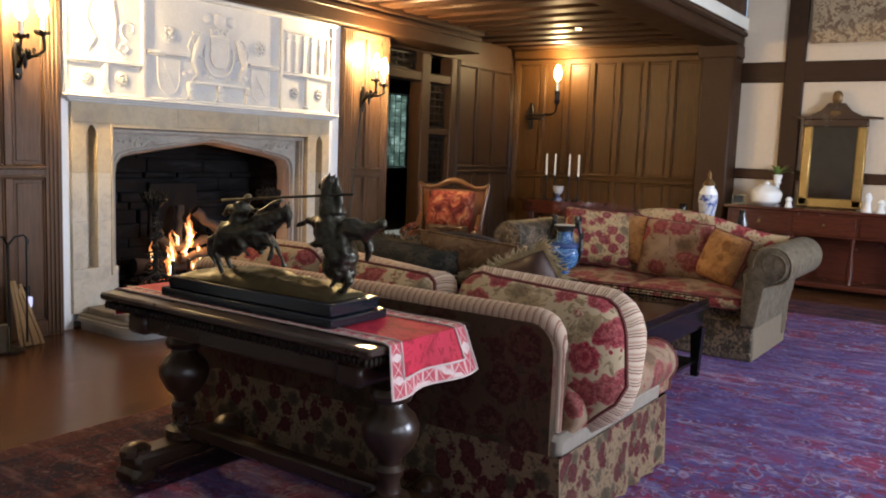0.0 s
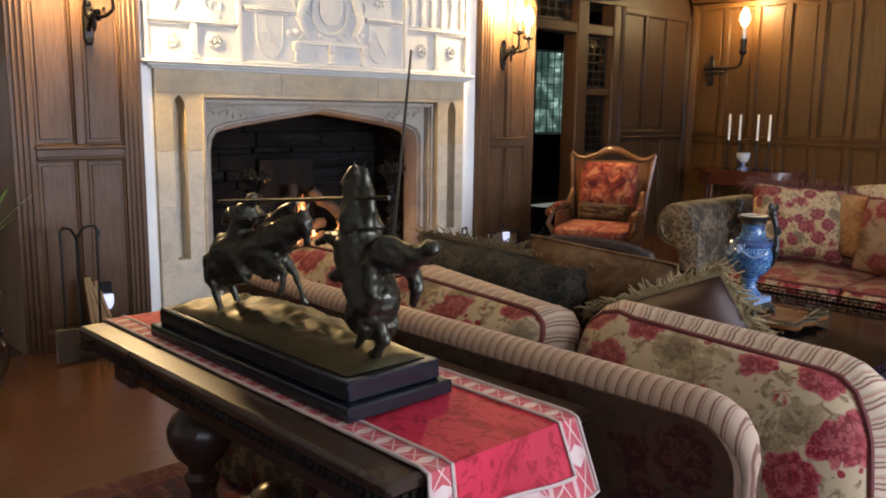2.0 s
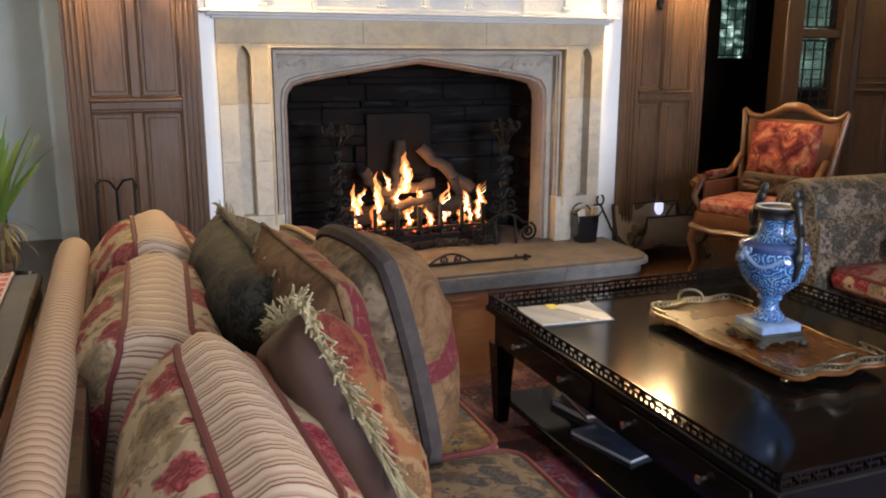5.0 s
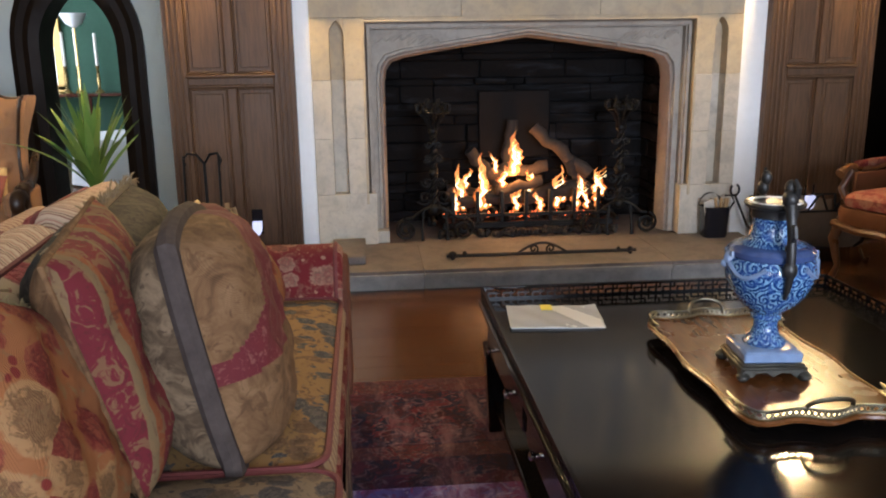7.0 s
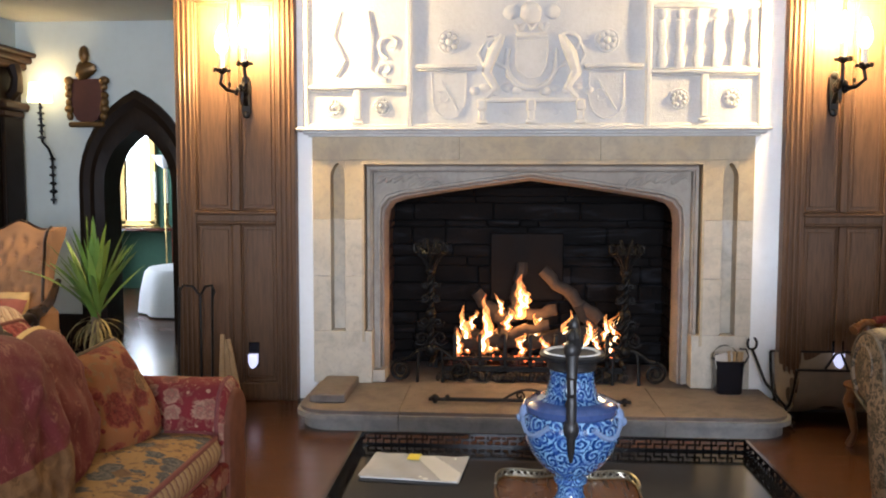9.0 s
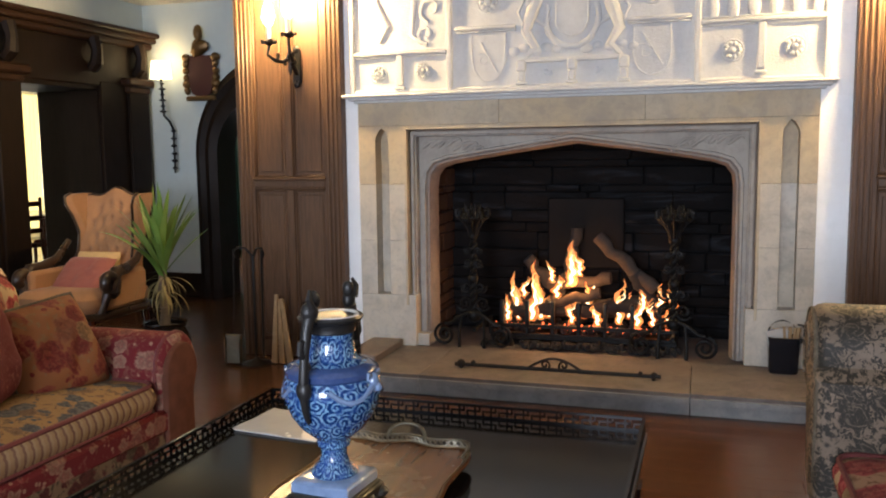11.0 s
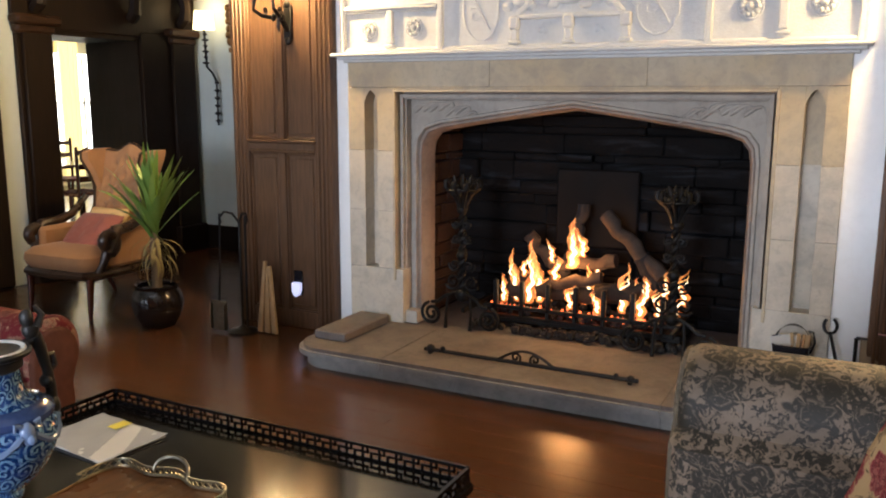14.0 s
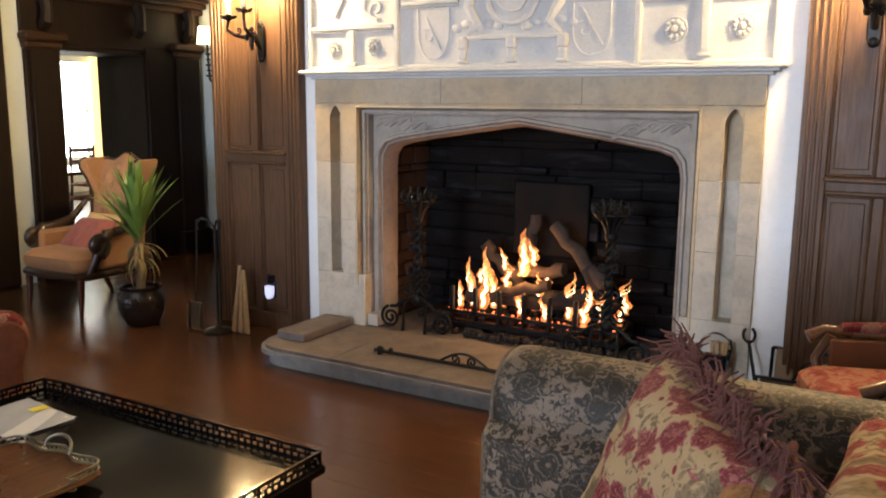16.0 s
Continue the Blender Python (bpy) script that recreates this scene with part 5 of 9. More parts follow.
path += [(SX1 - CR + CR * math.sin(radians(a)), SB + 0.06, CZ - CR + CR * math.cos(radians(a))) for a in (15, 35, 55, 75, 90)] + [(SX1, SB + 0.06, 0.58), (SX1, SB + 0.06, 0.44)]
part("top_roll", M().tube(path, [0.052 if p[2] > CZ - 0.02 else 0.052 - 0.033 * min(1, (CZ - 0.02 - p[2]) / 0.10) for p in path], 14), ROLLSTRIPE, s1, "striped padded roll along the back")
part("seat_frame", M().box(SX0 + 0.02, SX1 + 0.04, SB + 0.02, 3.865, 0.325, 0.43, 0.02), RAILCLOTH, s1, "plain pale grey banded seat rail")
part("front_rail", M().box(SX0 - 0.06, SX1 + 0.02, 3.850, 3.892, 0.330, 0.425, 0.015), CHINTZ_RED, s1, "front seat rail in red floral cloth")
sk = M()
outl = [(SX0 - 0.1, SB - 0.005), (SX1 + 0.05, SB - 0.005), (SX1 + 0.05, 3.925), (SX0 - 0.1, 3.875)]
ring = []
for (ax, ay), (bx, by) in zip(outl, outl[1:] + outl[:1]):
    for i in range(24):
        ring.append((ax + (bx - ax) * i / 24, ay + (by - ay) * i / 24))


def flare(p, z, k):
    i = ring.index(p)
    cx, cy = (SX0 + SX1) / 2, 3.4
    s = 1 + 0.012 * k * (1 + math.sin(i * 1.9))
    return (cx + (p[0] - cx) * s, cy + (p[1] - cy) * s, z)


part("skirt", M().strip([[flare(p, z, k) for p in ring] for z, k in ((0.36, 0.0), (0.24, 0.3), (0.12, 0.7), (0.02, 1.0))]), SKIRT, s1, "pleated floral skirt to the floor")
# arm at the fireplace end
arm = [(-3.40, 0.10), (-3.40, 0.58)] + arc(-3.53, 0.585, 0.125, 0, 215, 14) + [(-3.61, 0.45), (-3.61, 0.10)]
part("arm", soft_prism(arm, 1, SB + 0.12, 3.880, 0.030), CHINTZ_RED, s1, "rolled arm in red floral cloth")
part("arm_front", soft_prism([(-3.505 + (x + 3.505) * 0.86, 0.40 + (z - 0.40) * 0.88) for x, z in arm], 1, 3.860, 3.898, 0.016), RUSTARM, s1, "rust velvet facing of the arm")
part("piping", M().tube([(x, 3.853, z) for x, z in arm], 0.008, 6), PIPING, s1)
arm = [(-1.545, 0.36), (-1.545, 0.49)] + arc(-1.435, 0.492, 0.110, 180, -35, 14) + [(-1.355, 0.41), (-1.355, 0.36)]
part("arm", soft_prism(arm, 1, SB + 0.12, 4.04, 0.028), PINKSEAT, s1, "low rolled arm in red and cream floral cloth")
part("piping", M().tube([(x, 4.014, z) for x, z in arm], 0.008, 6), PIPING, s1)
for i, (xa, xb) in enumerate(((-3.44, -2.78), (-2.78, -2.06), (-2.04, -1.205))):
    c = thing("back_cushion", ((xa + xb) / 2, 3.1, 0.45), "loose back cushion of rose chintz with striped boxing", "cushion", "sofa back cushions")
    tr = Matrix.Translation(((xa + xb) / 2, (3.06, 3.025, 3.12)[i], (0.70, 0.685, 0.675)[i])) @ pose(0, 0, 0, -9, (-1, 2.5, 4.2)[i], (1, -4, 1)[i])
    box_cushion(c, tr, xb - xa - 0.006, 0.54, 0.150, CHINTZ, STRIPE_Z, (0.10, 0.10, 0.23)[i], (0.12, 0.11, 0.16)[i], 0.13, 0.035, 0.042)


def seat_cushion(xa, xb, ya, yb, z0, z1, face, band, label, group, front_sag=0.0):
    c = thing("seat_cushion", ((xa + xb) / 2, (ya + yb) / 2, z0), label, "cushion", group)
    rim = rounded(xb - xa, yb - ya, 0.07, 6)
    cx, cy, t = (xa + xb) / 2, (ya + yb) / 2, z1 - z0
    top = []
    for k in range(8):
        f = 1 - k / 7
        top.append([(cx + x * f, cy + y * f, z1 + 0.045 * (1 - f ** 2.4) + 0.008 * noise.noise((5 * x * f, 5 * y * f, xa))) for x, y in rim])
    part("top_face", M().strip(top), face, c)
    side = []
    for k in range(6):
        q = k / 5
        e = 0.018 * math.sin(math.pi * q)
        side.append([(cx + x * (1 + 2 * e / (xb - xa)), cy + y * (1 + 2 * e / (yb - ya)), z0 + t * q) for x, y in rim])
    banded("boxing", side, band, c, "pleated striped boxing")
    part("bottom_face", M().strip([[(cx + x * f, cy + y * f, z0) for x, y in rim] for f in (1, 0.01)]), face, c)
    for z in (z0 + 0.005, z1):
        part("piping", M().tube([(cx + x * 1.004, cy + y * 1.004, z) for x, y in rim], 0.009, 6, True), PIPING, c)


seat_cushion(-3.39, -2.12, 3.15, 3.870, 0.432, 0.535, GOLDBLUE, GOLDSTRIPE, "gold floral seat cushion with pleated striped edge", "sofa seat cushions")
seat_cushion(-2.11, -1.60, 3.15, 3.900, 0.432, 0.53, CREAMBLUE, GOLDSTRIPE, "cream seat cushion with grey scrolling flowers", "sofa seat cushions")

pillow((-2.56, 3.33, 0.81), "dark green damask cushion with a gold fringe", 0.84, 0.52, 0.30, DAMASK_DARK, -6, 183, -2, back=DAMASK_DARK, fringe=TANFRINGE, seed=1.1)
pillow((-1.845, 3.37, 0.80), "brown leather cushion with an orange tapestry front and straw fringe", 0.52, 0.50, 0.19, ORANGE, -20, 188, 25, back=LEATHER, fringe=FRINGE, seed=2.3)
pillow((-2.37, 3.605, 0.78), "brown velvet cushion with a tan patchwork front", 0.64, 0.64, 0.31, TANFIG, -12, 184, 3, back=BACKTAN, edge=GUSSET, seed=3.7, soft=0.75, thick=0.026, patches=(TANFIG, REDFIG, TANFIG))
pillow((-2.78, 3.56, 0.78), "round red cushion with a tan edge", 0.50, 0.50, 0.20, REDFIG, -14, 192, -6, back=VELVET, edge=CREAMPILLOW, seed=13.7, soft=0.75)
pillow((-3.04, 3.34, 0.72), "orange cushion printed with red flowers", 0.46, 0.46, 0.17, ORANGE, -24, 190, 8, back=ORANGE, edge=PIPING, seed=4.2)
pillow((-3.20, 3.54, 0.69), "orange and red floral cushion against the arm", 0.42, 0.42, 0.16, ORANGE, -26, 168, -6, back=ORANGE, edge=GREYCLOTH, seed=5.9)
pillow((-2.20, 3.425, 0.83), "striped orange and red tapestry cushion", 0.58, 0.58, 0.17, STRIPETAP, -14, 186, -4, back=TANFIG, edge=TANFIG, seed=6.4, thick=0.006)

# ---- camel-back sofa in olive damask, facing it ----
s2 = thing("sofa", (-2.5, 6.8, 0), "camel-back sofa with scrolled arms in olive damask and floral cloth", "sofa", "pair of facing sofas")
AX0, AX1, FY, BY = -3.42, -1.62, 6.32, 7.38


def crest(x):
    u = (x - (AX0 + AX1) / 2) / ((AX1 - AX0) / 2)
    return 0.90 + 0.17 * max(0, math.cos(min(1, abs(u) * 0.95) * math.pi / 2)) ** 1.5 + 0.05 * max(0, abs(u) - 0.8)


loops = []
for i in range(25):
    x = AX0 - 0.10 + (AX1 - AX0 + 0.20) * i / 24
    h = crest(x)
    loops.append([(x, 7.20, 0.40), (x, 7.14, 0.55), (x, 7.15, h - 0.12)] + [(x, 7.22 - 0.075 * math.cos(radians(a)), h - 0.075 + 0.075 * math.sin(radians(a))) for a in (20, 50, 80, 110, 140, 170)] + [(x, 7.31, h - 0.10), (x, 7.36, 0.40), (x, 7.36, 0.10)])
part("back", M().strip(loops, closed=False, caps=False), CHINTZ, s2, "humped back in faded floral cloth")
part("back_lining", M().box(AX0 - 0.10, AX1 + 0.10, 7.22, 7.34, 0.10, 0.86, 0.01), GREYCLOTH, s2)
part("seat_frame", M().box(AX0, AX1, FY + 0.09, 7.25, 0.28, 0.40, 0.015), DAMASK, s2)
for s, x in ((-1, AX0), (1, AX1)):
    c = (x + s * 0.20, 0.765)
    outl = [(x + s * 0.0, 0.28), (x, 0.70)]
    outl += [(c[0] + (-s) * 0.150 * math.cos(radians(a)), c[1] + 0.150 * math.sin(radians(a))) for a in range(-10, 236, 15)]
    outl += [(x + s * 0.15, 0.60), (x + s * 0.10, 0.28)]
    part("arm", soft_prism(outl, 1, FY - 0.085, 7.30, 0.045), DAMASK if s < 0 else GREYCLOTH, s2, "scrolled arm in olive damask")
    part("arm_scroll", M().tube([(c[0] - s * (a - c[0]), FY - 0.088, b) for a, b in spiral(c, 0.112, 1.25, 2.6, 30)], 0.007, 6), DAMASK if s < 0 else GREYCLOTH, s2, "rolled scroll of the arm front")
    part("arm_welt", M().tube([(px + (c[0] - px) * 0.10, FY - 0.078, pz + (0.62 - pz) * 0.06) for px, pz in outl], 0.007, 6), GREYCLOTH if s < 0 else TANCLOTH, s2)
for nm, x0, x1, y0, y1 in (("f", AX0 - 0.08, AX1 + 0.08, FY + 0.02, FY + 0.05), ("r", AX1 + 0.05, AX1 + 0.09, FY + 0.03, 7.35), ("l", AX0 - 0.09, AX0 - 0.05, FY + 0.03, 7.35), ("b", AX0 - 0.08, AX1 + 0.08, 7.33, 7.37)):
    part("skirt", M().box(x0, x1, y0, y1, 0.012, 0.31, 0.012), TANCLOTH if nm != "f" else DAMASK, s2, "straight tailored skirt")
seat_cushion(AX0 + 0.01, -2.53, FY - 0.02, 7.15, 0.40, 0.485, PINKSEAT, CHINTZ, "faded floral seat cushion with pink welt", "camel-back seat cushions")
seat_cushion(-2.52, AX1 - 0.01, FY - 0.02, 7.15, 0.40, 0.485, PINKSEAT, CHINTZ, "faded floral seat cushion with pink welt", "camel-back seat cushions")
pillow((-3.05, 6.85, 0.79), "rose-printed cream cushion with a shaggy maroon fringe", 0.64, 0.54, 0.21, CHINTZ_FINE, -22, 32, 4, fringe=SHAG, seed=7.1, soft=0.15)
pillow((-2.80, 7.02, 0.79), "amber orange damask cushion", 0.47, 0.47, 0.17, AMBER, -18, 2, 6, edge=PIPING, seed=12.5)
pillow((-2.37, 6.93, 0.74), "large tan cushion with faded roses", 0.66, 0.53, 0.19, PINKSEAT, -15, -3, 2, edge=PIPING, seed=9.5)
pillow((-1.92, 6.78, 0.73), "amber orange cushion leaning on the scrolled arm", 0.44, 0.44, 0.17, AMBER, -18, -24, 10, edge=PIPING, seed=11.5)

# ---- rug ----
RX0, RX1, RY0, RY1 = -3.84, 1.5, -1.4, 9.75
rug = thing("rug", ((RX0 + RX1) / 2, 4, 0), "large worn oriental rug in purple, red and pink", "rug")
part("field", M().box(RX0 + 0.92, RX1 - 0.92, RY0 + 0.92, RY1 - 0.92, 0.0, 0.013), RUG, rug, "purple and rose field")
for d0, d1, mt, z in ((0.0, 0.045, RUGGUARD, 0.011), (0.045, 0.14, RUGGUARD, 0.012), (0.14, 0.62, RUGBORDER, 0.013), (0.62, 0.72, RUGGUARD, 0.012), (0.72, 0.92, RUGBORDER, 0.0128)):
    m = M()
    m.box(RX0 + d0, RX0 + d1, RY0 + d0, RY1 - d0, 0, z).box(RX1 - d1, RX1 - d0, RY0 + d0, RY1 - d0, 0, z)
    m.box(RX0 + d1, RX1 - d1, RY0 + d0, RY0 + d1, 0, z).box(RX0 + d1, RX1 - d1, RY1 - d1, RY1 - d0, 0, z)
    part("border_band", m, mt, rug)

# ---- black lacquer coffee table ----
TX0, TX1, TY0, TY1, TZ = -3.37, -1.69, 4.38, 5.74, 0.520
ct = thing("coffee_table", ((TX0 + TX1) / 2, (TY0 + TY1) / 2, 0), "large black lacquer coffee table with a pierced gallery rail", "coffee table")
part("tabletop", M().box(TX0, TX1, TY0, TY1, TZ - 0.03, TZ, 0.006), LACQUER, ct)
part("apron", M().box(TX0 + 0.03, TX1 - 0.03, TY0 + 0.03, TY1 - 0.03, TZ - 0.17, TZ - 0.032, 0.006), LACQUER, ct)
for x in (TX0 + 0.055, TX1 - 0.055):
    for y in (TY0 + 0.055, TY1 - 0.055):
        m = M().strip([[(x + sx * w, y + sy * w, z) for sx, sy in ((-1, -1), (1, -1), (1, 1), (-1, 1))] for z, w in ((0.012, 0.024), (0.10, 0.028), (TZ - 0.16, 0.042))], caps=True)
        part("leg", m, LACQUER, ct)
part("lower_shelf", M().box(TX0 + 0.05, TX1 - 0.05, TY0 + 0.05, TY1 - 0.05, 0.105, 0.135, 0.006), LACQUER, ct)
for x0, x1 in ((-3.26, -2.56), (-2.50, -1.80)):
    dr = part("drawer", M().box(x0, x1, TY0 + 0.018, TY0 + 0.034, TZ - 0.150, TZ - 0.048, 0.005), LACQUER, ct)
    for kx in (x0 + 0.17, x1 - 0.17):
        part("knob", M().lathe([(0.0, 0), (0.007, 0.0), (0.006, 0.012), (0.013, 0.018), (0.013, 0.026), (0.0, 0.032)], n=12).move(Matrix.Translation((kx, TY0 + 0.02, TZ - 0.10)) @ pose(0, 0, 0, 90)), NICKEL, dr, "polished round knob")


def gallery(a, b, z):
    """Pierced rail from a to b: two rails, and a fret of uprights and short bars between them."""
    m = M()
    a, b = Vector((*a, z)), Vector((*b, z))
    d = (b - a).normalized()
    n = Vector((-d.y, d.x, 0))
    ln = (b - a).length

    def bar(s0, s1, z0, z1, th=0.006):
        p, q = a + d * s0, a + d * s1
        vs = [w + n * s * th / 2 + Vector((0, 0, h)) for w in (p, q) for s in (-1, 1) for h in (z0, z1)]
        m.add(vs, [(0, 1, 3, 2), (4, 6, 7, 5), (0, 4, 5, 1), (2, 3, 7, 6), (0, 2, 6, 4), (1, 5, 7, 3)])
    bar(0, ln, 0, 0.008, 0.010)
    bar(0, ln, 0.037, 0.046, 0.010)
    k = max(1, round(ln / 0.055))
    st = ln / k
    for i in range(k):
        s = i * st
        bar(s, s + 0.006, 0.008, 0.037)
        bar(s + 0.006, s + st * 0.5, 0.019, 0.026)
        bar(s + st * 0.5, s + st * 0.5 + 0.006, 0.008, 0.026)
        bar(s + st * 0.72, s + st * 0.72 + 0.006, 0.019, 0.037)
        bar(s + st * 0.72, s + st, 0.019, 0.026)
    bar(ln - 0.008, ln, 0, 0.046)
    return m


g = 0.012
for a, b in (((TX0 + g, TY0 + g), (TX1 - g, TY0 + g)), ((TX1 - g, TY0 + g), (TX1 - g, TY1 - g)), ((TX1 - g, TY1 - g), (TX0 + g, TY1 - g)), ((TX0 + g, TY1 - g), (TX0 + g, TY0 + g))):
    part("gallery_rail", gallery(a, b, TZ), LACQUER, ct, "pierced fretwork gallery")

# magazine with a yellow corner, and books on the shelf below
mg = thing("magazine", (-3.12, 4.60, TZ), "white paper folder with a small yellow mark lying flat", "magazine")
tr = Matrix.Translation((-3.11, 4.61, TZ)) @ pose(0, 0, 0, 0, 0, 84)
part("page_block", M().box(-0.155, 0.155, -0.115, 0.115, 0.001, 0.007, 0.002).move(tr), PAPER, mg)
part("cover", M().grid(lambda u, v: ((u - 0.5) * 0.32, (v - 0.5) * 0.24, 0.0085 + 0.004 * math.sin(5 * u + 2 * v) * u + 0.0015 * math.sin(17 * u + 9 * v)), 16, 16).move(tr), GLOSSPAPER, mg)
part("yellow_mark", M().box(-0.04, 0.0, 0.05, 0.11, 0.0128, 0.0136).move(tr), YELLOW, mg)
for nm, x, y, rz, w, d, h, z, mt, lb in (("book", -2.98, 4.74, 12, 0.36, 0.27, 0.030, 0.135, BOOKBLUE, "large dark blue book on the lower shelf"), ("book", -3.02, 4.72, -8, 0.30, 0.22, 0.022, 0.166, BOOKRED, "maroon book on a stack of books"), ("book", -2.74, 4.66, 14, 0.30, 0.24, 0.020, 0.135, BOOKGLOSS, "glossy blue paperback on the lower shelf")):
    b = thing(nm, (x, y, z), lb, "book", "books under the coffee table")
    tr = Matrix.Translation((x, y, z)) @ pose(0, 0, 0, 0, 0, rz)
    part("cover", M().box(-w / 2, w / 2, -d / 2, d / 2, 0, 0.004, 0.001).box(-w / 2, w / 2, -d / 2, d / 2, h - 0.004, h, 0.001).box(-w / 2, -w / 2 + 0.004, -d / 2, d / 2, 0, h, 0.001).move(tr), mt, b)
    part("page_block", M().box(-w / 2 + 0.006, w / 2 - 0.005, -d / 2 + 0.005, d / 2 - 0.005, 0.004, h - 0.004).move(tr), PAPER, b)

# ---- tray with brass gallery, and the two-handled vase on it ----
tray = thing("serving_tray", (-2.555, 5.075, TZ), "shaped mahogany tray with a pierced brass rim and feet", "tray")


def tray_line(off=0.0):
    out = []
    n = 96
    for i in range(n):
        a = 2 * math.pi * i / n
        c, s = math.cos(a), math.sin(a)
        r = 1.0 / (abs(c) ** 8 + abs(s) ** 8) ** 0.125
        w = 1 + 0.032 * math.cos(8 * a)
        out.append((-2.555 + (0.385 - off) * r * c * w, 5.075 + (0.205 - off) * r * s * w))
    return out


TT = TZ + 0.042
part("board", M().prism(tray_line(0.006), 2, TT - 0.018, TT), TRAYWOOD, tray)
rim = tray_line()
part("rim", M().tube([(x, y, TT - 0.008) for x, y in rim], 0.007, 6, True), TRAYWOOD, tray, "moulded wooden edge")
part("edge_strip", M().tube([(x, y, TT + 0.002) for x, y in rim], 0.0032, 6, True), DARKGOLD, tray, "thin brass edge strip")
for s in (-1, 1):
    run = [p for p in (rim[48:] + rim[:48] if s > 0 else rim) if s * (p[0] + 2.555) > 0.255]
    part("gallery_rail", M().tube([(x, y, TT + 0.024) for x, y in run], 0.0034, 6).tube([(x, y, TT + 0.004) for x, y in run], 0.0030, 6), SILVERED, tray, "pierced brass end gallery")
    for i in range(len(run) - 1):
        (x, y), (x2, y2) = run[i], run[i + 1]
        mx, my = (x + x2) / 2, (y + y2) / 2
        fret = M()
        fret.tube([(x, y, TT + 0.004), (mx, my, TT + 0.014), (x, y, TT + 0.024)], 0.0026, 4)
        fret.tube([(x2, y2, TT + 0.004), (mx, my, TT + 0.014), (x2, y2, TT + 0.024)], 0.0026, 4)
        part("fret", fret, SILVERED, tray)
for x in (-2.86, -2.25):
    for y in (4.92, 5.23):
        part("foot", M().lathe([(0.0, 0), (0.014, 0.0), (0.010, 0.008), (0.017, 0.018), (0.010, 0.026), (0.0, 0.026)], (x, y, TZ), 12), BRASS, tray)
for s in (-1, 1):
    x = -2.555 + s * 0.372
    part("handle", M().tube([(x + s * 0.028 * math.sin(q), 5.075 - 0.058 * math.cos(q), TT + 0.018 + 0.038 * math.sin(q) ** 0.7) for q in np.linspace(0, math.pi, 17)], 0.0055, 8), SILVERED, tray, "looped brass handle")

VX, VY = -2.485, 5.052
vase = thing("vase", (VX, VY, TT), "blue and white two-handled faience vase on a square plinth", "vase")
tr = Matrix.Translation((VX, VY, TT)) @ pose(0, 0, 0, 0, 0, -5)
part("plinth", M().box(-0.078, 0.078, -0.078, 0.078, 0.046, 0.074, 0.004).strip([[(sx * w, sy * w, z) for sx, sy in ((-1, -1), (1, -1), (1, 1), (-1, 1))] for w, z in ((0.076, 0.073), (0.071, 0.078), (0.056, 0.081))], caps=True).move(tr), GLAZE, vase)
sf = M()
for x in (-0.082, 0.082):
    for y in (-0.082, 0.082):
        sf.blob((x, y, 0.012), (0.019, 0.019, 0.013), 10, 6, 0.3)
        sf.tube([(x, y, 0.024), (x * 1.06, y * 1.06, 0.012), (x * 1.12, y * 1.12, 0.004)], [0.010, 0.008, 0.005], 6)
sf.box(-0.090, 0.090, -0.090, 0.090, 0.030, 0.040, 0.005).box(-0.084, 0.084, -0.084, 0.084, 0.038, 0.047, 0.004)
for sd_ in range(4):
    rot = pose(0, 0, 0, 0, 0, 90 * sd_)
    sf.add(M().prism([(-0.080, 0.031), (0.080, 0.031), (0.080, 0.012), (0.058, 0.010), (0.046, 0.021), (0.020, 0.023), (0.0, 0.011), (-0.020, 0.023), (-0.046, 0.021), (-0.058, 0.010), (-0.080, 0.012)], 1, -0.086, -0.078).move(rot).v, M().prism([(0, 0)] * 11, 1, 0, 1).f)
part("mount", sf.move(tr), MOUNT, vase, "cast metal footed mount")
body = [(0.054, 0.078), (0.058, 0.086), (0.050, 0.096), (0.037, 0.110), (0.031, 0.128), (0.032, 0.146), (0.040, 0.152), (0.041, 0.160), (0.036, 0.165), (0.052, 0.178), (0.078, 0.200), (0.099, 0.230), (0.112, 0.260), (0.118, 0.290), (0.114, 0.316), (0.107, 0.326), (0.110, 0.332), (0.110, 0.342), (0.105, 0.348), (0.088, 0.358), (0.070, 0.366), (0.062, 0.372), (0.058, 0.385), (0.054, 0.405), (0.053, 0.425), (0.056, 0.434)]
part("body", M().lathe(body, n=48).move(tr), FAIENCE, vase, "faience painted with blue scrolls")
part("shoulder_band", M().lathe([(0.1085, 0.326), (0.1125, 0.331), (0.1125, 0.343), (0.1070, 0.350), (0.0900, 0.3595)], n=48).move(tr), DEEPGLAZE, vase, "deep blue shoulder band")
part("neck_rim", M().lathe([(0.070, 0.470), (0.066, 0.474), (0.058, 0.472), (0.052, 0.455), (0.047, 0.41), (0.0, 0.40)], n=40).move(tr), WHITE, vase, "pale glazed inside of the neck")
part("neck_band", M().lathe([(0.056, 0.430), (0.060, 0.434), (0.059, 0.446), (0.063, 0.454), (0.076, 0.460), (0.079, 0.467), (0.075, 0.473), (0.069, 0.4705)], n=40).move(tr), HANDLEBRONZE, vase, "dark metal neck band")
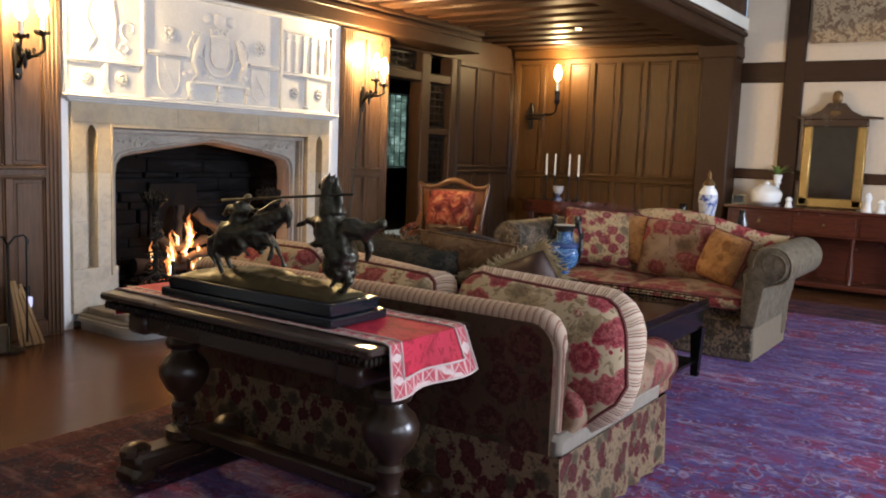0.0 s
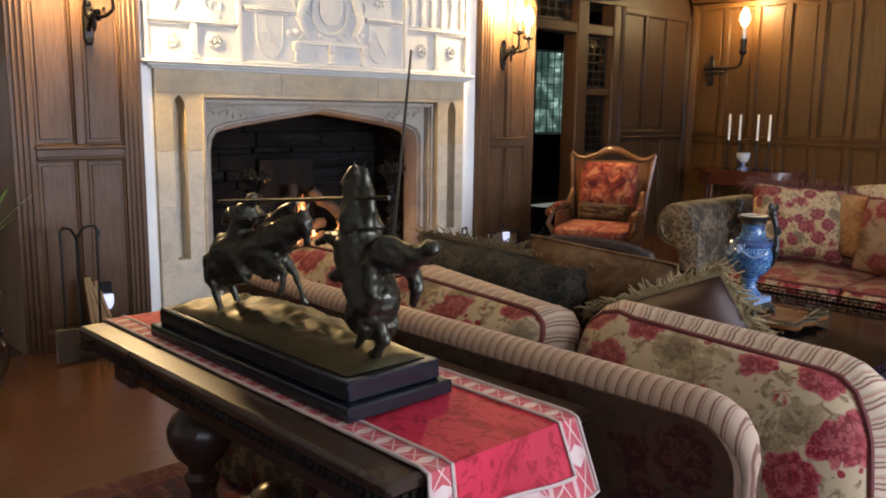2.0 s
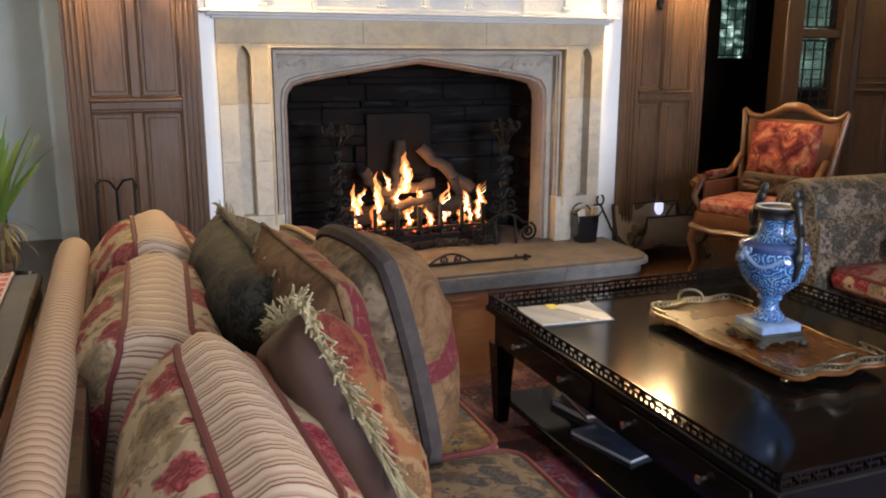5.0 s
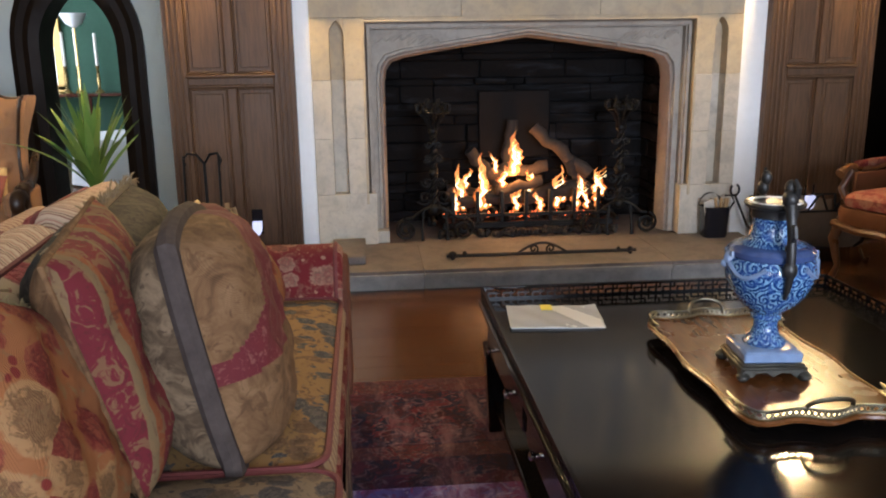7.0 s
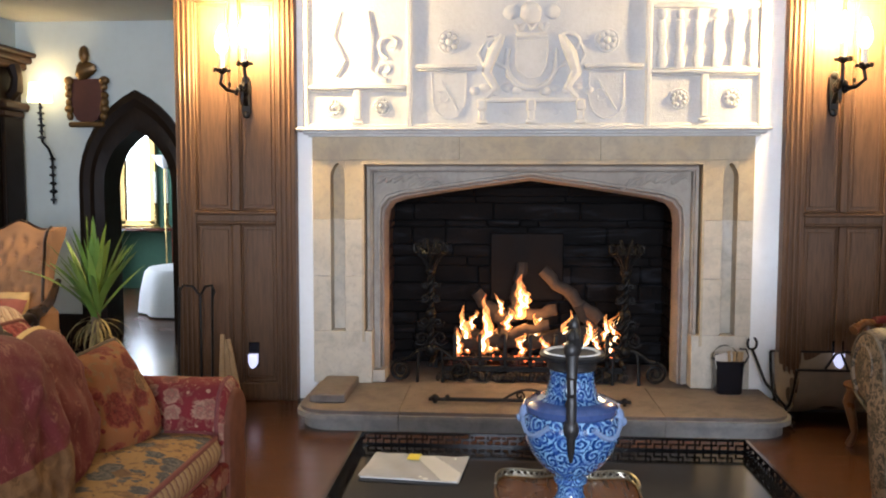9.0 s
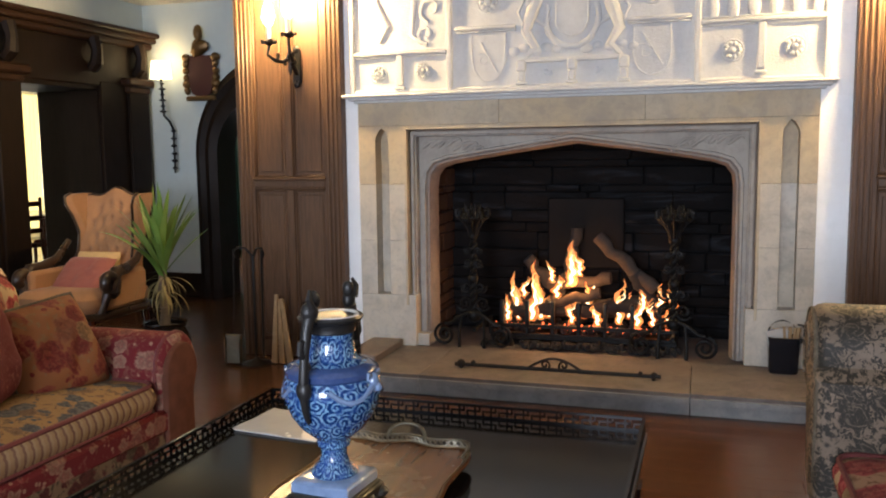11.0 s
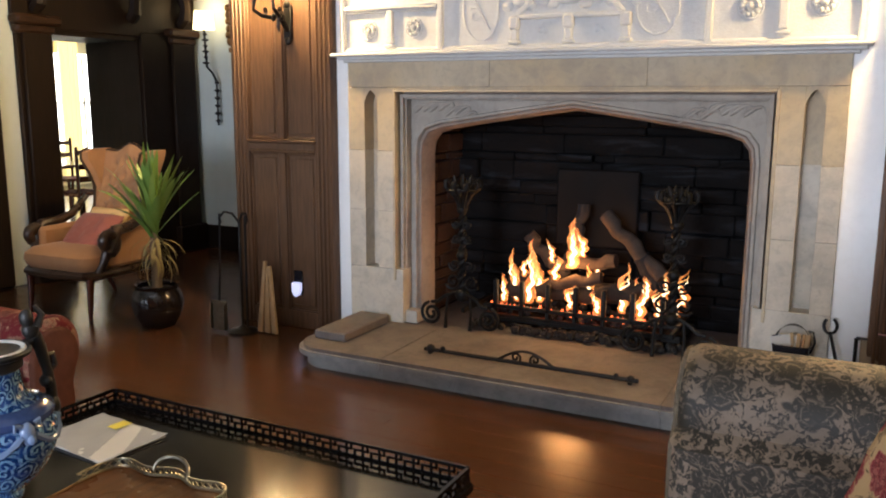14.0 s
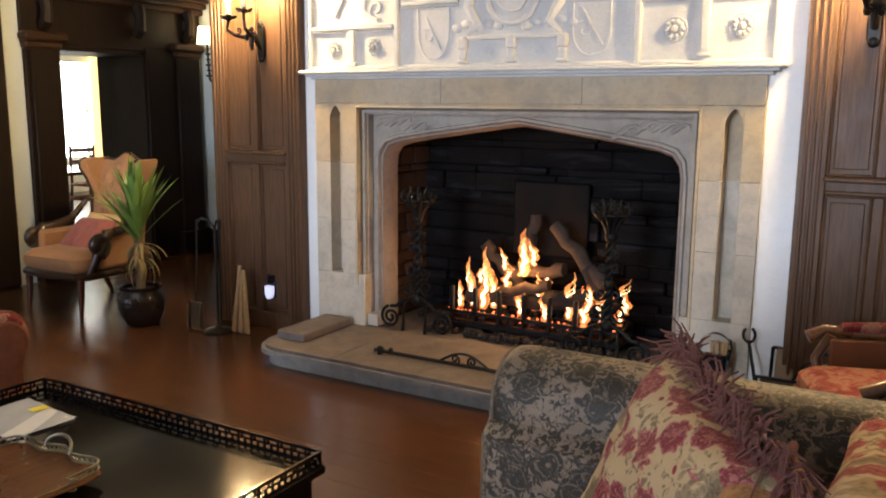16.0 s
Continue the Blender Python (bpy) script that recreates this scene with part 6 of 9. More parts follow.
for s in (-1, 1):
    h = M().tube([(s * 0.110, 0, 0.235), (s * 0.121, 0, 0.262), (s * 0.128, 0, 0.300), (s * 0.127, 0, 0.350), (s * 0.121, 0, 0.400), (s * 0.110, 0, 0.448), (s * 0.098, 0, 0.480)], [0.004, 0.008, 0.011, 0.012, 0.011, 0.013, 0.015], 12)
    h.blob((s * 0.092, 0, 0.492), (0.021, 0.018, 0.022), 12, 8, 0.5).blob((s * 0.082, 0.004, 0.520), (0.014, 0.015, 0.020), 10, 7, 0.4).tube([(s * 0.098, 0.012, 0.50), (s * 0.112, 0.010, 0.525), (s * 0.100, 0.006, 0.545)], [0.010, 0.008, 0.004], 7)
    h.tube([(s * 0.100, 0, 0.478), (s * 0.085, 0, 0.468), (s * 0.072, 0, 0.466)], [0.012, 0.010, 0.010], 8).tube([(s * 0.122, 0, 0.39), (s * 0.140, 0, 0.405), (s * 0.136, 0, 0.430), (s * 0.118, 0, 0.430)], [0.008, 0.008, 0.007, 0.006], 7)
    h.blob((s * 0.127, 0, 0.318), (0.016, 0.019, 0.026), 10, 7, 0.5).blob((s * 0.118, 0, 0.372), (0.013, 0.017, 0.016), 10, 7, 0.5)
    part("handle", h.move(tr), HANDLEBRONZE, vase, "dark bronze figured handle")
    mk = M().blob((0, s * 0.112, 0.318), (0.016, 0.014, 0.024), 12, 8, 0.5).blob((0, s * 0.124, 0.306), (0.009, 0.009, 0.011), 8, 6, 0.3)
    for e in (-1, 1):
        mk.tube([(e * 0.014, s * 0.112, 0.334), (e * 0.026, s * 0.112, 0.340), (e * 0.028, s * 0.112, 0.326)], [0.006, 0.005, 0.003], 6)
        mk.tube([(0.1165 * math.sin(e * q), s * 0.1165 * math.cos(q), 0.312 - 0.030 * math.sin(math.pi * (q - 0.12) / 1.0)) for q in np.linspace(0.12, 1.12, 10)], [0.006 + 0.002 * (i % 2) for i in range(10)], 6)
    part("mask", mk.move(tr), GLAZE, vase, "pale blue moulded mask with garlands")

# ---- console table behind the sofa ----
KX0, KX1, KY0, KY1, KZ = -3.26, -1.73, 2.11, 2.74, 0.83
kt = thing("console_table", (-2.5, 2.43, 0), "dark carved oak refectory table with bulbous turned supports", "table")
part("tabletop", M().box(KX0, KX1, KY0, KY1, KZ - 0.035, KZ, 0.010), TABLEWOOD, kt)
part("frieze", M().box(KX0 + 0.02, KX1 - 0.02, KY0 + 0.02, KY1 - 0.02, KZ - 0.075, KZ - 0.036, 0.012).box(KX0 + 0.10, KX1 - 0.10, KY0 + 0.08, KY1 - 0.08, KZ - 0.16, KZ - 0.07, 0.010), TABLEWOOD, kt)
gd = M()
for i in range(60):
    x = KX0 + 0.03 + (KX1 - KX0 - 0.06) * i / 59
    gd.blob((x, KY0 + 0.018, KZ - 0.055), (0.010, 0.010, 0.017), 6, 5)
for i in range(25):
    y = KY0 + 0.03 + (KY1 - KY0 - 0.06) * i / 24
    gd.blob((KX1 - 0.018, y, KZ - 0.055), (0.010, 0.010, 0.017), 6, 5).blob((KX0 + 0.018, y, KZ - 0.055), (0.010, 0.010, 0.017), 6, 5)
part("gadrooned_edge", gd, DARKOAK, kt)
turn = [(0.05, 0.13), (0.085, 0.14), (0.085, 0.18), (0.05, 0.20), (0.042, 0.24), (0.055, 0.27), (0.06, 0.29), (0.045, 0.31), (0.05, 0.335), (0.085, 0.37), (0.108, 0.42), (0.112, 0.46), (0.095, 0.50), (0.062, 0.53), (0.055, 0.55), (0.075, 0.56), (0.085, 0.585), (0.075, 0.61), (0.055, 0.62), (0.062, 0.64), (0.09, 0.66), (0.09, KZ - 0.14)]
for x in (-3.09, -1.88):
    tr = Matrix.Translation((x, 2.43, 0))
    part("pedestal", M().lathe(turn, (x, 2.43, 0), 24), TABLEWOOD, kt, "bulbous turned and carved support")
    ft = M().box(x - 0.07, x + 0.07, 2.13, 2.73, 0.05, 0.135, 0.02)
    for y in (2.17, 2.69):
        ft.box(x - 0.075, x + 0.075, y - 0.06, y + 0.06, 0.0, 0.07, 0.02)
        ft.blob((x, y, 0.135), (0.06, 0.075, 0.045), 10, 6)
    part("foot", ft, TABLEWOOD, kt)
    part("bearer", M().box(x - 0.06, x + 0.06, 2.17, 2.69, KZ - 0.17, KZ - 0.08, 0.015), TABLEWOOD, kt)
part("stretcher", M().box(-3.05, -1.92, 2.39, 2.47, 0.15, 0.22, 0.012), TABLEWOOD, kt)

# red runner hanging over both ends
rn = thing("table_runner", (-2.5, 2.45, KZ), "crimson damask table runner with a pale patterned border", "table runner")


def runner_pt(s, v, lift=0.0):
    """s: metres along it from the fireplace end of the table; v: across."""
    ln = KX1 - KX0
    if s < 0:
        d = -s
        return (KX0 - 0.010 - 0.01 * math.sin(9 * v) * d - lift, v, KZ + 0.004 - max(0, d - 0.01))
    if s > ln:
        d = s - ln
        u = (v - 2.20) / 0.456
        return (KX1 + 0.010 + (0.06 + 0.30 * u * u + 0.10 * math.sin(9 * u + 0.6)) * d + lift, v + 0.12 * d * (v - 2.45), KZ + 0.004 - max(0, d - 0.01) * (1 - 0.16 * u * u))
    return (KX0 + s, v, KZ + 0.004 + lift)


RV0, RV1, RS0, RS1 = 2.20, 2.656, -0.13, KX1 - KX0 + 0.20
part("cloth", M().grid(lambda a, b: runner_pt(RS0 + (RS1 - RS0) * a, RV0 + (RV1 - RV0) * b), 90, 14), REDCLOTH, rn)
for v0, v1, s0, s1 in ((RV0, RV0 + 0.0652, RS0, RS1), (RV1 - 0.0652, RV1, RS0, RS1), (RV0, RV1, RS1 - 0.0652, RS1), (RV0, RV1, RS0, RS0 + 0.0652)):
    part("border", M().grid(lambda a, b: runner_pt(s0 + (s1 - s0) * a, v0 + (v1 - v0) * b, 0.0025), 90 if s1 - s0 > 1 else 8, 4 if s1 - s0 > 1 else 14), BORDER, rn, "woven pale pink border")
for e in (0.0, 0.062):
    loop = [(RS0 + e + (RS1 - RS0 - 2 * e) * i / 80, RV0 + e) for i in range(80)] + [(RS1 - e, RV0 + e + (RV1 - RV0 - 2 * e) * i / 14) for i in range(14)]
    loop += [(RS1 - e - (RS1 - RS0 - 2 * e) * i / 80, RV1 - e) for i in range(80)] + [(RS0 + e, RV1 - e - (RV1 - RV0 - 2 * e) * i / 14) for i in range(14)]
    part("braid", M().tube([runner_pt(s, v, 0.004) for s, v in loop], 0.0045, 5, True), TRIMWHITE, rn)

# bronze group on a marble base
plinth = thing("bronze_plinth", (-2.48, 2.41, KZ), "stepped black marble plinth under the bronze", "plinth")
bz = KZ + 0.009
part("lower_step", M().box(-2.985, -2.005, 2.225, 2.545, bz, bz + 0.035, 0.004), BLACKSTONE, plinth)
part("upper_step", M().box(-2.960, -2.030, 2.245, 2.525, bz + 0.036, bz + 0.085, 0.004), BLACKSTONE, plinth)
bz += 0.087
br = M()
br.grid(lambda a, b: (-2.93 + 0.87 * a, 2.265 + 0.24 * b, bz + 0.060 * (math.sin(math.pi * min(1, max(0, a))) ** 0.5) * (math.sin(math.pi * b) ** 0.5) + 0.016 * noise.noise((9 * a, 4 * b, 0)) * min(1, 6 * a, 6 - 6 * a, 6 * b, 6 - 6 * b) + 0.010 * noise.noise((30 * a, 11 * b, 3)) * min(1, 6 * a, 6 - 6 * a, 6 * b, 6 - 6 * b)), 60, 20)
solid("bronze_ground", br, BRONZE_BASE, "rocky gilt-brown bronze ground on the plinth", "sculpture base")


def statue_horse(m, at, face, rear, s=1.0, rider=True):
    """A plain horse shape with a plain rider, in local x (ahead) and z."""
    tr = Matrix.Translation(at) @ pose(0, 0, 0, 0, 0, face) @ Matrix.Scale(s, 4)
    lean = Matrix.Translation((0, 0, 0.20)) @ pose(0, 0, 0, 0, -rear, 0)
    h = M()
    h.tube([(-0.15, 0, 0.0), (-0.11, 0, 0.012), (-0.05, 0, 0.0), (0.03, 0, -0.005), (0.09, 0, 0.01), (0.14, 0, 0.03)], [0.0378, 0.0748, 0.0722, 0.0722, 0.0748, 0.0421], 12)
    arch = M()
    arch.tube([(0.09, 0, 0.03), (0.14, 0, 0.09), (0.165, 0, 0.15), (0.17, 0, 0.175)], [0.0662, 0.0550, 0.0396, 0.0310], 10)
    arch.tube([(0.155, 0, 0.185), (0.195, 0, 0.155), (0.235, 0, 0.115)], [0.0284, 0.0267, 0.0155], 10)
    for sy in (-1, 1):
        arch.tube([(0.160, sy * 0.014, 0.195), (0.155, sy * 0.018, 0.225)], [0.0112, 0.0034], 6)
    h.tube([(-0.15, 0, 0.02), (-0.20, 0, 0.0), (-0.215, 0, -0.07), (-0.20, 0, -0.13)], [0.0155, 0.0224, 0.0198, 0.0052], 8)
    arch.tube([(0.13, 0, 0.21), (0.09, 0, 0.14), (0.05, 0, 0.06)], [0.0129, 0.0224, 0.0129], 8)
    for sy, x0, k1, k2 in ((-1, 0.10, (0.17, -0.08), (0.13, -0.15)), (1, 0.10, (0.15, -0.10), (0.17, -0.19))):
        h.tube([(x0, sy * 0.032, -0.02), (k1[0], sy * 0.035, k1[1]), (k2[0], sy * 0.035, k2[1])], [0.0327, 0.0172, 0.0120], 8)
    h.tube([(0.0, 0.05, -0.03), (0.02, 0.062, -0.07), (0.04, 0.06, -0.11)], [0.0224, 0.0172, 0.0112], 8)
    h.tube([(0.0, -0.05, -0.03), (0.02, -0.062, -0.07), (0.04, -0.06, -0.11)], [0.0224, 0.0172, 0.0112], 8)
    if rider:
        h.tube([(-0.03, 0, 0.05), (-0.015, 0, 0.09), (0.02, 0, 0.135), (0.035, 0, 0.150)], [0.0499, 0.0396, 0.0464, 0.0198], 10)
        h.blob((0.055, 0, 0.168), (0.026, 0.022, 0.028), 10, 7)
        h.tube([(-0.02, 0, 0.12), (-0.07, 0.01, 0.135), (-0.12, 0.02, 0.105)], [0.03, 0.026, 0.012], 8)
        for sy in (-1, 1):
            h.tube([(0.0, sy * 0.045, 0.155), (0.03, sy * 0.06, 0.105), (0.08, sy * 0.045, 0.10)], [0.0172, 0.0155, 0.0120], 8)
    h.blob((-0.09, 0, -0.035), (0.085, 0.066, 0.070), 14, 9, 0.5).blob((0.07, 0, -0.02), (0.07, 0.062, 0.066), 14, 9, 0.5)
    h.move(lean)
    arch.move(lean @ Matrix.Translation((0.09, 0, 0.03)) @ pose(0, 0, 0, 0, 44, 0) @ Matrix.Translation((-0.09, 0, -0.03)) if rider else Matrix.Translation(lean @ Vector((0.10, 0, 0.03)) - Vector((0.10, 0, 0.03))) @ Matrix.Translation((0.09, 0, 0.03)) @ pose(0, 0, 0, 0, -16, 0) @ Matrix.Translation((-0.09, 0, -0.03)))
    h.add(arch.v, arch.f)
    for sy in (-1, 1):
        hip = lean @ Vector((-0.12, sy * 0.035, -0.02))
        h.tube([hip, (hip.x - 0.03, sy * 0.04, 0.5 * hip.z + 0.02), (hip.x + 0.015, sy * 0.04, 0.0)], [0.0396, 0.0198, 0.0146], 8)
    h.move(tr)
    m.add(h.v, h.f)
    return tr @ lean


st = M()
a = statue_horse(st, (-2.60, 2.345, bz + 0.035), 14, 12, 0.84)
b = statue_horse(st, (-2.13, 2.375, bz + 0.045), 168, 58, 0.86, False)
e = b @ Vector((0.06, 0.055, 0.10))
# the second rider falling back, cloth hanging below
tail = Matrix.Translation((-2.13, 2.375, bz + 0.045))
fall = M().tube([(0.02, 0.0, 0.20), (0.08, 0.0, 0.225), (0.14, 0.005, 0.215), (0.19, 0.01, 0.24)], [0.040, 0.048, 0.040, 0.022], 10)
fall.blob((0.205, 0.01, 0.250), (0.030, 0.018, 0.020), 10, 7, 0.5).tube([(0.12, 0.03, 0.21), (0.135, 0.04, 0.14), (0.12, 0.04, 0.10)], [0.024, 0.020, 0.010], 8)
fall.tube([(0.05, -0.03, 0.20), (0.09, -0.05, 0.13), (0.07, -0.05, 0.07)], [0.026, 0.018, 0.012], 8).tube([(0.0, 0.03, 0.16), (0.03, 0.045, 0.08), (0.01, 0.04, 0.0)], [0.040, 0.030, 0.022], 8)
fall.move(tail)
st.add(fall.v, fall.f)
# cast surface: the limbs are run together, then hammered by a fine cloud
cast = new("bronze_cast", meshed("bronze_cast", st, BRONZE, 180))
md = cast.modifiers.new("fuse", "REMESH")
md.mode, md.voxel_size = "VOXEL", 0.0055
md = cast.modifiers.new("ease", "SMOOTH")
md.iterations = 2
for sc, amp in ((0.045, 0.018), (0.014, 0.006)):
    tx = bpy.data.textures.new("cast_relief", "CLOUDS")
    tx.noise_scale = sc
    md = cast.modifiers.new("relief", "DISPLACE")
    md.texture, md.strength, md.mid_level, md.texture_coords = tx, amp, 0.60, "GLOBAL"
bpy.context.view_layer.update()
me = bpy.data.meshes.new_from_object(cast.evaluated_get(bpy.context.evaluated_depsgraph_get()))
bpy.data.objects.remove(cast)
st = M()
st.add([tuple(v.co) for v in me.vertices], [tuple(p.vertices) for p in me.polygons])
st.tube([(-2.70, 2.31, 1.262), (-2.04, 2.37, 1.325)], 0.0055, 6)
st.tube([(-2.18, 2.47, bz + 0.04), (-2.165, 2.50, 1.30), (-2.15, 2.53, 1.66)], [0.005, 0.004, 0.003], 6)
solid("bronze_statue", st, BRONZE, "dark bronze statue of two jousting horses on a plinth", "statue")

# ---- carved plaster overmantel ----
om = thing("overmantel_relief", (FX, CY, 1.82), "white carved plaster overmantel with shields, rosettes and scrolls", "plaster relief")
RX = FX - 0.002
part("ground", M().box(RX - 0.03, RX + 0.006, 3.60, 6.57, 1.80, 2.74), RELIEF, om)
for y in (3.605, 4.29, 5.835, 6.545):
    part("frame_strip", M().box(RX, RX + 0.035, y - 0.018, y + 0.018, 1.82, 2.74, 0.008), RELIEF, om)
for y0, y1, z in ((3.62, 4.27, 2.085), (5.85, 6.54, 2.175), (4.33, 4.73, 2.215), (5.42, 5.80, 2.215)):
    part("moulding", M().box(RX, RX + 0.040, y0, y1, z - 0.012, z + 0.014, 0.008).box(RX, RX + 0.026, y0, y1, z - 0.026, z - 0.012, 0.006), RELIEF, om)
part("moulding", M().box(RX, RX + 0.03, 3.6, 6.56, 1.818, 1.848, 0.01), RELIEF, om)
part("moulding", M().box(RX, RX + 0.05, 3.56, 6.60, 2.70, 2.745, 0.012), RELIEF, om)
for y, z0, z1 in ((3.945, 1.845, 2.075), (6.19, 1.86, 2.16)):
    part("small_pilaster", M().box(RX, RX + 0.034, y - 0.022, y + 0.022, z0 + 0.03, z1, 0.006).box(RX, RX + 0.040, y - 0.034, y + 0.034, z0, z0 + 0.022, 0.006), RELIEF, om)


def carve(name, m, label=""):
    """A carved piece, cut low in the plaster and worn uneven."""
    pts = []
    for p in m.v:
        p = Vector(p)
        n = noise.noise_vector(p * 24) * 0.006 + noise.noise_vector(p * 60) * 0.003
        pts.append((RX + (p.x - RX) * 0.66 + 0.6 * n.x, p.y + n.y, p.z + n.z))
    m.v = pts
    return part(name, m, RELIEF, om, label)


def rosette(y, z, r, petals=10):
    """A flower boss: ring, raised heart and petals."""
    ring = M().tube([(RX + 0.006, y + r * 1.05 * math.cos(2 * math.pi * i / 24), z + r * 1.05 * math.sin(2 * math.pi * i / 24)) for i in range(24)], 0.006, 6, True)
    ro = part("rosette", ring, RELIEF, om)
    part("heart", M().blob((RX + 0.012, y, z), (0.024, r * 0.34, r * 0.34), 12, 7), RELIEF, ro)
    for i in range(petals):
        a = 2 * math.pi * i / petals
        part("petal", M().blob((RX + 0.010, y + r * 0.66 * math.cos(a), z + r * 0.66 * math.sin(a)), (0.016, r * 0.26, r * 0.26), 8, 6), RELIEF, ro)
    return ro


for y, z, r in ((3.79, 1.955, 0.055), (4.105, 1.965, 0.055), (6.03, 2.005, 0.060), (6.37, 2.010, 0.060)):
    rosette(y, z, r)


def shield(y, z, w, h, d):
    pts = [(y - w / 2, z + h / 2), (y + w / 2, z + h / 2), (y + w / 2, z - 0.05 * h)] + [(y + w / 2 * math.cos(radians(a)), z - 0.05 * h - 0.45 * h * math.sin(radians(a))) for a in (20, 40, 60, 80, 100, 120, 140, 160)] + [(y - w / 2, z - 0.05 * h)]
    m = M().prism(pts, 0, RX, RX + d)
    m.tube([(RX + d, a, b) for a, b in pts], 0.007, 6, True)
    return m


def scroll(y, z, r, turns, a0, th=0.012, out=0.014):
    return M().tube([(RX + out, p, q) for p, q in spiral((y, z), r, turns, a0)], [th * (0.5 + 0.5 * i / 25) for i in range(26)], 7)


for y in (4.55, 5.57):
    s = shield(y, 2.03, 0.22, 0.30, 0.014)
    carve("shield", s)
    m = scroll(y - 0.04, 2.02, 0.05, 1.2, 1.0, 0.006, 0.016)
    m.tube([(RX + 0.016, y + 0.06, 1.94), (RX + 0.02, y, 2.04), (RX + 0.016, y - 0.05, 2.13)], 0.006, 6)
    carve("charge", m)
    rosette(y, 2.38, 0.07, 8)
carve("shield", shield(5.085, 2.265, 0.20, 0.25, 0.030))
carve("wreath", M().tube([(RX + 0.018, 5.085 + 0.165 * math.cos(a), 2.25 + 0.175 * math.sin(a)) for a in np.linspace(math.pi * 0.85, math.pi * 2.15, 26)], 0.017, 8))
for sgn in (-1, 1):
    c = 5.085 + sgn * 0.25
    cen = scroll(c, 2.36, 0.07, 1.3, 0.3, 0.018)
    cen.tube([(RX + 0.018, c - sgn * 0.06, 2.42), (RX + 0.026, c, 2.30), (RX + 0.024, c + sgn * 0.04, 2.18), (RX + 0.018, c - sgn * 0.02, 2.08), (RX + 0.014, c + sgn * 0.05, 2.01)], [0.020, 0.040, 0.034, 0.026, 0.014], 8)
    cen.tube([(RX + 0.016, c - sgn * 0.02, 2.24), (RX + 0.022, c - sgn * 0.09, 2.20), (RX + 0.016, c - sgn * 0.11, 2.26)], [0.016, 0.012, 0.010], 7)
    cen.tube([(RX + 0.016, c + sgn * 0.05, 2.20), (RX + 0.020, c + sgn * 0.09, 2.30), (RX + 0.016, c + sgn * 0.05, 2.38)], [0.010, 0.012, 0.008], 7)
    for q in range(5):
        cen.blob((RX + 0.010, c - sgn * (0.16 - 0.07 * q), 2.06 + 0.02 * (q % 2)), (0.016, 0.035, 0.026), 8, 6, 0.5)
    carve("supporter", cen, "carved beast holding the shield")
carve("crown", M().tube([(RX + 0.02, 5.085 + dy, 2.44 + 0.05 * abs(math.sin(dy * 42))) for dy in np.linspace(-0.11, 0.11, 22)], 0.014, 7).box(RX, RX + 0.03, 4.985, 5.185, 2.405, 2.43, 0.008))
carve("crown_top", M().blob((RX + 0.02, 5.085, 2.55), (0.03, 0.07, 0.07), 12, 8, 0.3).blob((RX + 0.014, 4.96, 2.56), (0.022, 0.06, 0.05), 10, 7, 0.4).blob((RX + 0.014, 5.21, 2.56), (0.022, 0.06, 0.05), 10, 7, 0.4))
part("bar", M().box(RX, RX + 0.030, 4.77, 5.40, 1.985, 2.010, 0.006), RELIEF, om)
for y in (4.765, 5.085, 5.405):
    part("console", M().box(RX, RX + 0.040, y - 0.030, y + 0.030, 1.93, 2.005, 0.010).box(RX, RX + 0.030, y - 0.022, y + 0.022, 1.868, 1.935, 0.008).box(RX, RX + 0.036, y - 0.034, y + 0.034, 1.850, 1.870, 0.006), RELIEF, om)
for y in (4.92, 5.245):
    carve("small_charge", M().blob((RX + 0.006, y, 1.925), (0.012, 0.022, 0.026), 8, 6, 0.5).blob((RX + 0.006, y + 0.03, 1.92), (0.010, 0.016, 0.018), 8, 6, 0.5))
for i in range(6):
    y = 5.915 + 0.115 * i
    carve("baluster", M().tube([(RX + 0.014, y, 2.205), (RX + 0.020, y, 2.26), (RX + 0.014, y, 2.33), (RX + 0.022, y, 2.40), (RX + 0.014, y, 2.50)], [0.030, 0.036, 0.020, 0.034, 0.022], 8).blob((RX + 0.014, y, 2.54), (0.022, 0.030, 0.035), 8, 6, 0.3))
part("moulding", M().box(RX, RX + 0.03, 5.86, 6.53, 2.575, 2.605, 0.008), RELIEF, om)
part("moulding", M().box(RX, RX + 0.024, 5.86, 6.53, 2.192, 2.206, 0.005), RELIEF, om)
carve("scroll", scroll(4.13, 2.20, 0.065, 1.2, 3.6, 0.016))
carve("scroll", scroll(4.17, 2.36, 0.09, 1.0, 4.4, 0.018))
carve("stem", M().tube([(RX + 0.016, 4.10, 2.14), (RX + 0.018, 4.03, 2.2), (RX + 0.018, 4.05, 2.40), (RX + 0.016, 4.02, 2.58)], [0.014, 0.018, 0.018, 0.012], 7))
carve("stem", M().tube([(RX + 0.016, 3.80, 2.16), (RX + 0.018, 3.86, 2.26), (RX + 0.018, 3.78, 2.42), (RX + 0.016, 3.84, 2.58)], [0.012, 0.018, 0.016, 0.010], 7))

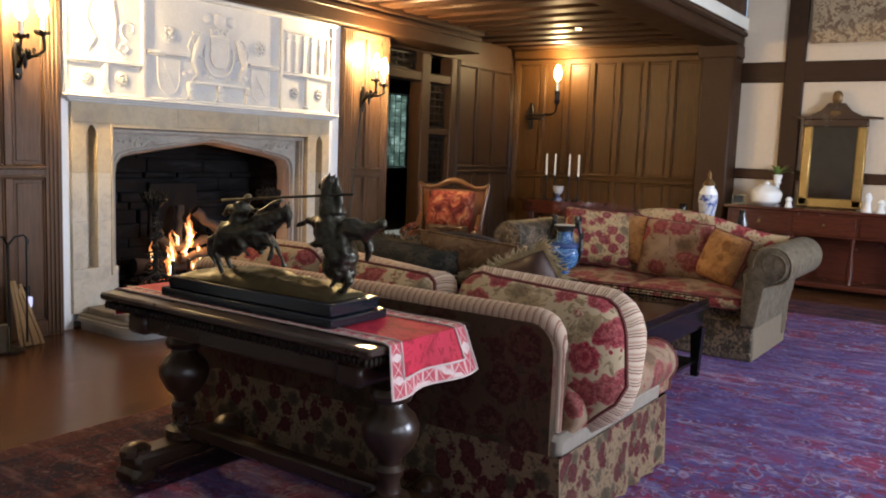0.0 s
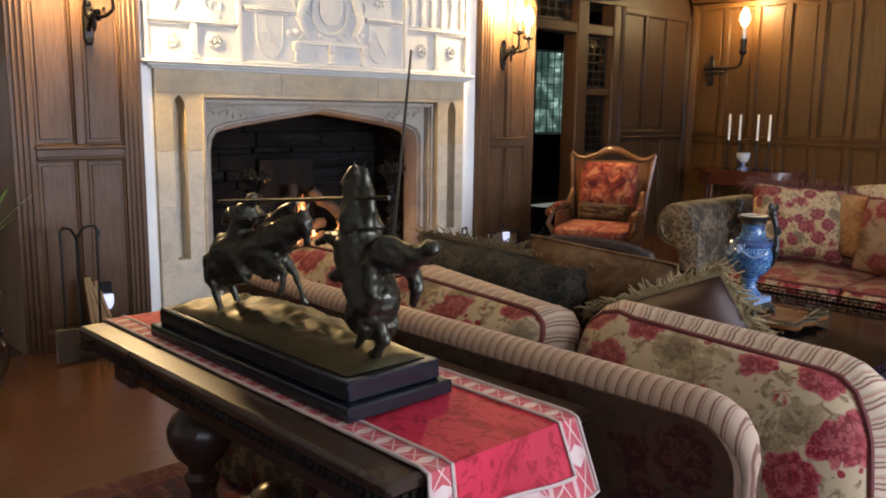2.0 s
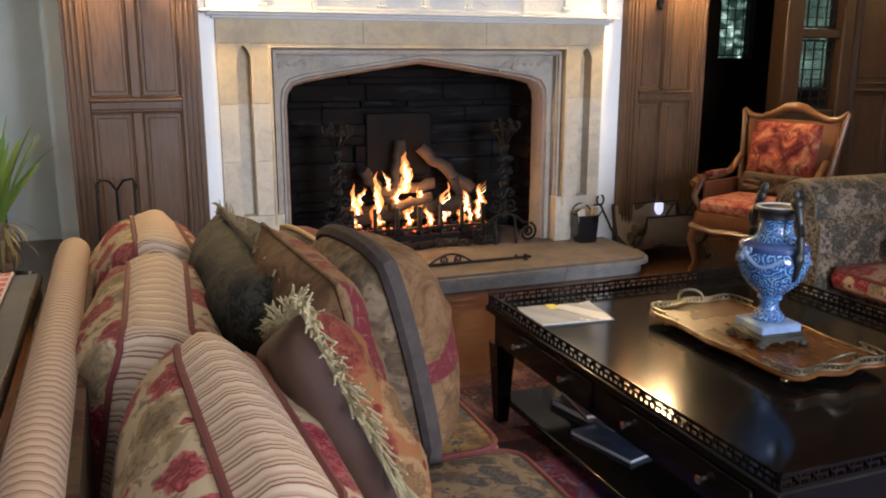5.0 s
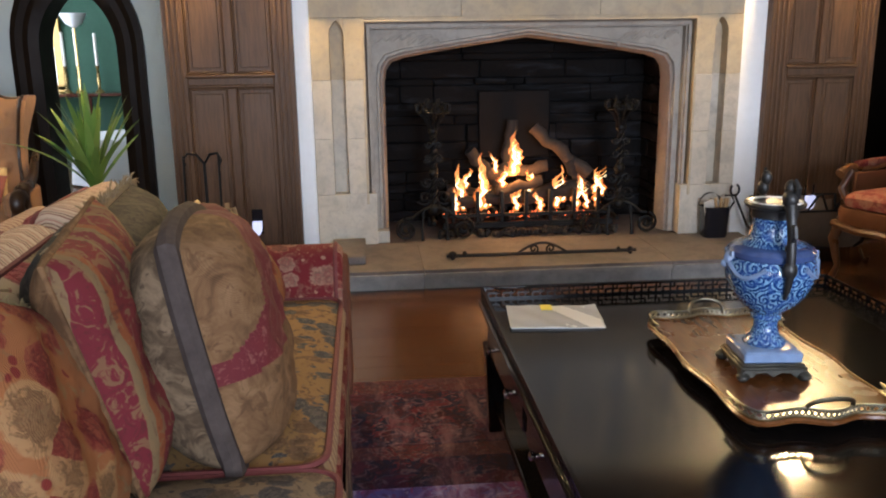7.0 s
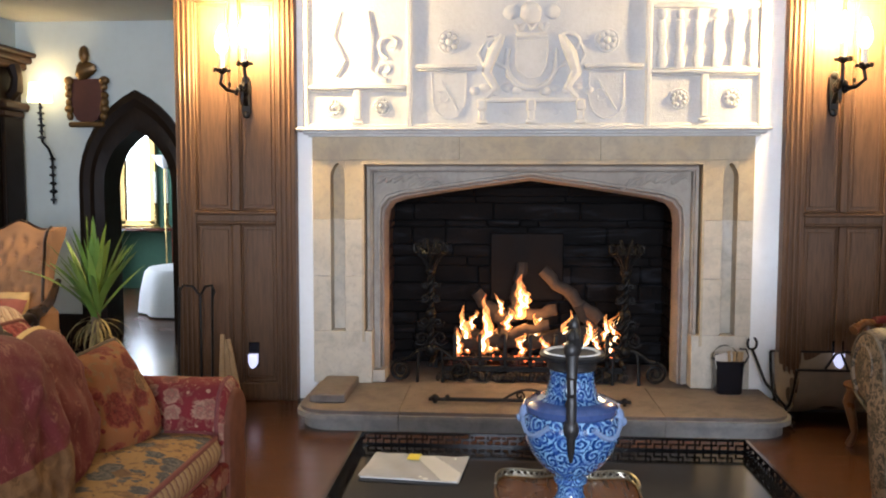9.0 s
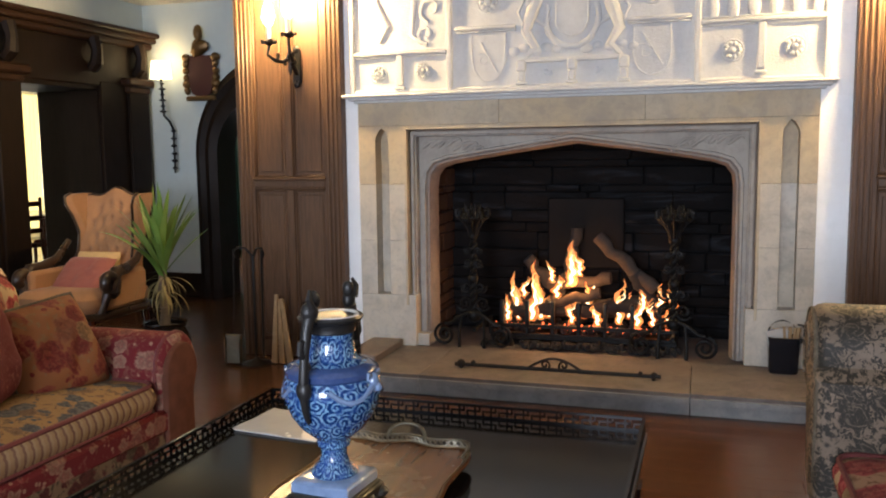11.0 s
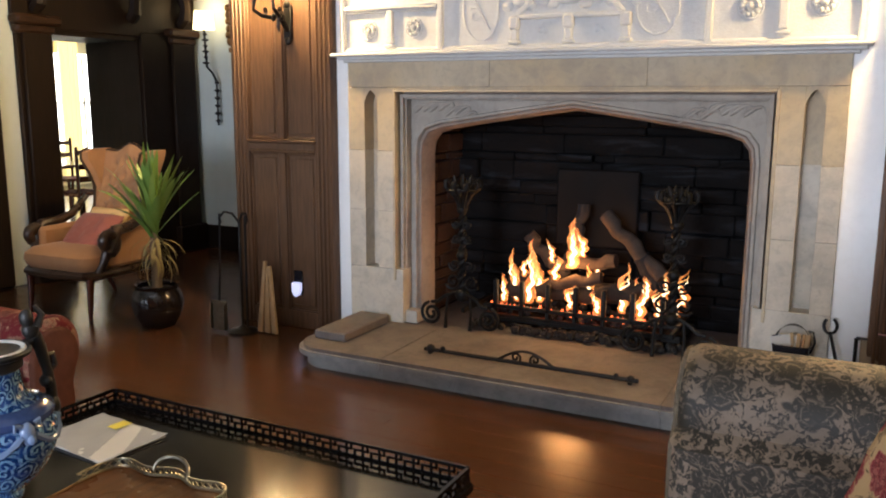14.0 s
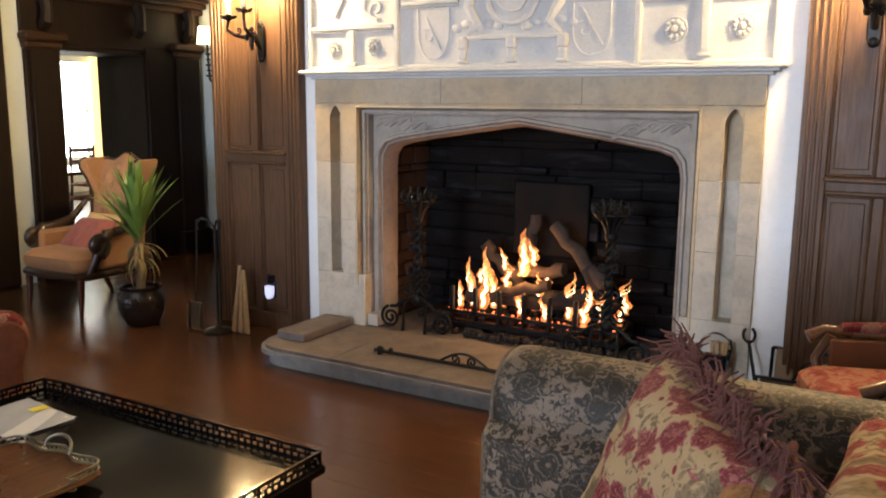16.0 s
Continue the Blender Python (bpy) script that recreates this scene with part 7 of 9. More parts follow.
# ---- fire, grate and irons ----
HZ = 0.122
gr = thing("fire_grate", (-6.36, 5.0, HZ), "black iron fire grate with upright bars", "fire grate")
part("front_rail", M().box(-6.22, -6.19, 4.50, 5.74, HZ + 0.115, HZ + 0.140, 0.005).box(-6.22, -6.19, 4.50, 5.74, HZ + 0.055, HZ + 0.080, 0.005), IRON, gr)
for i in range(7):
    y = 4.58 + 0.175 * i
    part("bar", M().box(-6.225, -6.19, y - 0.014, y + 0.014, HZ + 0.05, HZ + 0.30, 0.006), IRON, gr)
part("tray", M().box(-6.62, -6.19, 4.50, 5.74, HZ + 0.035, HZ + 0.058, 0.004), IRON, gr)
for y in (4.54, 5.70):
    for x in (-6.22, -6.58):
        part("leg", M().box(x - 0.014, x + 0.014, y - 0.014, y + 0.014, HZ, HZ + 0.04, 0.003), IRON, gr)
random.seed(9)
coal = M()
for i in range(150):
    coal.blob((random.uniform(-6.58, -6.235), random.uniform(4.52, 5.72), HZ + 0.065 + random.uniform(0, 0.05)), [random.uniform(0.018, 0.034) for _ in range(3)], 6, 5, 0.4)
for i in range(130):
    coal.blob((random.uniform(-6.19, -6.08), random.uniform(4.46, 5.76), HZ + random.uniform(0.008, 0.03)), [random.uniform(0.014, 0.026) for _ in range(3)], 6, 5, 0.4)
tagged(solid("lava_rocks", coal, ASH, "bed of dark lava rocks below the grate", "rocks"), kind="stuff")
em = M()
for i in range(120):
    em.blob((random.uniform(-6.30, -6.22), random.uniform(4.52, 5.70), HZ + random.uniform(0.105, 0.130)), [random.uniform(0.004, 0.011) for _ in range(3)], 6, 5, 0.7)
tagged(solid("embers", em, EMBER, "glowing red embers along the grate", "embers"), kind="stuff")


def log(a, b, r, mat, label):
    a, b = Vector(a), Vector(b)
    n = 9
    pts = [a.lerp(b, i / (n - 1)) + Vector((0, 0.012 * math.sin(2.3 * i), 0.012 * math.cos(1.7 * i))) for i in range(n)]
    m = M().tube(pts, [r * (0.92 + 0.12 * math.sin(1.9 * i + 7 * r)) for i in range(n)], 12)
    tagged(solid("log", m, mat, label, "log"), group="logs on the fire")


CHARLOG = "charred gas-fire log with grey bark"
log((-6.52, 4.56, 0.34), (-6.48, 5.50, 0.35), 0.075, CHAR, CHARLOG)
log((-6.36, 4.62, 0.32), (-6.34, 5.10, 0.36), 0.050, CHAR, CHARLOG)
log((-6.34, 5.08, 0.34), (-6.38, 5.52, 0.40), 0.055, CHAR, CHARLOG)
log((-6.46, 5.20, 0.83), (-6.34, 5.60, 0.50), 0.048, BARK, "long brown split log leaning across the fire")
log((-6.40, 4.72, 0.68), (-6.48, 4.95, 0.42), 0.045, CHAR, CHARLOG)
log((-6.44, 4.86, 0.50), (-6.40, 5.30, 0.56), 0.045, BARK, CHARLOG)
log((-6.50, 5.05, 0.88), (-6.44, 4.98, 0.50), 0.042, CHAR, CHARLOG)
log((-6.30, 4.90, 0.40), (-6.30, 5.24, 0.47), 0.038, BARK, CHARLOG)
log((-6.38, 5.45, 0.60), (-6.45, 5.62, 0.34), 0.052, CHAR, CHARLOG)


def flame_m(x, y, z, h, w, seed):
    """A ragged, twisting tongue of flame, flattened from front to back."""
    n = 18

    def fn(u, v):
        t = v
        a = 2 * math.pi * u
        r = w * (math.sin(math.pi * min(1, t * 0.90 + 0.12)) ** 0.75) * (1 - 0.60 * t) * (1 + 0.55 * noise.noise((3.1 * t + seed, math.sin(a) * 0.8, seed))) + 0.0008
        sway = 0.034 * math.sin(4.2 * t + seed) * t + 0.020 * math.sin(9 * t + 2 * seed) * t + 0.009 * math.sin(21 * t + seed)
        return (x + 0.40 * r * math.cos(a) + 0.2 * sway, y + r * math.sin(a) + sway * min(1.0, h / 0.16), z + h * t)
    return M().grid(fn, 10, n, cu=True)


random.seed(31)
fires = [(4.60, 0.27, 0.15, 0.022), (4.66, 0.27, 0.27, 0.026), (4.70, 0.42, 0.12, 0.020), (4.78, 0.28, 0.33, 0.036), (4.82, 0.28, 0.22, 0.034), (4.87, 0.28, 0.13, 0.024), (4.95, 0.44, 0.13, 0.026), (5.03, 0.52, 0.25, 0.046), (5.08, 0.58, 0.14, 0.024), (5.05, 0.27, 0.13, 0.024),
         (5.13, 0.30, 0.20, 0.028), (5.18, 0.44, 0.10, 0.018), (5.22, 0.26, 0.12, 0.026), (5.36, 0.27, 0.25, 0.024), (5.42, 0.30, 0.15, 0.026), (5.52, 0.40, 0.10, 0.016), (5.58, 0.26, 0.16, 0.022), (5.68, 0.26, 0.14, 0.020), (5.62, 0.38, 0.15, 0.020), (4.90, 0.54, 0.12, 0.018), (5.71, 0.34, 0.18, 0.024), (5.49, 0.27, 0.20, 0.026)]
for i, (y, z, h, w) in enumerate(fires):
    x = -6.28 - 0.06 * (i % 3)
    f = thing("flame", (x, y, z), "bright orange and yellow tongue of flame", "flame", "flames of the fire")
    for nm, mt, m in (("halo", FLAME, flame_m(x, y, z - 0.012, h * 1.28, w * 1.40, 1.7 * i)), ("flame_body", FLAMEMID, flame_m(x + 0.003, y, z, h * 1.0, w * 0.58, 1.7 * i)), ("core", FLAMECORE, flame_m(x + 0.010, y, z + 0.006, h * 0.82, w * 0.40, 1.7 * i))):
        part(nm, m, mt, f).visible_shadow = False
solid("fireback_plate", M().box(-6.66, -6.63, 4.82, 5.36, 0.60, 1.10, 0.01), CASTIRON, "sooty cast-iron fireback plate", "fireback")

for k, y in enumerate((4.43, 5.72)):
    ad = thing("andiron", (-6.02, y, HZ), "tall wrought-iron andiron with scroll feet and basket top", "andiron", "pair of andirons")
    tw = M()
    for s in (0, 1):
        tw.tube([(-6.02 + 0.014 * math.cos(34 * t + s * math.pi), y + 0.014 * math.sin(34 * t + s * math.pi), HZ + 0.22 + 0.54 * t) for t in np.linspace(0, 1, 44)], 0.014, 7)
    part("twisted_post", tw, SOOTIRON, ad)
    for zz, rr in ((0.22, 0.046), (0.47, 0.034), (0.75, 0.036)):
        part("knot", M().blob((-6.02, y, HZ + zz), (rr, rr, rr * 0.95), 10, 7, 0.3), SOOTIRON, ad)
    for s in (-1, 1):
        cy, cz, r = y + s * 0.195, HZ + 0.086, 0.074
        sc = M().tube([(-5.985, a, b) for a, b in [(cy + s * (p - cy), q) for p, q in spiral((cy, cz), r, 1.9, math.pi * 0.62, 34)]], 0.0105, 7)
        sc.tube([(-6.01, y, HZ + 0.235), (-5.99, y + s * 0.05, HZ + 0.232), (-5.985, y + s * 0.105, HZ + 0.205), (-5.985, y + s * 0.150, HZ + 0.165), (-5.985, cy, cz + r)], 0.0115, 7)
        part("scroll_foot", sc, SOOTIRON, ad)
        part("toe", M().tube([(-5.985, y + s * 0.075, HZ + 0.222), (-5.97, y + s * 0.085, HZ + 0.11), (-5.96, y + s * 0.085, HZ + 0.010)], [0.010, 0.009, 0.013], 7), SOOTIRON, ad)
        for q, (zz, rr, a0) in enumerate(((0.30, 0.056, 2.6), (0.405, 0.040, 3.4), (0.57, 0.030, 2.6), (0.66, 0.026, 3.6))):
            part("curl", M().tube([(-6.02 + 0.006 * q, y + s * a, HZ + zz + b) for a, b in spiral((rr * 0.95 + 0.010, 0.0), rr, 1.5, a0, 22)], 0.0085, 6), SOOTIRON, ad)
    for i in range(9):
        a = 2 * math.pi * i / 9
        c, s2_ = math.cos(a), math.sin(a)
        ln = [(0.018, 0.74), (0.034, 0.80), (0.060, 0.845), (0.092, 0.870), (0.112, 0.895), (0.112, 0.925), (0.095, 0.935), (0.086, 0.918)]
        part("basket_bar", M().tube([(-6.02 + r * c, y + r * s2_, HZ + z) for r, z in ln], [0.011, 0.010, 0.010, 0.010, 0.010, 0.009, 0.008, 0.008], 6), SOOTIRON, ad)
        part("basket_leaf", M().blob((-6.02 + 0.062 * c, y + 0.062 * s2_, HZ + 0.875 + 0.014 * (i % 2)), (0.020, 0.020, 0.034), 8, 6, 0.5), SOOTIRON, ad)
    for i in range(4):
        a = 2 * math.pi * i / 4 + 0.5
        part("finial", M().tube([(-6.02 + 0.03 * math.cos(a), y + 0.03 * math.sin(a), HZ + 0.85), (-6.02 + 0.045 * math.cos(a), y + 0.045 * math.sin(a), HZ + 0.925), (-6.02 + 0.055 * math.cos(a), y + 0.055 * math.sin(a), HZ + 0.965)], [0.010, 0.014, 0.004], 7), SOOTIRON, ad)
    part("basket_ring", M().tube([(-6.02 + 0.098 * math.cos(a), y + 0.098 * math.sin(a), HZ + 0.878) for a in np.linspace(0, 2 * math.pi, 24, endpoint=False)], 0.008, 6, True), SOOTIRON, ad)
    part("billet_bar", M().box(-6.50, -6.03, y - 0.014, y + 0.014, HZ + 0.10, HZ + 0.13, 0.004).box(-6.50, -6.47, y - 0.014, y + 0.014, HZ, HZ + 0.12, 0.004), SOOTIRON, ad)
fd = thing("fender", (-5.475, 5.07, HZ), "low wrought-iron hearth fender bar with scrolls", "fender")
part("bar", M().tube([(-5.475, 4.46, HZ + 0.022), (-5.475, 5.07, HZ + 0.022), (-5.475, 5.68, HZ + 0.022)], 0.012, 8), IRON, fd)
for s, y, x in ((-1, 4.50, -5.475), (1, 5.64, -5.475)):
    part("inner_knob", M().blob((x, y - s * 0.075, HZ + 0.032), (0.015, 0.018, 0.020), 10, 7, 0.4), IRON, fd)
    part("end_knob", M().blob((x, y, HZ + 0.030), (0.018, 0.024, 0.022), 10, 7, 0.4).box(x - 0.02, x + 0.02, y - 0.012, y + 0.012, HZ, HZ + 0.016, 0.004), IRON, fd)
for s in (-1, 1):
    sc = M().tube([(-5.475, 5.07 + s * a, HZ + 0.03 + b) for a, b in spiral((0.055, 0.020), 0.030, 1.3, 2.2, 18)], 0.007, 6)
    sc.tube([(-5.475, 5.07 + s * 0.16 * (1 - t), HZ + 0.025 + 0.065 * math.sin(t * math.pi / 2)) for t in np.linspace(0, 1, 9)], 0.008, 6)
    part("scroll", sc, IRON, fd)

# ---- things round the hearth ----
bk = thing("kindling_bin", (-5.86, 6.35, HZ), "dark metal hearth bin holding papers and kindling", "bin")


def bin_ring(z, w, d, r=0.03):
    return [(-5.86 + x, 6.352 + y, z) for x, y in rounded(d, w, r, 5)]


part("tub", M().strip([bin_ring(HZ, 0.150, 0.12), bin_ring(HZ + 0.01, 0.160, 0.13), bin_ring(HZ + 0.20, 0.176, 0.145), bin_ring(HZ + 0.212, 0.184, 0.152), bin_ring(HZ + 0.215, 0.168, 0.136), bin_ring(HZ + 0.03, 0.150, 0.12), bin_ring(HZ + 0.03, 0.01, 0.01)]), BLACKSTONE, bk)
part("lid", M().strip([[(-5.935 - 0.02 * t + 0.012 * q, 6.352 + (0.088 - 0.012 * t) * math.cos(a), HZ + 0.205 + (0.085 + 0.004 * t) * max(0.0, math.sin(a))) for a in np.linspace(0, math.pi, 13)] for t, q in ((0, 0), (0, 1), (1, 1), (1, 0))], closed=False), BLACKSTONE, bk, "raised dark lid")
part("handle", M().tube([(-5.84, 6.442, HZ + 0.18), (-5.80, 6.462, HZ + 0.25), (-5.82, 6.45, HZ + 0.29), (-5.88, 6.43, HZ + 0.28)], 0.006, 6), IRON, bk)
for i in range(5):
    part("paper", M().box(-0.002, 0.002, -0.05, 0.05, 0, 0.22).move(Matrix.Translation((-5.885 + 0.014 * i, 6.325 + 0.006 * (i % 3), HZ + 0.035)) @ pose(0, 0, 0, 3 * (i - 2), 4 - 3 * i, 8 * i)), (PAPER, CREAMPILLOW, PAPER, BOOKBLUE, PAPER)[i], bk)
for i in range(4):
    part("kindling", M().box(-0.008, 0.008, -0.007, 0.007, 0, 0.24).move(Matrix.Translation((-5.86 + 0.012 * i, 6.375 + 0.010 * (i % 4), HZ + 0.032)) @ pose(0, 0, 0, 6 - 4 * i, 4, 20 * i)), STICK, bk)
pk = thing("poker", (-5.80, 6.50, 0.0), "black iron poker with a looped hook", "poker")
part("shaft", M().tube([(-5.70, 6.72, 0.01), (-5.84, 6.58, 0.20), (-5.93, 6.52, 0.40)], 0.009, 7), IRON, pk)
part("loop", M().tube([(-5.93, 6.52 + 0.03 * math.sin(a), 0.43 + 0.04 * math.cos(a)) for a in np.linspace(0.4, 5.6, 16)], 0.008, 6), IRON, pk)

lc = thing("log_carrier", (-5.72, 6.98, 0), "black iron log carrier with a beige canvas sling", "log carrier")
slx = [(-5.46, 0.36), (-5.50, 0.24), (-5.56, 0.13), (-5.64, 0.075), (-5.72, 0.065), (-5.80, 0.075), (-5.88, 0.14), (-5.92, 0.26), (-5.94, 0.38)]
part("sling", M().strip([[(x + 0.006 * math.sin(19 * y), y, z + 0.010 * math.sin(13 * y + 9 * x)) for x, z in slx] for y in np.linspace(6.66, 7.24, 12)], closed=False), CANVAS, lc, "creased beige canvas sling")
for y in (6.64, 7.26):
    part("hoop", M().tube([(x, y, z) for x, z in slx], 0.009, 7), IRON, lc)
    part("foot_scroll", M().tube([(-5.58, y, 0.075), (-5.53, y, 0.012), (-5.48, y, 0.012), (-5.47, y, 0.040)], 0.009, 6), IRON, lc)
    part("foot_scroll", M().tube([(-5.86, y, 0.085), (-5.91, y, 0.012), (-5.95, y, 0.020)], 0.009, 6), IRON, lc)
for x, z in ((-5.46, 0.36), (-5.72, 0.052), (-5.94, 0.38)):
    part("tie_bar", M().tube([(x, 6.64, z), (x, 7.26, z)], 0.008, 6), IRON, lc)
for y in (6.80, 6.98):
    part("strap", M().tube([(-5.455, y, 0.37), (-5.44, y + 0.05, 0.46), (-5.46, y + 0.09, 0.47), (-5.455, y + 0.13, 0.37)], 0.008, 6), IRON, lc)
for i, (x, z, r) in enumerate(((-5.76, 0.14, 0.05), (-5.65, 0.13, 0.045), (-5.71, 0.215, 0.045))):
    tagged(solid("log", M().tube([(x, 6.70, z), (x + 0.006, 6.95, z + 0.006), (x, 7.20, z)], [r, r * 1.05, r * 0.95], 10), BARK, "split firewood log lying in the carrier", "log"), group="firewood in the carrier")
solid("tag", M().box(-5.475, -5.462, 7.20, 7.275, 0.27, 0.37, 0.003), YELLOW, "yellow plastic tag on the log carrier", "tag")

fi = thing("fire_iron_stand", (-5.60, 2.98, 0), "black wrought-iron stand with hearth tools", "fire irons")
part("base", M().lathe([(0.0, 0.0), (0.10, 0.0), (0.10, 0.012), (0.03, 0.03), (0.012, 0.05), (0.0, 0.05)], (-5.66, 2.98, 0), 18), IRON, fi)
part("post", M().tube([(-5.66, 2.98, 0.03), (-5.66, 2.98, 0.74)], 0.010, 8), IRON, fi)
for s in (-1, 1):
    part("hook_arm", M().tube([(-5.66, 2.98, 0.74), (-5.64, 2.98 + s * 0.04, 0.80), (-5.62, 2.98 + s * 0.09, 0.81), (-5.60, 2.98 + s * 0.115, 0.77), (-5.60, 2.98 + s * 0.10, 0.74)], 0.008, 7), IRON, fi)
part("tool_shaft", M().tube([(-5.60, 2.87, 0.80), (-5.585, 2.865, 0.40), (-5.575, 2.86, 0.22)], 0.008, 7), IRON, fi)
part("shovel_blade", M().box(-5.585, -5.560, 2.80, 2.92, 0.02, 0.22, 0.006).box(-5.57, -5.545, 2.80, 2.808, 0.03, 0.2, 0.002).box(-5.57, -5.545, 2.912, 2.92, 0.03, 0.2, 0.002), SILVERED, fi, "steel shovel blade")
part("tool_shaft", M().tube([(-5.60, 3.08, 0.80), (-5.60, 3.075, 0.40), (-5.60, 3.07, 0.06)], 0.008, 7), IRON, fi)
fw = thing("fatwood_bundle", (-5.72, 3.16, 0), "bundle of pale kindling sticks standing on the floor", "kindling")
random.seed(6)
for i in range(6):
    ln = 0.44 + random.uniform(-0.05, 0.05)
    part("stick", M().box(-0.010, 0.010, -0.011, 0.011, 0, ln, 0.003).move(Matrix.Translation((-5.70 + 0.012 * (i % 2), 3.085 + 0.030 * i, 0.008)) @ pose(0, 0, 0, 1.5 + 2.6 * i, -12, 0)), STICK, fw)


def night_light(y, z):
    nl = thing("night_light", (-5.90, y, z), "small plug-in night light on a dark wall plate", "night light", "night lights")
    part("plate", M().box(-5.935, -5.925, y - 0.036, y + 0.036, z - 0.055, z + 0.115, 0.006), BLACKSTONE, nl)
    part("shade", M().prism([(y - 0.030, z + 0.035), (y + 0.030, z + 0.035), (y + 0.030, z - 0.02), (y + 0.016, z - 0.050), (y, z - 0.060), (y - 0.016, z - 0.050), (y - 0.030, z - 0.02)], 0, -5.925, -5.89), NIGHTLIGHT, nl, "pale glowing shade")


night_light(3.245, 0.28)
night_light(7.06, 0.34)

# ---- sconces ----


def sconce(x, y, z, cups):
    sc = thing("wall_sconce", (x, y, z), "wrought-iron two-armed wall sconce with glowing candle shades", "wall lamp", "wall sconces")
    part("backplate", M().box(x, x + 0.016, y - 0.032, y + 0.032, z - 0.12, z + 0.10, 0.006).blob((x + 0.012, y, z - 0.125), (0.014, 0.026, 0.026), 8, 6).blob((x + 0.012, y, z + 0.105), (0.014, 0.028, 0.026), 8, 6), IRON, sc)
    part("bracket", M().tube([(x + 0.012, y, z - 0.06), (x + 0.045, y, z - 0.02), (x + 0.085, y, z + 0.02), (x + 0.115, y, z + 0.035)], [0.016, 0.018, 0.020, 0.014], 9), IRON, sc)
    for q in range(9):
        a = 2 * math.pi * q / 9
        part("leaf", M().blob((x + 0.105 + 0.022 * math.cos(a), y + 0.034 * math.sin(a), z + 0.030 + 0.020 * math.sin(2 * a + 1)), (0.018, 0.016, 0.022), 8, 6, 0.5), IRON, sc)
    part("drop", M().tube([(x + 0.10, y, z + 0.02), (x + 0.105, y, z - 0.045), (x + 0.10, y, z - 0.075)], [0.013, 0.015, 0.004], 8), IRON, sc)
    for cx, cy, cz in cups:
        d = cy - y
        arm = M().tube([(x + 0.095, y + 0.1 * d, z + 0.035), (x + 0.125, y + 0.45 * d, z + 0.015), (x + 0.165, y + 0.85 * d, z + 0.020), (cx + 0.004, cy + 0.12 * d, z + 0.055), (cx + 0.006, cy + 0.02 * d, cz - 0.045), (cx, cy, cz - 0.015)], [0.012, 0.013, 0.012, 0.011, 0.010, 0.011], 9)
        arm.tube([(x + 0.150 + a, y + 0.75 * d, z + 0.055 + b) for a, b in spiral((0.0, 0.0), 0.026, 1.2, 4.2, 16)], 0.006, 6)
        a = part("arm", arm, IRON, sc)
        cup = M().lathe([(0.010, -0.022), (0.018, -0.012), (0.036, -0.002), (0.040, 0.010), (0.028, 0.014), (0.0, 0.014)], (cx, cy, cz), 14)
        for k in range(8):
            q = 2 * math.pi * k / 8
            cup.blob((cx + 0.043 * math.cos(q), cy + 0.043 * math.sin(q), cz + 0.004 + 0.008 * (k % 2)), (0.015, 0.015, 0.012), 6, 5, 0.4)
        part("drip_pan", cup, IRON, a, "leafy iron drip pan")
        part("candle_tube", M().lathe([(0.017, 0.012), (0.017, 0.105), (0.012, 0.11), (0.0, 0.11)], (cx, cy, cz), 12), WAX, a)
        part("candle_shade", M().lathe([(0.014, 0.105), (0.034, 0.135), (0.042, 0.170), (0.036, 0.215), (0.018, 0.265), (0.0, 0.290)], (cx, cy, cz), 16), FLAMEGLASS, a, "frosted flame-shaped lit shade")


sconce(-5.93, 3.22, 2.03, ((-5.71, 3.13, 2.16), (-5.70, 3.28, 2.20)))
sconce(-5.93, 6.975, 2.03, ((-5.71, 6.94, 2.20), (-5.70, 7.06, 2.16)))
sc = thing("wall_sconce", (-6.04, 10.95, 2.0), "iron bracket sconce with one lit candle on panelling", "wall lamp", "wall sconces")
part("backplate", M().box(-6.08, -6.00, 10.93, 10.96, 1.86, 2.18, 0.008).blob((-6.04, 10.94, 2.21), (0.03, 0.02, 0.04), 8, 6), IRON, sc)
ar = part("arm", M().box(-6.06, -5.74, 10.80, 10.84, 2.05, 2.085, 0.008).tube([(-6.04, 10.94, 2.07), (-6.0, 10.84, 2.07)], 0.016, 8).tube([(-5.76, 10.82, 2.067), (-5.62, 10.75, 2.06), (-5.53, 10.71, 2.10), (-5.51, 10.70, 2.22)], [0.016, 0.015, 0.014, 0.014], 8).box(-6.05, -5.80, 10.80, 10.84, 1.99, 2.03, 0.008).tube([(-5.80, 10.82, 2.0), (-5.74, 10.80, 2.03), (-5.76, 10.80, 2.07)], 0.009, 6), IRON, sc)
part("candle_holder", M().lathe([(0.02, 0), (0.042, 0.03), (0.046, 0.06), (0.03, 0.07), (0.034, 0.12), (0.042, 0.17), (0.038, 0.19), (0.0, 0.19)], (-5.51, 10.70, 2.20), 14), IRON, ar)
part("candle", M().lathe([(0.024, 0.0), (0.024, 0.14), (0.0, 0.145)], (-5.51, 10.70, 2.38), 12), WAX, ar)
part("candle_shade", M().lathe([(0.0, 0.0), (0.034, 0.03), (0.056, 0.09), (0.048, 0.16), (0.020, 0.22), (0.0, 0.23)], (-5.51, 10.70, 2.52), 14), FLAMEGLASS, ar, "lit flame-shaped bulb")
sc = thing("wall_sconce", (-8.02, 0.72, 1.9), "iron chain-like wall sconce with a small lit drum shade", "wall lamp", "wall sconces")
part("lamp_shade", M().lathe([(0.105, 0.0), (0.085, 0.17)], (-7.88, 0.72, 2.20), 20), LAMPSHADE, sc, "small lit parchment drum shade")
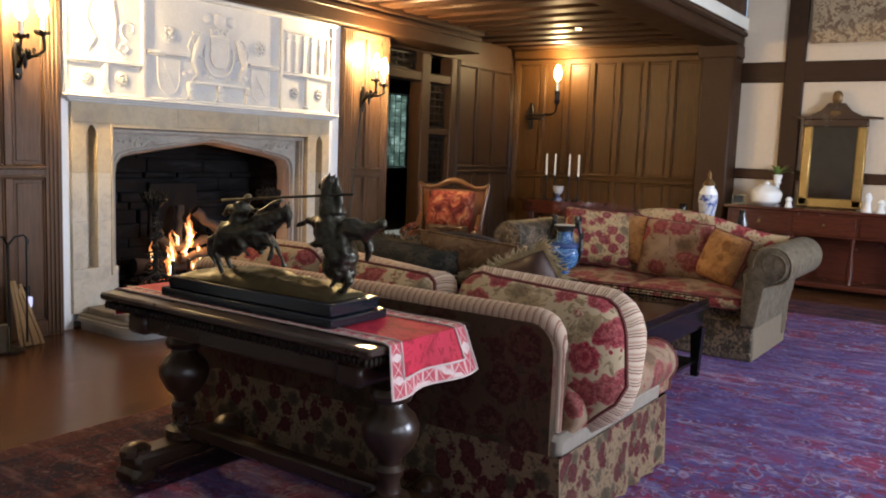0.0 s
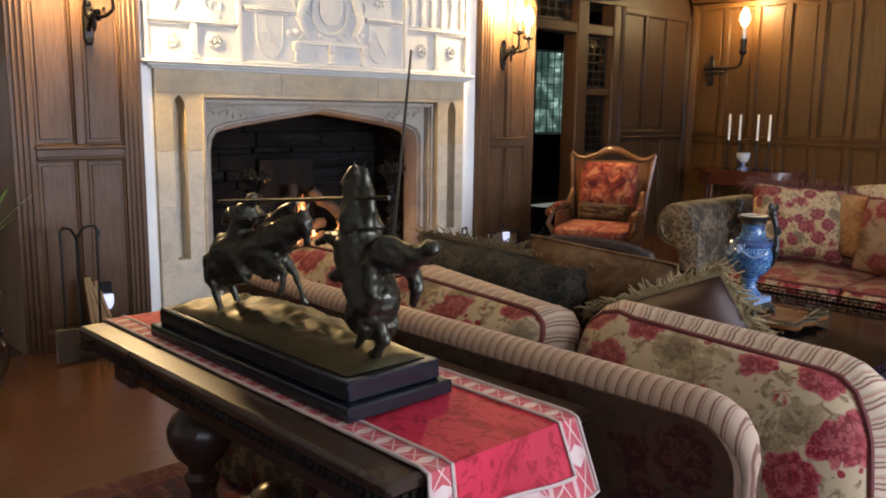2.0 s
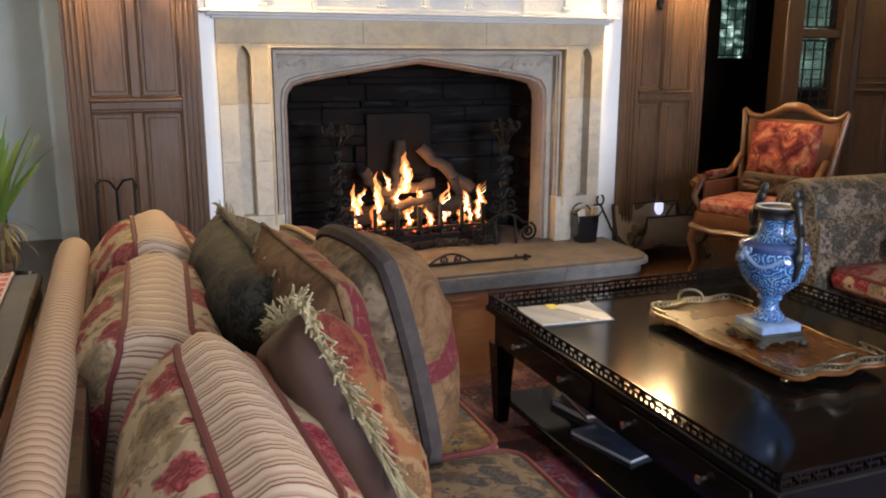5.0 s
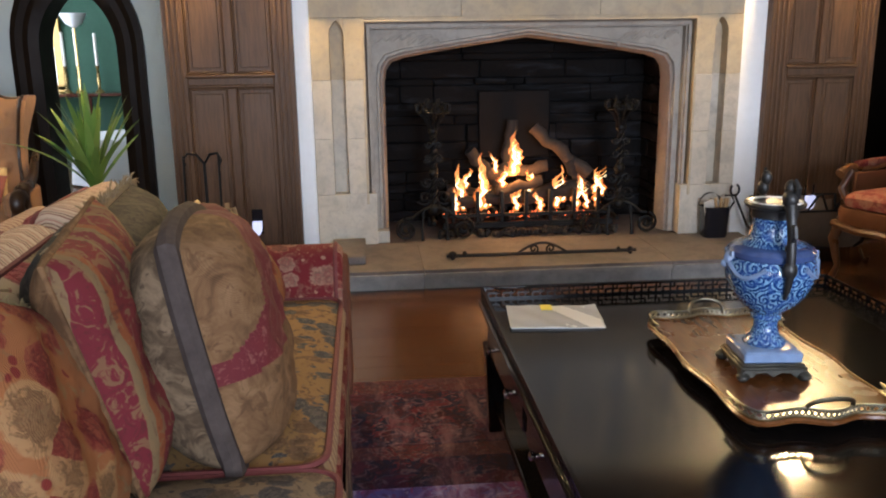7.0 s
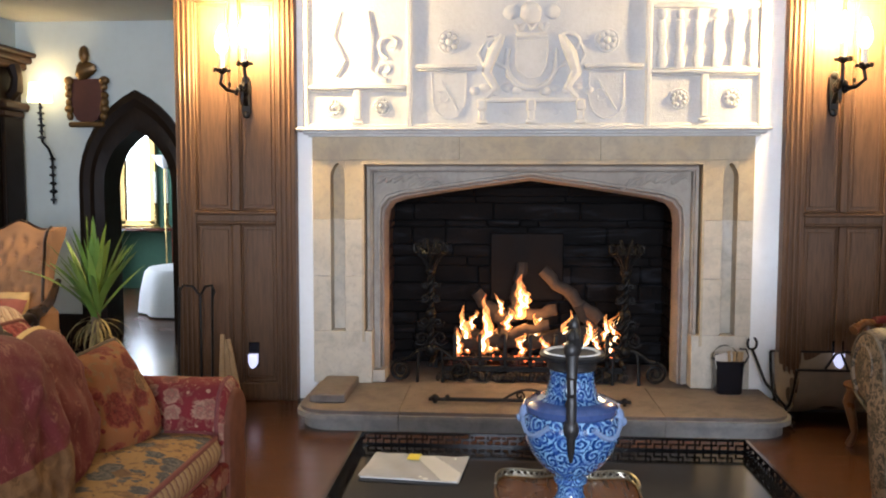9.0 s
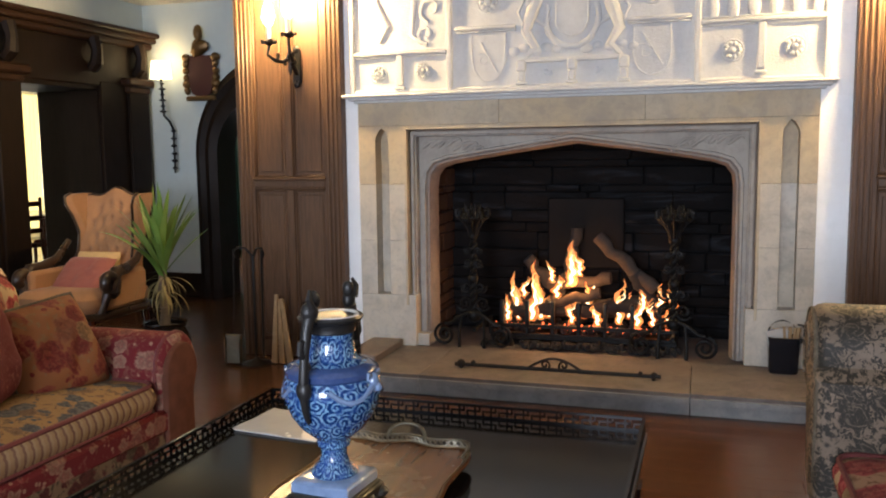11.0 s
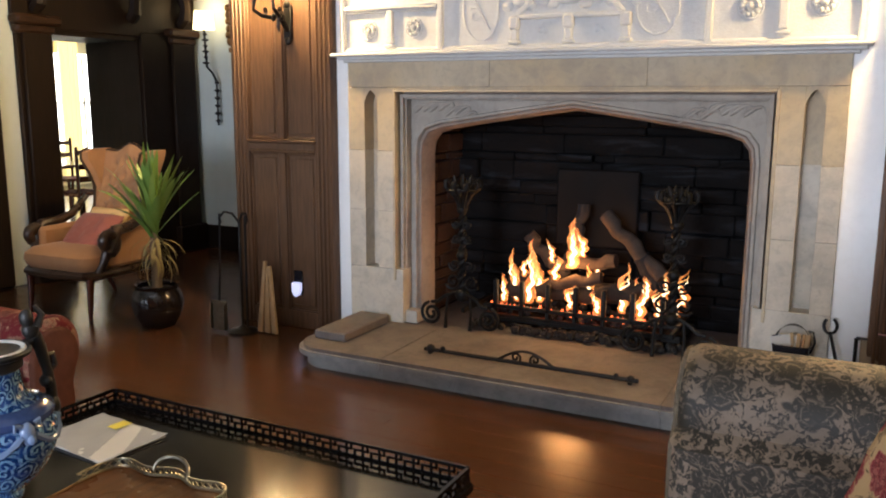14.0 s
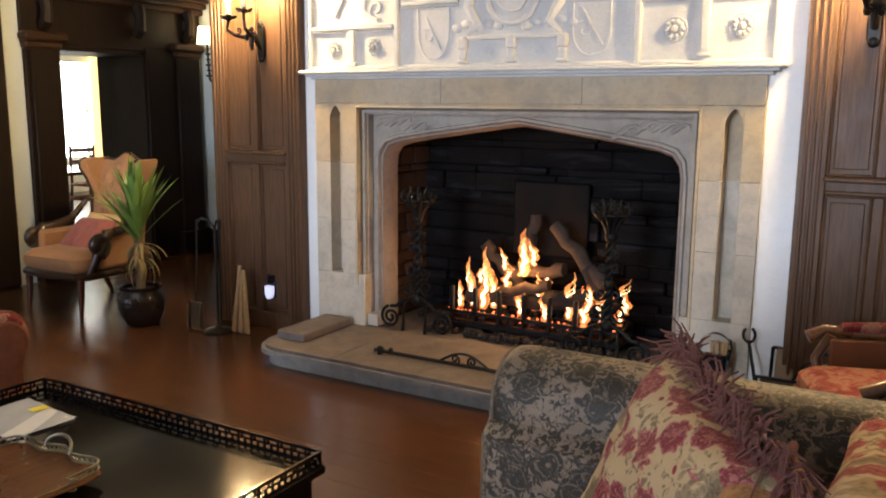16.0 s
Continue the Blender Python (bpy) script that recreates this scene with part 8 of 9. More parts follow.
st_ = M().tube([(-7.98, 0.765, 1.70), (-7.94, 0.755, 1.78), (-7.90, 0.72, 1.84), (-7.88, 0.72, 2.21)], 0.012, 7)
for i in range(6):
    st_.blob((-7.89, 0.72, 1.88 + 0.055 * i), (0.036 - 0.012 * (i % 2), 0.036 - 0.012 * (i % 2), 0.014), 8, 6)
part("stem", st_, IRON, sc)
dr = M().tube([(-7.98, 0.765, 1.72), (-7.98, 0.765, 1.27)], 0.010, 7)
for i in range(6):
    dr.blob((-7.98, 0.765, 1.69 - 0.075 * i), (0.022, 0.034, 0.016), 8, 6, 0.3)
part("drop", dr, IRON, sc)
pq = thing("heraldic_plaque", (-8.03, 1.10, 2.05), "dark carved wooden heraldic plaque with a red shield", "plaque")
part("shield", M().prism([(0.95, 2.42), (1.25, 2.42), (1.26, 2.18), (1.20, 2.05), (1.10, 2.0), (1.0, 2.05), (0.94, 2.18)], 0, -8.045, -7.99), REDPAINT, pq)
part("crest", M().blob((-7.99, 1.10, 2.50), (0.05, 0.10, 0.09), 10, 7, 0.5).blob((-7.98, 1.10, 2.63), (0.045, 0.05, 0.08), 10, 7, 0.4), DARKGOLD, pq, "dark gilt carving")
for s in (-1, 1):
    for q in range(6):
        part("scroll", M().blob((-8.0, 1.10 + s * 0.165, 2.08 + 0.065 * q), (0.035, 0.035 + 0.012 * (q % 2), 0.04), 8, 6, 0.4), DARKGOLD, pq)
part("base_moulding", M().box(-8.03, -7.97, 0.93, 1.27, 1.98, 2.03, 0.012), DARKGOLD, pq)

# ---- chairs ----


def bergere(at, turn):
    """Carved open-framed armchair; local front is -y."""
    tr = Matrix.Translation(at) @ pose(0, 0, 0, 0, 0, turn)
    ch = thing("armchair", at, "carved fruitwood armchair with a red tapestry cushion and floral seat", "armchair")

    def P(name, m, mat, label="", parent=None):
        return part(name, m.move(tr), mat, parent or ch, label)
    w = 0.335
    for s in (-1, 1):
        P("front_leg", M().tube([(s * (w - 0.03), -0.30, 0.35), (s * (w - 0.01), -0.33, 0.25), (s * (w - 0.04), -0.31, 0.08), (s * (w - 0.02), -0.33, 0.0)], [0.038, 0.032, 0.018, 0.022], 10), FRUITWOOD)
        P("back_leg", M().tube([(s * (w - 0.05), 0.28, 0.37), (s * (w - 0.05), 0.32, 0.18), (s * (w - 0.04), 0.37, 0.0)], [0.032, 0.026, 0.020], 10), FRUITWOOD)
        P("arm_support", M().tube([(s * (w - 0.01), -0.20, 0.43), (s * (w + 0.05), -0.23, 0.54), (s * (w + 0.02), -0.18, 0.655)], [0.026, 0.022, 0.022], 10), FRUITWOOD)
        P("arm_rail", M().tube([(s * (w + 0.04), -0.27, 0.635), (s * (w + 0.045), -0.20, 0.672), (s * (w + 0.03), 0.0, 0.660), (s * (w - 0.005), 0.15, 0.70), (s * (w - 0.010), 0.28, 0.81)], [0.030, 0.026, 0.024, 0.026, 0.024], 10), FRUITWOOD)
        P("side_panel", M().box(s * (w - 0.015), s * (w + 0.008), -0.19, 0.27, 0.41, 0.645, 0.008), RUSTCLOTH, "rust upholstered side")
        P("arm_pad", M().tube([(s * (w + 0.03), -0.14, 0.688), (s * (w + 0.030), 0.0, 0.688), (s * (w + 0.01), 0.10, 0.70)], [0.022, 0.030, 0.022], 10), CHINTZ_RED, "padded arm rest")
        P("back_post", M().tube([(s * (w - 0.02), 0.27, 0.35), (s * (w + 0.005), 0.33, 0.75), (s * (w + 0.04), 0.39, 1.06), (s * (w + 0.06), 0.40, 1.14)], [0.024, 0.024, 0.022, 0.016], 10), FRUITWOOD)
    P("seat_rail", M().box(-w, w, -0.33, 0.32, 0.33, 0.40, 0.02).tube([(-w, -0.335, 0.345), (-0.15, -0.35, 0.325), (0, -0.355, 0.335), (0.15, -0.35, 0.325), (w, -0.335, 0.345)], 0.026, 8), FRUITWOOD)
    cushion = M()
    rim = rounded(0.62, 0.62, 0.09, 6)
    cushion.strip([[(x * f, y * f - 0.02, z) for x, y in rim] for f, z in ((0.92, 0.445), (1.0, 0.460), (1.02, 0.485), (1.0, 0.515), (0.9, 0.540), (0.6, 0.555), (0.02, 0.56))])
    P("seat_cushion", cushion, PINKWEAVE, "pink floral seat cushion")
    P("seat_pad", M().strip([[(x * f, y * f - 0.01, z) for x, y in rounded(0.66, 0.66, 0.10, 6)] for f, z in ((0.98, 0.345), (1.03, 0.365), (1.045, 0.42), (1.02, 0.450), (0.9, 0.455))]), RUSTCLOTH, "rust-coloured upholstered seat")
    bk = M().grid(lambda u, v: ((u - 0.5) * (0.61 + 0.09 * v), 0.30 + 0.10 * v - 0.035 * math.sin(math.pi * u) * math.sin(math.pi * v), 0.38 + 0.70 * v), 10, 10)
    bk.grid(lambda u, v: ((u - 0.5) * (0.61 + 0.09 * v), 0.345 + 0.10 * v, 0.38 + 0.70 * v), 4, 4)
    P("back_panel", bk, RUSTCLOTH, "rust upholstered back")
    cx = [(-0.39, 0.405, 1.15), (-0.33, 0.40, 1.10), (-0.25, 0.405, 1.09), (-0.14, 0.41, 1.13), (-0.07, 0.41, 1.165), (0, 0.41, 1.175), (0.07, 0.41, 1.165), (0.14, 0.41, 1.13), (0.25, 0.405, 1.09), (0.33, 0.40, 1.10), (0.39, 0.405, 1.15)]
    P("crest_rail", M().tube(cx, [0.014, 0.022, 0.024, 0.028, 0.034, 0.038, 0.034, 0.028, 0.024, 0.022, 0.014], 10), FRUITWOOD)
    P("back_pillow", pillow_m(0.57, 0.44, 0.13, seed=3.0).move(Matrix.Translation((0, 0.28, 0.87)) @ pose(0, 0, 0, -12)), FIGURED, "red tapestry pillow woven with figures")
    P("lumbar_pillow", pillow_m(0.50, 0.17, 0.13, seed=5.0).move(Matrix.Translation((0, 0.15, 0.63)) @ pose(0, 0, 0, -10)), VELVET, "small brown bolster")
    return ch


bergere((-4.99, 7.25, 0), 20)


def wing_chair(at, turn):
    tr = Matrix.Translation(at) @ pose(0, 0, 0, 0, 0, turn)
    ch = thing("wing_chair", at, "peach velvet button-back wing chair with dark scrolled arms", "armchair")

    def P(name, m, mat, label=""):
        return part(name, m.move(tr), mat, ch, label)
    w = 0.33
    for s in (-1, 1):
        P("front_leg", M().tube([(s * (w - 0.03), -0.34, 0.32), (s * (w - 0.035), -0.345, 0.15), (s * (w - 0.03), -0.36, 0.0)], [0.030, 0.022, 0.014], 10), MAHOGANY)
        P("back_leg", M().tube([(s * (w - 0.06), 0.30, 0.32), (s * (w - 0.06), 0.34, 0.15), (s * (w - 0.05), 0.42, 0.0)], [0.030, 0.024, 0.016], 10), MAHOGANY)
        vol = [(-0.225 - p, 0.538 + q) for p, q in spiral((0.0, 0.0), 0.074, 1.5, 1.75, 22)]
        rail = [(0.25, 0.79), (0.12, 0.665), (-0.02, 0.622), (-0.14, 0.615)] + list(reversed(vol))
        P("arm_scroll", M().tube([(s * (w + 0.005 + 0.035 * min(1.0, (0.3 - a) / 0.5)), a, b) for a, b in rail], [0.022, 0.030, 0.040, 0.046] + [0.048 - 0.0006 * i for i in range(22)], 10), TABLEWOOD, "dark polished scrolled arm")
        P("arm_post", M().tube([(s * (w + 0.03), -0.205, 0.53), (s * (w + 0.018), -0.235, 0.44), (s * w, -0.27, 0.36), (s * (w - 0.01), -0.30, 0.30)], [0.042, 0.034, 0.034, 0.036], 10), TABLEWOOD)
        P("arm_panel", M().box(s * (w - 0.06), s * (w + 0.015), -0.23, 0.26, 0.34, 0.605, 0.028), PEACH)
        wing = M().strip([[(s * (o - 0.03), y0 + 0.02, z), (s * (o + 0.005), y0 - 0.02, z), (s * (o + 0.03), y0 + 0.01, z), (s * (o + 0.02), y1, z), (s * (o - 0.03), y1 + 0.02, z)] for z, o, y0, y1 in ((0.58, 0.255, 0.20, 0.30), (0.72, 0.233, 0.25, 0.34), (0.86, 0.233, 0.27, 0.38), (0.98, 0.260, 0.24, 0.41), (1.07, 0.286, 0.20, 0.43), (1.13, 0.299, 0.21, 0.44), (1.15, 0.295, 0.26, 0.44))], caps=True)
        P("wing", wing, PEACH, "padded side wing")
    P("seat_rail", M().box(-w, w, -0.36, 0.33, 0.27, 0.34, 0.015).tube([(-w - 0.01, 0.30, 0.31), (-w - 0.012, -0.30, 0.31), (-w + 0.05, -0.375, 0.31), (0, -0.395, 0.305), (w - 0.05, -0.375, 0.31), (w + 0.012, -0.30, 0.31), (w + 0.01, 0.30, 0.31)], 0.030, 8), TABLEWOOD)
    rim = rounded(0.66, 0.72, 0.10, 6)
    P("seat_cushion", M().strip([[(x * f, y * f - 0.03, z) for x, y in rim] for f, z in ((0.95, 0.335), (1.01, 0.36), (1.04, 0.40), (1.02, 0.44), (0.9, 0.475), (0.5, 0.495), (0.02, 0.50))]), PEACH)

    def tuft(u, v):
        x, z = (u - 0.5), v
        d = 0.0
        for r in range(4):
            for c in range(5):
                bx, bz = (c - 2 + 0.5 * (r % 2)) * 0.17, 0.42 + 0.14 * r
                d += math.exp(-((x - bx) ** 2 + (z - bz) ** 2) / 0.0022)
        return d

    def back(u, v):
        wv = 0.44 + 0.11 * v * v + 0.09 * max(0, 0.25 - v)
        top = 1.10 + 0.06 * math.sin(math.pi * u) + 0.02 * math.cos(4 * math.pi * u)
        return ((u - 0.5) * wv, 0.20 + 0.20 * v - 0.05 * math.sin(math.pi * min(1, v * 1.05)) + 0.042 * tuft(u, v), 0.40 + (top - 0.40) * v)
    bk = M().grid(back, 36, 36)
    bk.grid(lambda u, v: (back(u, v)[0], 0.33 + 0.13 * v, back(u, v)[2]), 10, 10)
    for e in (0, 1):
        bk.grid(lambda u, v: (back(e, v)[0], back(e, v)[1] * (1 - u) + (0.33 + 0.13 * v) * u, back(e, v)[2]), 3, 36)
    bk.grid(lambda u, v: (back(v, 1)[0], back(v, 1)[1] * (1 - u) + 0.46 * u, back(v, 1)[2] + 0.02 * math.sin(math.pi * u)), 6, 36)
    P("back", bk, PEACH, "button-tufted back")
    crest = [(back(i / 20, 1)[0] * 1.03, back(i / 20, 1)[1] + 0.02, back(i / 20, 1)[2] + 0.008) for i in range(21)]
    P("crest_rail", M().tube(crest, 0.013, 8), TABLEWOOD, "dark carved top rail")
    for s in (-1, 1):
        P("wing_edge", M().tube([(s * (o + 0.006), y0 - 0.02, z) for z, o, y0 in ((0.60, 0.255, 0.20), (0.72, 0.233, 0.25), (0.86, 0.233, 0.27), (0.98, 0.260, 0.24), (1.07, 0.286, 0.20), (1.13, 0.299, 0.21), (1.155, 0.295, 0.27))], 0.011, 7), TABLEWOOD)
    for r in range(4):
        for c in range(4 + (r + 1) % 2):
            u = 0.5 + (c - 2 + 0.5 * (r % 2)) * 0.17
            if 0.08 < u < 0.92:
                b = back(u, 0.42 + 0.14 * r)
                P("button", M().blob((b[0], b[1] - 0.004, b[2]), (0.011, 0.008, 0.011), 8, 6), PEACH)
    P("throw_pillow", pillow_m(0.44, 0.40, 0.13, seed=2.0).move(Matrix.Translation((0.0, -0.03, 0.55)) @ pose(0, 0, 0, -48)), ROSEVELVET, "rose-coloured pillow")
    P("small_pillow", pillow_m(0.40, 0.22, 0.12, seed=4.0).move(Matrix.Translation((0.0, 0.14, 0.62)) @ pose(0, 0, 0, -16)), CREAMPILLOW, "cream bolster pillow")
    return ch


wing_chair((-5.74, 1.53, 0), 92)

# ---- potted yucca ----
pot = thing("potted_plant", (-5.52, 2.36, 0), "spiky green yucca in a glazed dark pot on the floor", "plant")
part("pot", M().lathe([(0.10, 0.0), (0.115, 0.01), (0.155, 0.08), (0.172, 0.16), (0.165, 0.22), (0.140, 0.265), (0.150, 0.285), (0.148, 0.295), (0.132, 0.285), (0.13, 0.25), (0.0, 0.25)], (-5.52, 2.36, 0), 32), POT, pot)
part("soil", M().lathe([(0.132, 0.255), (0.06, 0.268), (0.0, 0.27)], (-5.52, 2.36, 0), 24), SOIL, pot)
tk = M().tube([(-5.52, 2.36, 0.25), (-5.525, 2.362, 0.38), (-5.515, 2.355, 0.50), (-5.52, 2.36, 0.66)], [0.034, 0.031, 0.029, 0.024], 12)
for i in range(12):
    tk.tube([(-5.52 + 0.033 * math.cos(a), 2.36 + 0.033 * math.sin(a), 0.27 + 0.025 * i) for a in np.linspace(0, 6.28, 10, endpoint=False)], 0.004, 5, True)
part("trunk", tk, TRUNK, pot)
random.seed(21)


def blade(base, heading, rise, length, width, droop):
    m = M()
    n = 9
    left, right = [], []
    d = Vector((math.cos(heading), math.sin(heading), 0))
    s = Vector((-d.y, d.x, 0))
    p = Vector(base)
    ang = rise
    for i in range(n):
        t = i / (n - 1)
        w = width * (0.55 + 0.9 * t) * (1 - t) ** 0.55 * 1.3 + 0.0008
        left.append(p + s * w + Vector((0, 0, 0.25 * w)))
        right.append(p - s * w + Vector((0, 0, 0.25 * w)))
        m.v.append(tuple(p))
        step = length / (n - 1)
        p = p + (d * math.cos(ang) + Vector((0, 0, 1)) * math.sin(ang)) * step
        ang -= droop / (n - 1)
    mid = [Vector(q) for q in m.v]
    m = M()
    m.strip([[l, c, r] for l, c, r in zip(left, mid, right)], closed=False)
    return m


for i in range(42):
    t = i / 41
    h = 0.60 + 0.10 * t + random.uniform(-0.02, 0.02)
    part("leaf", blade((-5.52 + random.uniform(-0.015, 0.015), 2.36 + random.uniform(-0.015, 0.015), h), 2.399 * i, radians(58 + 30 * t + random.uniform(-9, 9)), random.uniform(0.40, 0.58), random.uniform(0.017, 0.027), radians(random.uniform(10, 45) * (1.15 - t))), LEAF, pot)
for i in range(46):
    part("dry_leaf", blade((-5.52 + random.uniform(-0.02, 0.02), 2.36 + random.uniform(-0.02, 0.02), random.uniform(0.48, 0.62)), 2.399 * i + 0.7, radians(random.uniform(-35, 15)), random.uniform(0.14, 0.28), 0.007, radians(random.uniform(75, 115))), DRYLEAF, pot)

# ---- far side of the seating: side table with urn and candles, console with jar ----
sd = thing("demilune_table", (-5.45, 10.62, 0), "dark red mahogany side table against the panelling", "table")
part("top", M().prism([(-6.10, 10.93)] + [(-5.42 + 0.70 * math.cos(radians(a)), 10.93 - 0.52 * math.sin(radians(a))) for a in range(165, 14, -10)] + [(-4.74, 10.93)], 2, 0.82, 0.86), MAHOGANY, sd)
part("frieze", M().prism([(-6.04, 10.92)] + [(-5.42 + 0.64 * math.cos(radians(a)), 10.92 - 0.46 * math.sin(radians(a))) for a in range(165, 14, -10)] + [(-4.80, 10.92)], 2, 0.68, 0.82), MAHOGANY, sd)
for x, y in ((-5.95, 10.86), (-4.89, 10.86), (-5.72, 10.55), (-5.12, 10.55)):
    part("leg", M().tube([(x, y, 0.70), (x, y, 0.3), (x, y, 0.0)], [0.026, 0.020, 0.013], 10), MAHOGANY, sd)
urn = thing("urn", (-5.36, 10.60, 0.86), "small blue and white china urn on a foot", "urn")
part("body", M().lathe([(0.06, 0.0), (0.06, 0.03), (0.025, 0.045), (0.02, 0.08), (0.05, 0.10), (0.078, 0.15), (0.074, 0.19), (0.085, 0.205), (0.07, 0.21), (0.0, 0.19)], (-5.36, 10.60, 0.86), 20), JARBLUE, urn)
for x in (-5.60, -5.47, -5.25, -5.10):
    y = 10.70 - 0.10 * abs(x + 5.35)
    cs = thing("candlestick", (x, y, 0.86), "slim dark candlestick with a tall white candle", "candlestick", "four candlesticks")
    part("stick", M().lathe([(0.045, 0.0), (0.04, 0.015), (0.012, 0.03), (0.010, 0.26), (0.018, 0.29), (0.016, 0.35), (0.0, 0.35)], (x, y, 0.86), 12), IRON, cs)
    part("candle", M().lathe([(0.015, 0.0), (0.013, 0.30), (0.0, 0.305)], (x, y, 1.21), 10), WAX, cs)

sb = thing("sofa_table", (-2.4, 7.70, 0), "narrow dark wooden table behind the camel-back sofa", "table")
part("top", M().box(-3.2, -1.9, 7.50, 7.88, 0.80, 0.835, 0.008), MAHOGANY, sb)
part("frieze", M().box(-3.15, -1.95, 7.54, 7.84, 0.70, 0.80, 0.006), MAHOGANY, sb)
for x in (-3.12, -1.98):
    for y in (7.57, 7.81):
        part("leg", M().tube([(x, y, 0.72), (x, y, 0.013)], [0.028, 0.018], 8), MAHOGANY, sb)
jar = thing("ginger_jar", (-2.33, 7.60, 0.835), "blue and white lidded jar with a gilt finial", "jar")
part("body", M().lathe([(0.050, 0.0), (0.056, 0.02), (0.050, 0.08), (0.066, 0.18), (0.083, 0.30), (0.081, 0.37), (0.060, 0.415), (0.046, 0.425), (0.048, 0.44), (0.0, 0.44)], (-2.33, 7.60, 0.835), 24), WHITE, jar, "white china with a blue bird-like panel")
part("painted_panel", M().lathe([(0.059, 0.12), (0.069, 0.18), (0.0855, 0.30), (0.0835, 0.36)], (-2.33, 7.60, 0.835), 24), JARBLUE, jar)
part("lid", M().lathe([(0.052, 0.44), (0.054, 0.452), (0.038, 0.48), (0.016, 0.50), (0.019, 0.53), (0.010, 0.56), (0.0, 0.58)], (-2.33, 7.60, 0.835), 20), DARKGOLD, jar, "dark gilt lid")
for x, h in ((-2.56, 0.26), (-2.02, 0.24)):
    solid("small_vase", M().lathe([(0.03, 0.0), (0.045, 0.02), (0.055, h * 0.5), (0.03, h * 0.8), (0.035, h), (0.0, h)], (x, 7.62, 0.835), 16), POT, "small dark glazed vase behind the sofa", "vase", "small dark vases")

# ---- things along the half-timbered wall ----
kb = thing("sideboard", (-1.9, 10.75, 0), "long dark oak sideboard below a gilt mirror", "sideboard")
part("top", M().box(-3.02, -0.75, 10.50, 11.02, 0.94, 0.98, 0.01), MAHOGANY, kb)
part("frieze", M().box(-2.98, -0.79, 10.54, 11.02, 0.66, 0.94, 0.008), MAHOGANY, kb)
for i in range(3):
    x = -2.94 + 0.73 * i
    dr = part("drawer", M().box(x, x + 0.69, 10.525, 10.545, 0.69, 0.91, 0.006), MAHOGANY, kb)
    part("knob", M().blob((x + 0.345, 10.515, 0.80), (0.02, 0.015, 0.02), 8, 6), BRASS, dr)
for x in (-2.93, -2.22, -1.55, -0.84):
    part("leg", M().tube([(x, 10.58, 0.68), (x, 10.58, 0.5), (x, 10.58, 0.3), (x, 10.58, 0.10)], [0.04, 0.024, 0.045, 0.03], 10), MAHOGANY, kb)
part("low_board", M().box(-2.98, -0.79, 10.54, 11.0, 0.06, 0.12, 0.01), MAHOGANY, kb)
# Unseen board added to keep the open space below the drawers dark.
part("back_board", M().box(-2.97, -0.80, 10.985, 11.005, 0.12, 0.66, 0.004), MAHOGANY, kb)
mr = thing("gilt_mirror", (-1.90, 10.98, 0.98), "mirror with darkened glass in gilt sides under a dark carved pediment", "mirror")
part("glass", M().box(-2.16, -1.66, 10.985, 10.995, 1.10, 2.02), DARKMIRROR, mr)
for x in (-2.21, -1.61):
    part("frame_side", M().box(x - 0.055, x + 0.055, 10.95, 11.02, 1.0, 1.957, 0.015), GILT, mr)
part("frame_bottom", M().box(-2.28, -1.54, 10.95, 11.02, 0.985, 1.10, 0.015), GILT, mr)
part("pediment", M().prism([(-2.42, 2.05), (-1.40, 2.05), (-1.40, 2.075), (-1.62, 2.09), (-1.74, 2.15), (-1.82, 2.24), (-2.00, 2.24), (-2.08, 2.15), (-2.20, 2.09), (-2.42, 2.075)], 1, 10.93, 11.02).box(-2.27, -1.55, 10.945, 11.015, 1.96, 2.05, 0.01), WALNUT, mr, "dark carved pediment")
part("crest", M().blob((-1.91, 10.955, 2.30), (0.06, 0.04, 0.075), 10, 7, 0.4).blob((-1.91, 10.945, 2.12), (0.10, 0.02, 0.05), 10, 7, 0.4), DARKGOLD, mr, "dark gilt carved crest")
bx = thing("china_dish", (-2.58, 10.72, 0.98), "cream china tureen on the sideboard", "dish")
part("bowl", M().lathe([(0.10, 0.0), (0.17, 0.05), (0.19, 0.14), (0.18, 0.17), (0.0, 0.17)], (-2.58, 10.72, 0.98), 20), WHITE, bx)
part("lid", M().lathe([(0.18, 0.17), (0.12, 0.23), (0.03, 0.26), (0.03, 0.29), (0.0, 0.30)], (-2.58, 10.72, 0.98), 20), WHITE, bx)
ph = thing("photo_frame", (-2.9, 10.66, 0.98), "small silver photo frame on the sideboard", "photo frame")
part("frame", M().box(-2.98, -2.82, 10.68, 10.70, 0.98, 1.10, 0.006), SILVERED, ph)
part("print", M().box(-2.96, -2.84, 10.674, 10.682, 0.996, 1.084), BLACKSTONE, ph)
for i, (x, h) in enumerate(((-1.44, 0.22), (-1.3, 0.15), (-2.30, 0.12))):
    solid("white_figurine", M().lathe([(0.05, 0.0), (0.04, 0.02), (0.03, h * 0.5), (0.045, h * 0.75), (0.02, h), (0.0, h)], (x, 10.68, 0.98), 14), WHITE, "small white china ornament on the sideboard", "ornament", "china ornaments")
solid("white_lidded_jar", M().lathe([(0.10, 0.0), (0.13, 0.04), (0.12, 0.14), (0.05, 0.20), (0.02, 0.24), (0.0, 0.25)], (-2.45, 10.70, 0.12), 18), WHITE, "white china jar under the sideboard", "jar")
pl = thing("orchid_plant", (-2.48, 10.86, 0.98), "small dark-leaved plant on the sideboard", "plant")
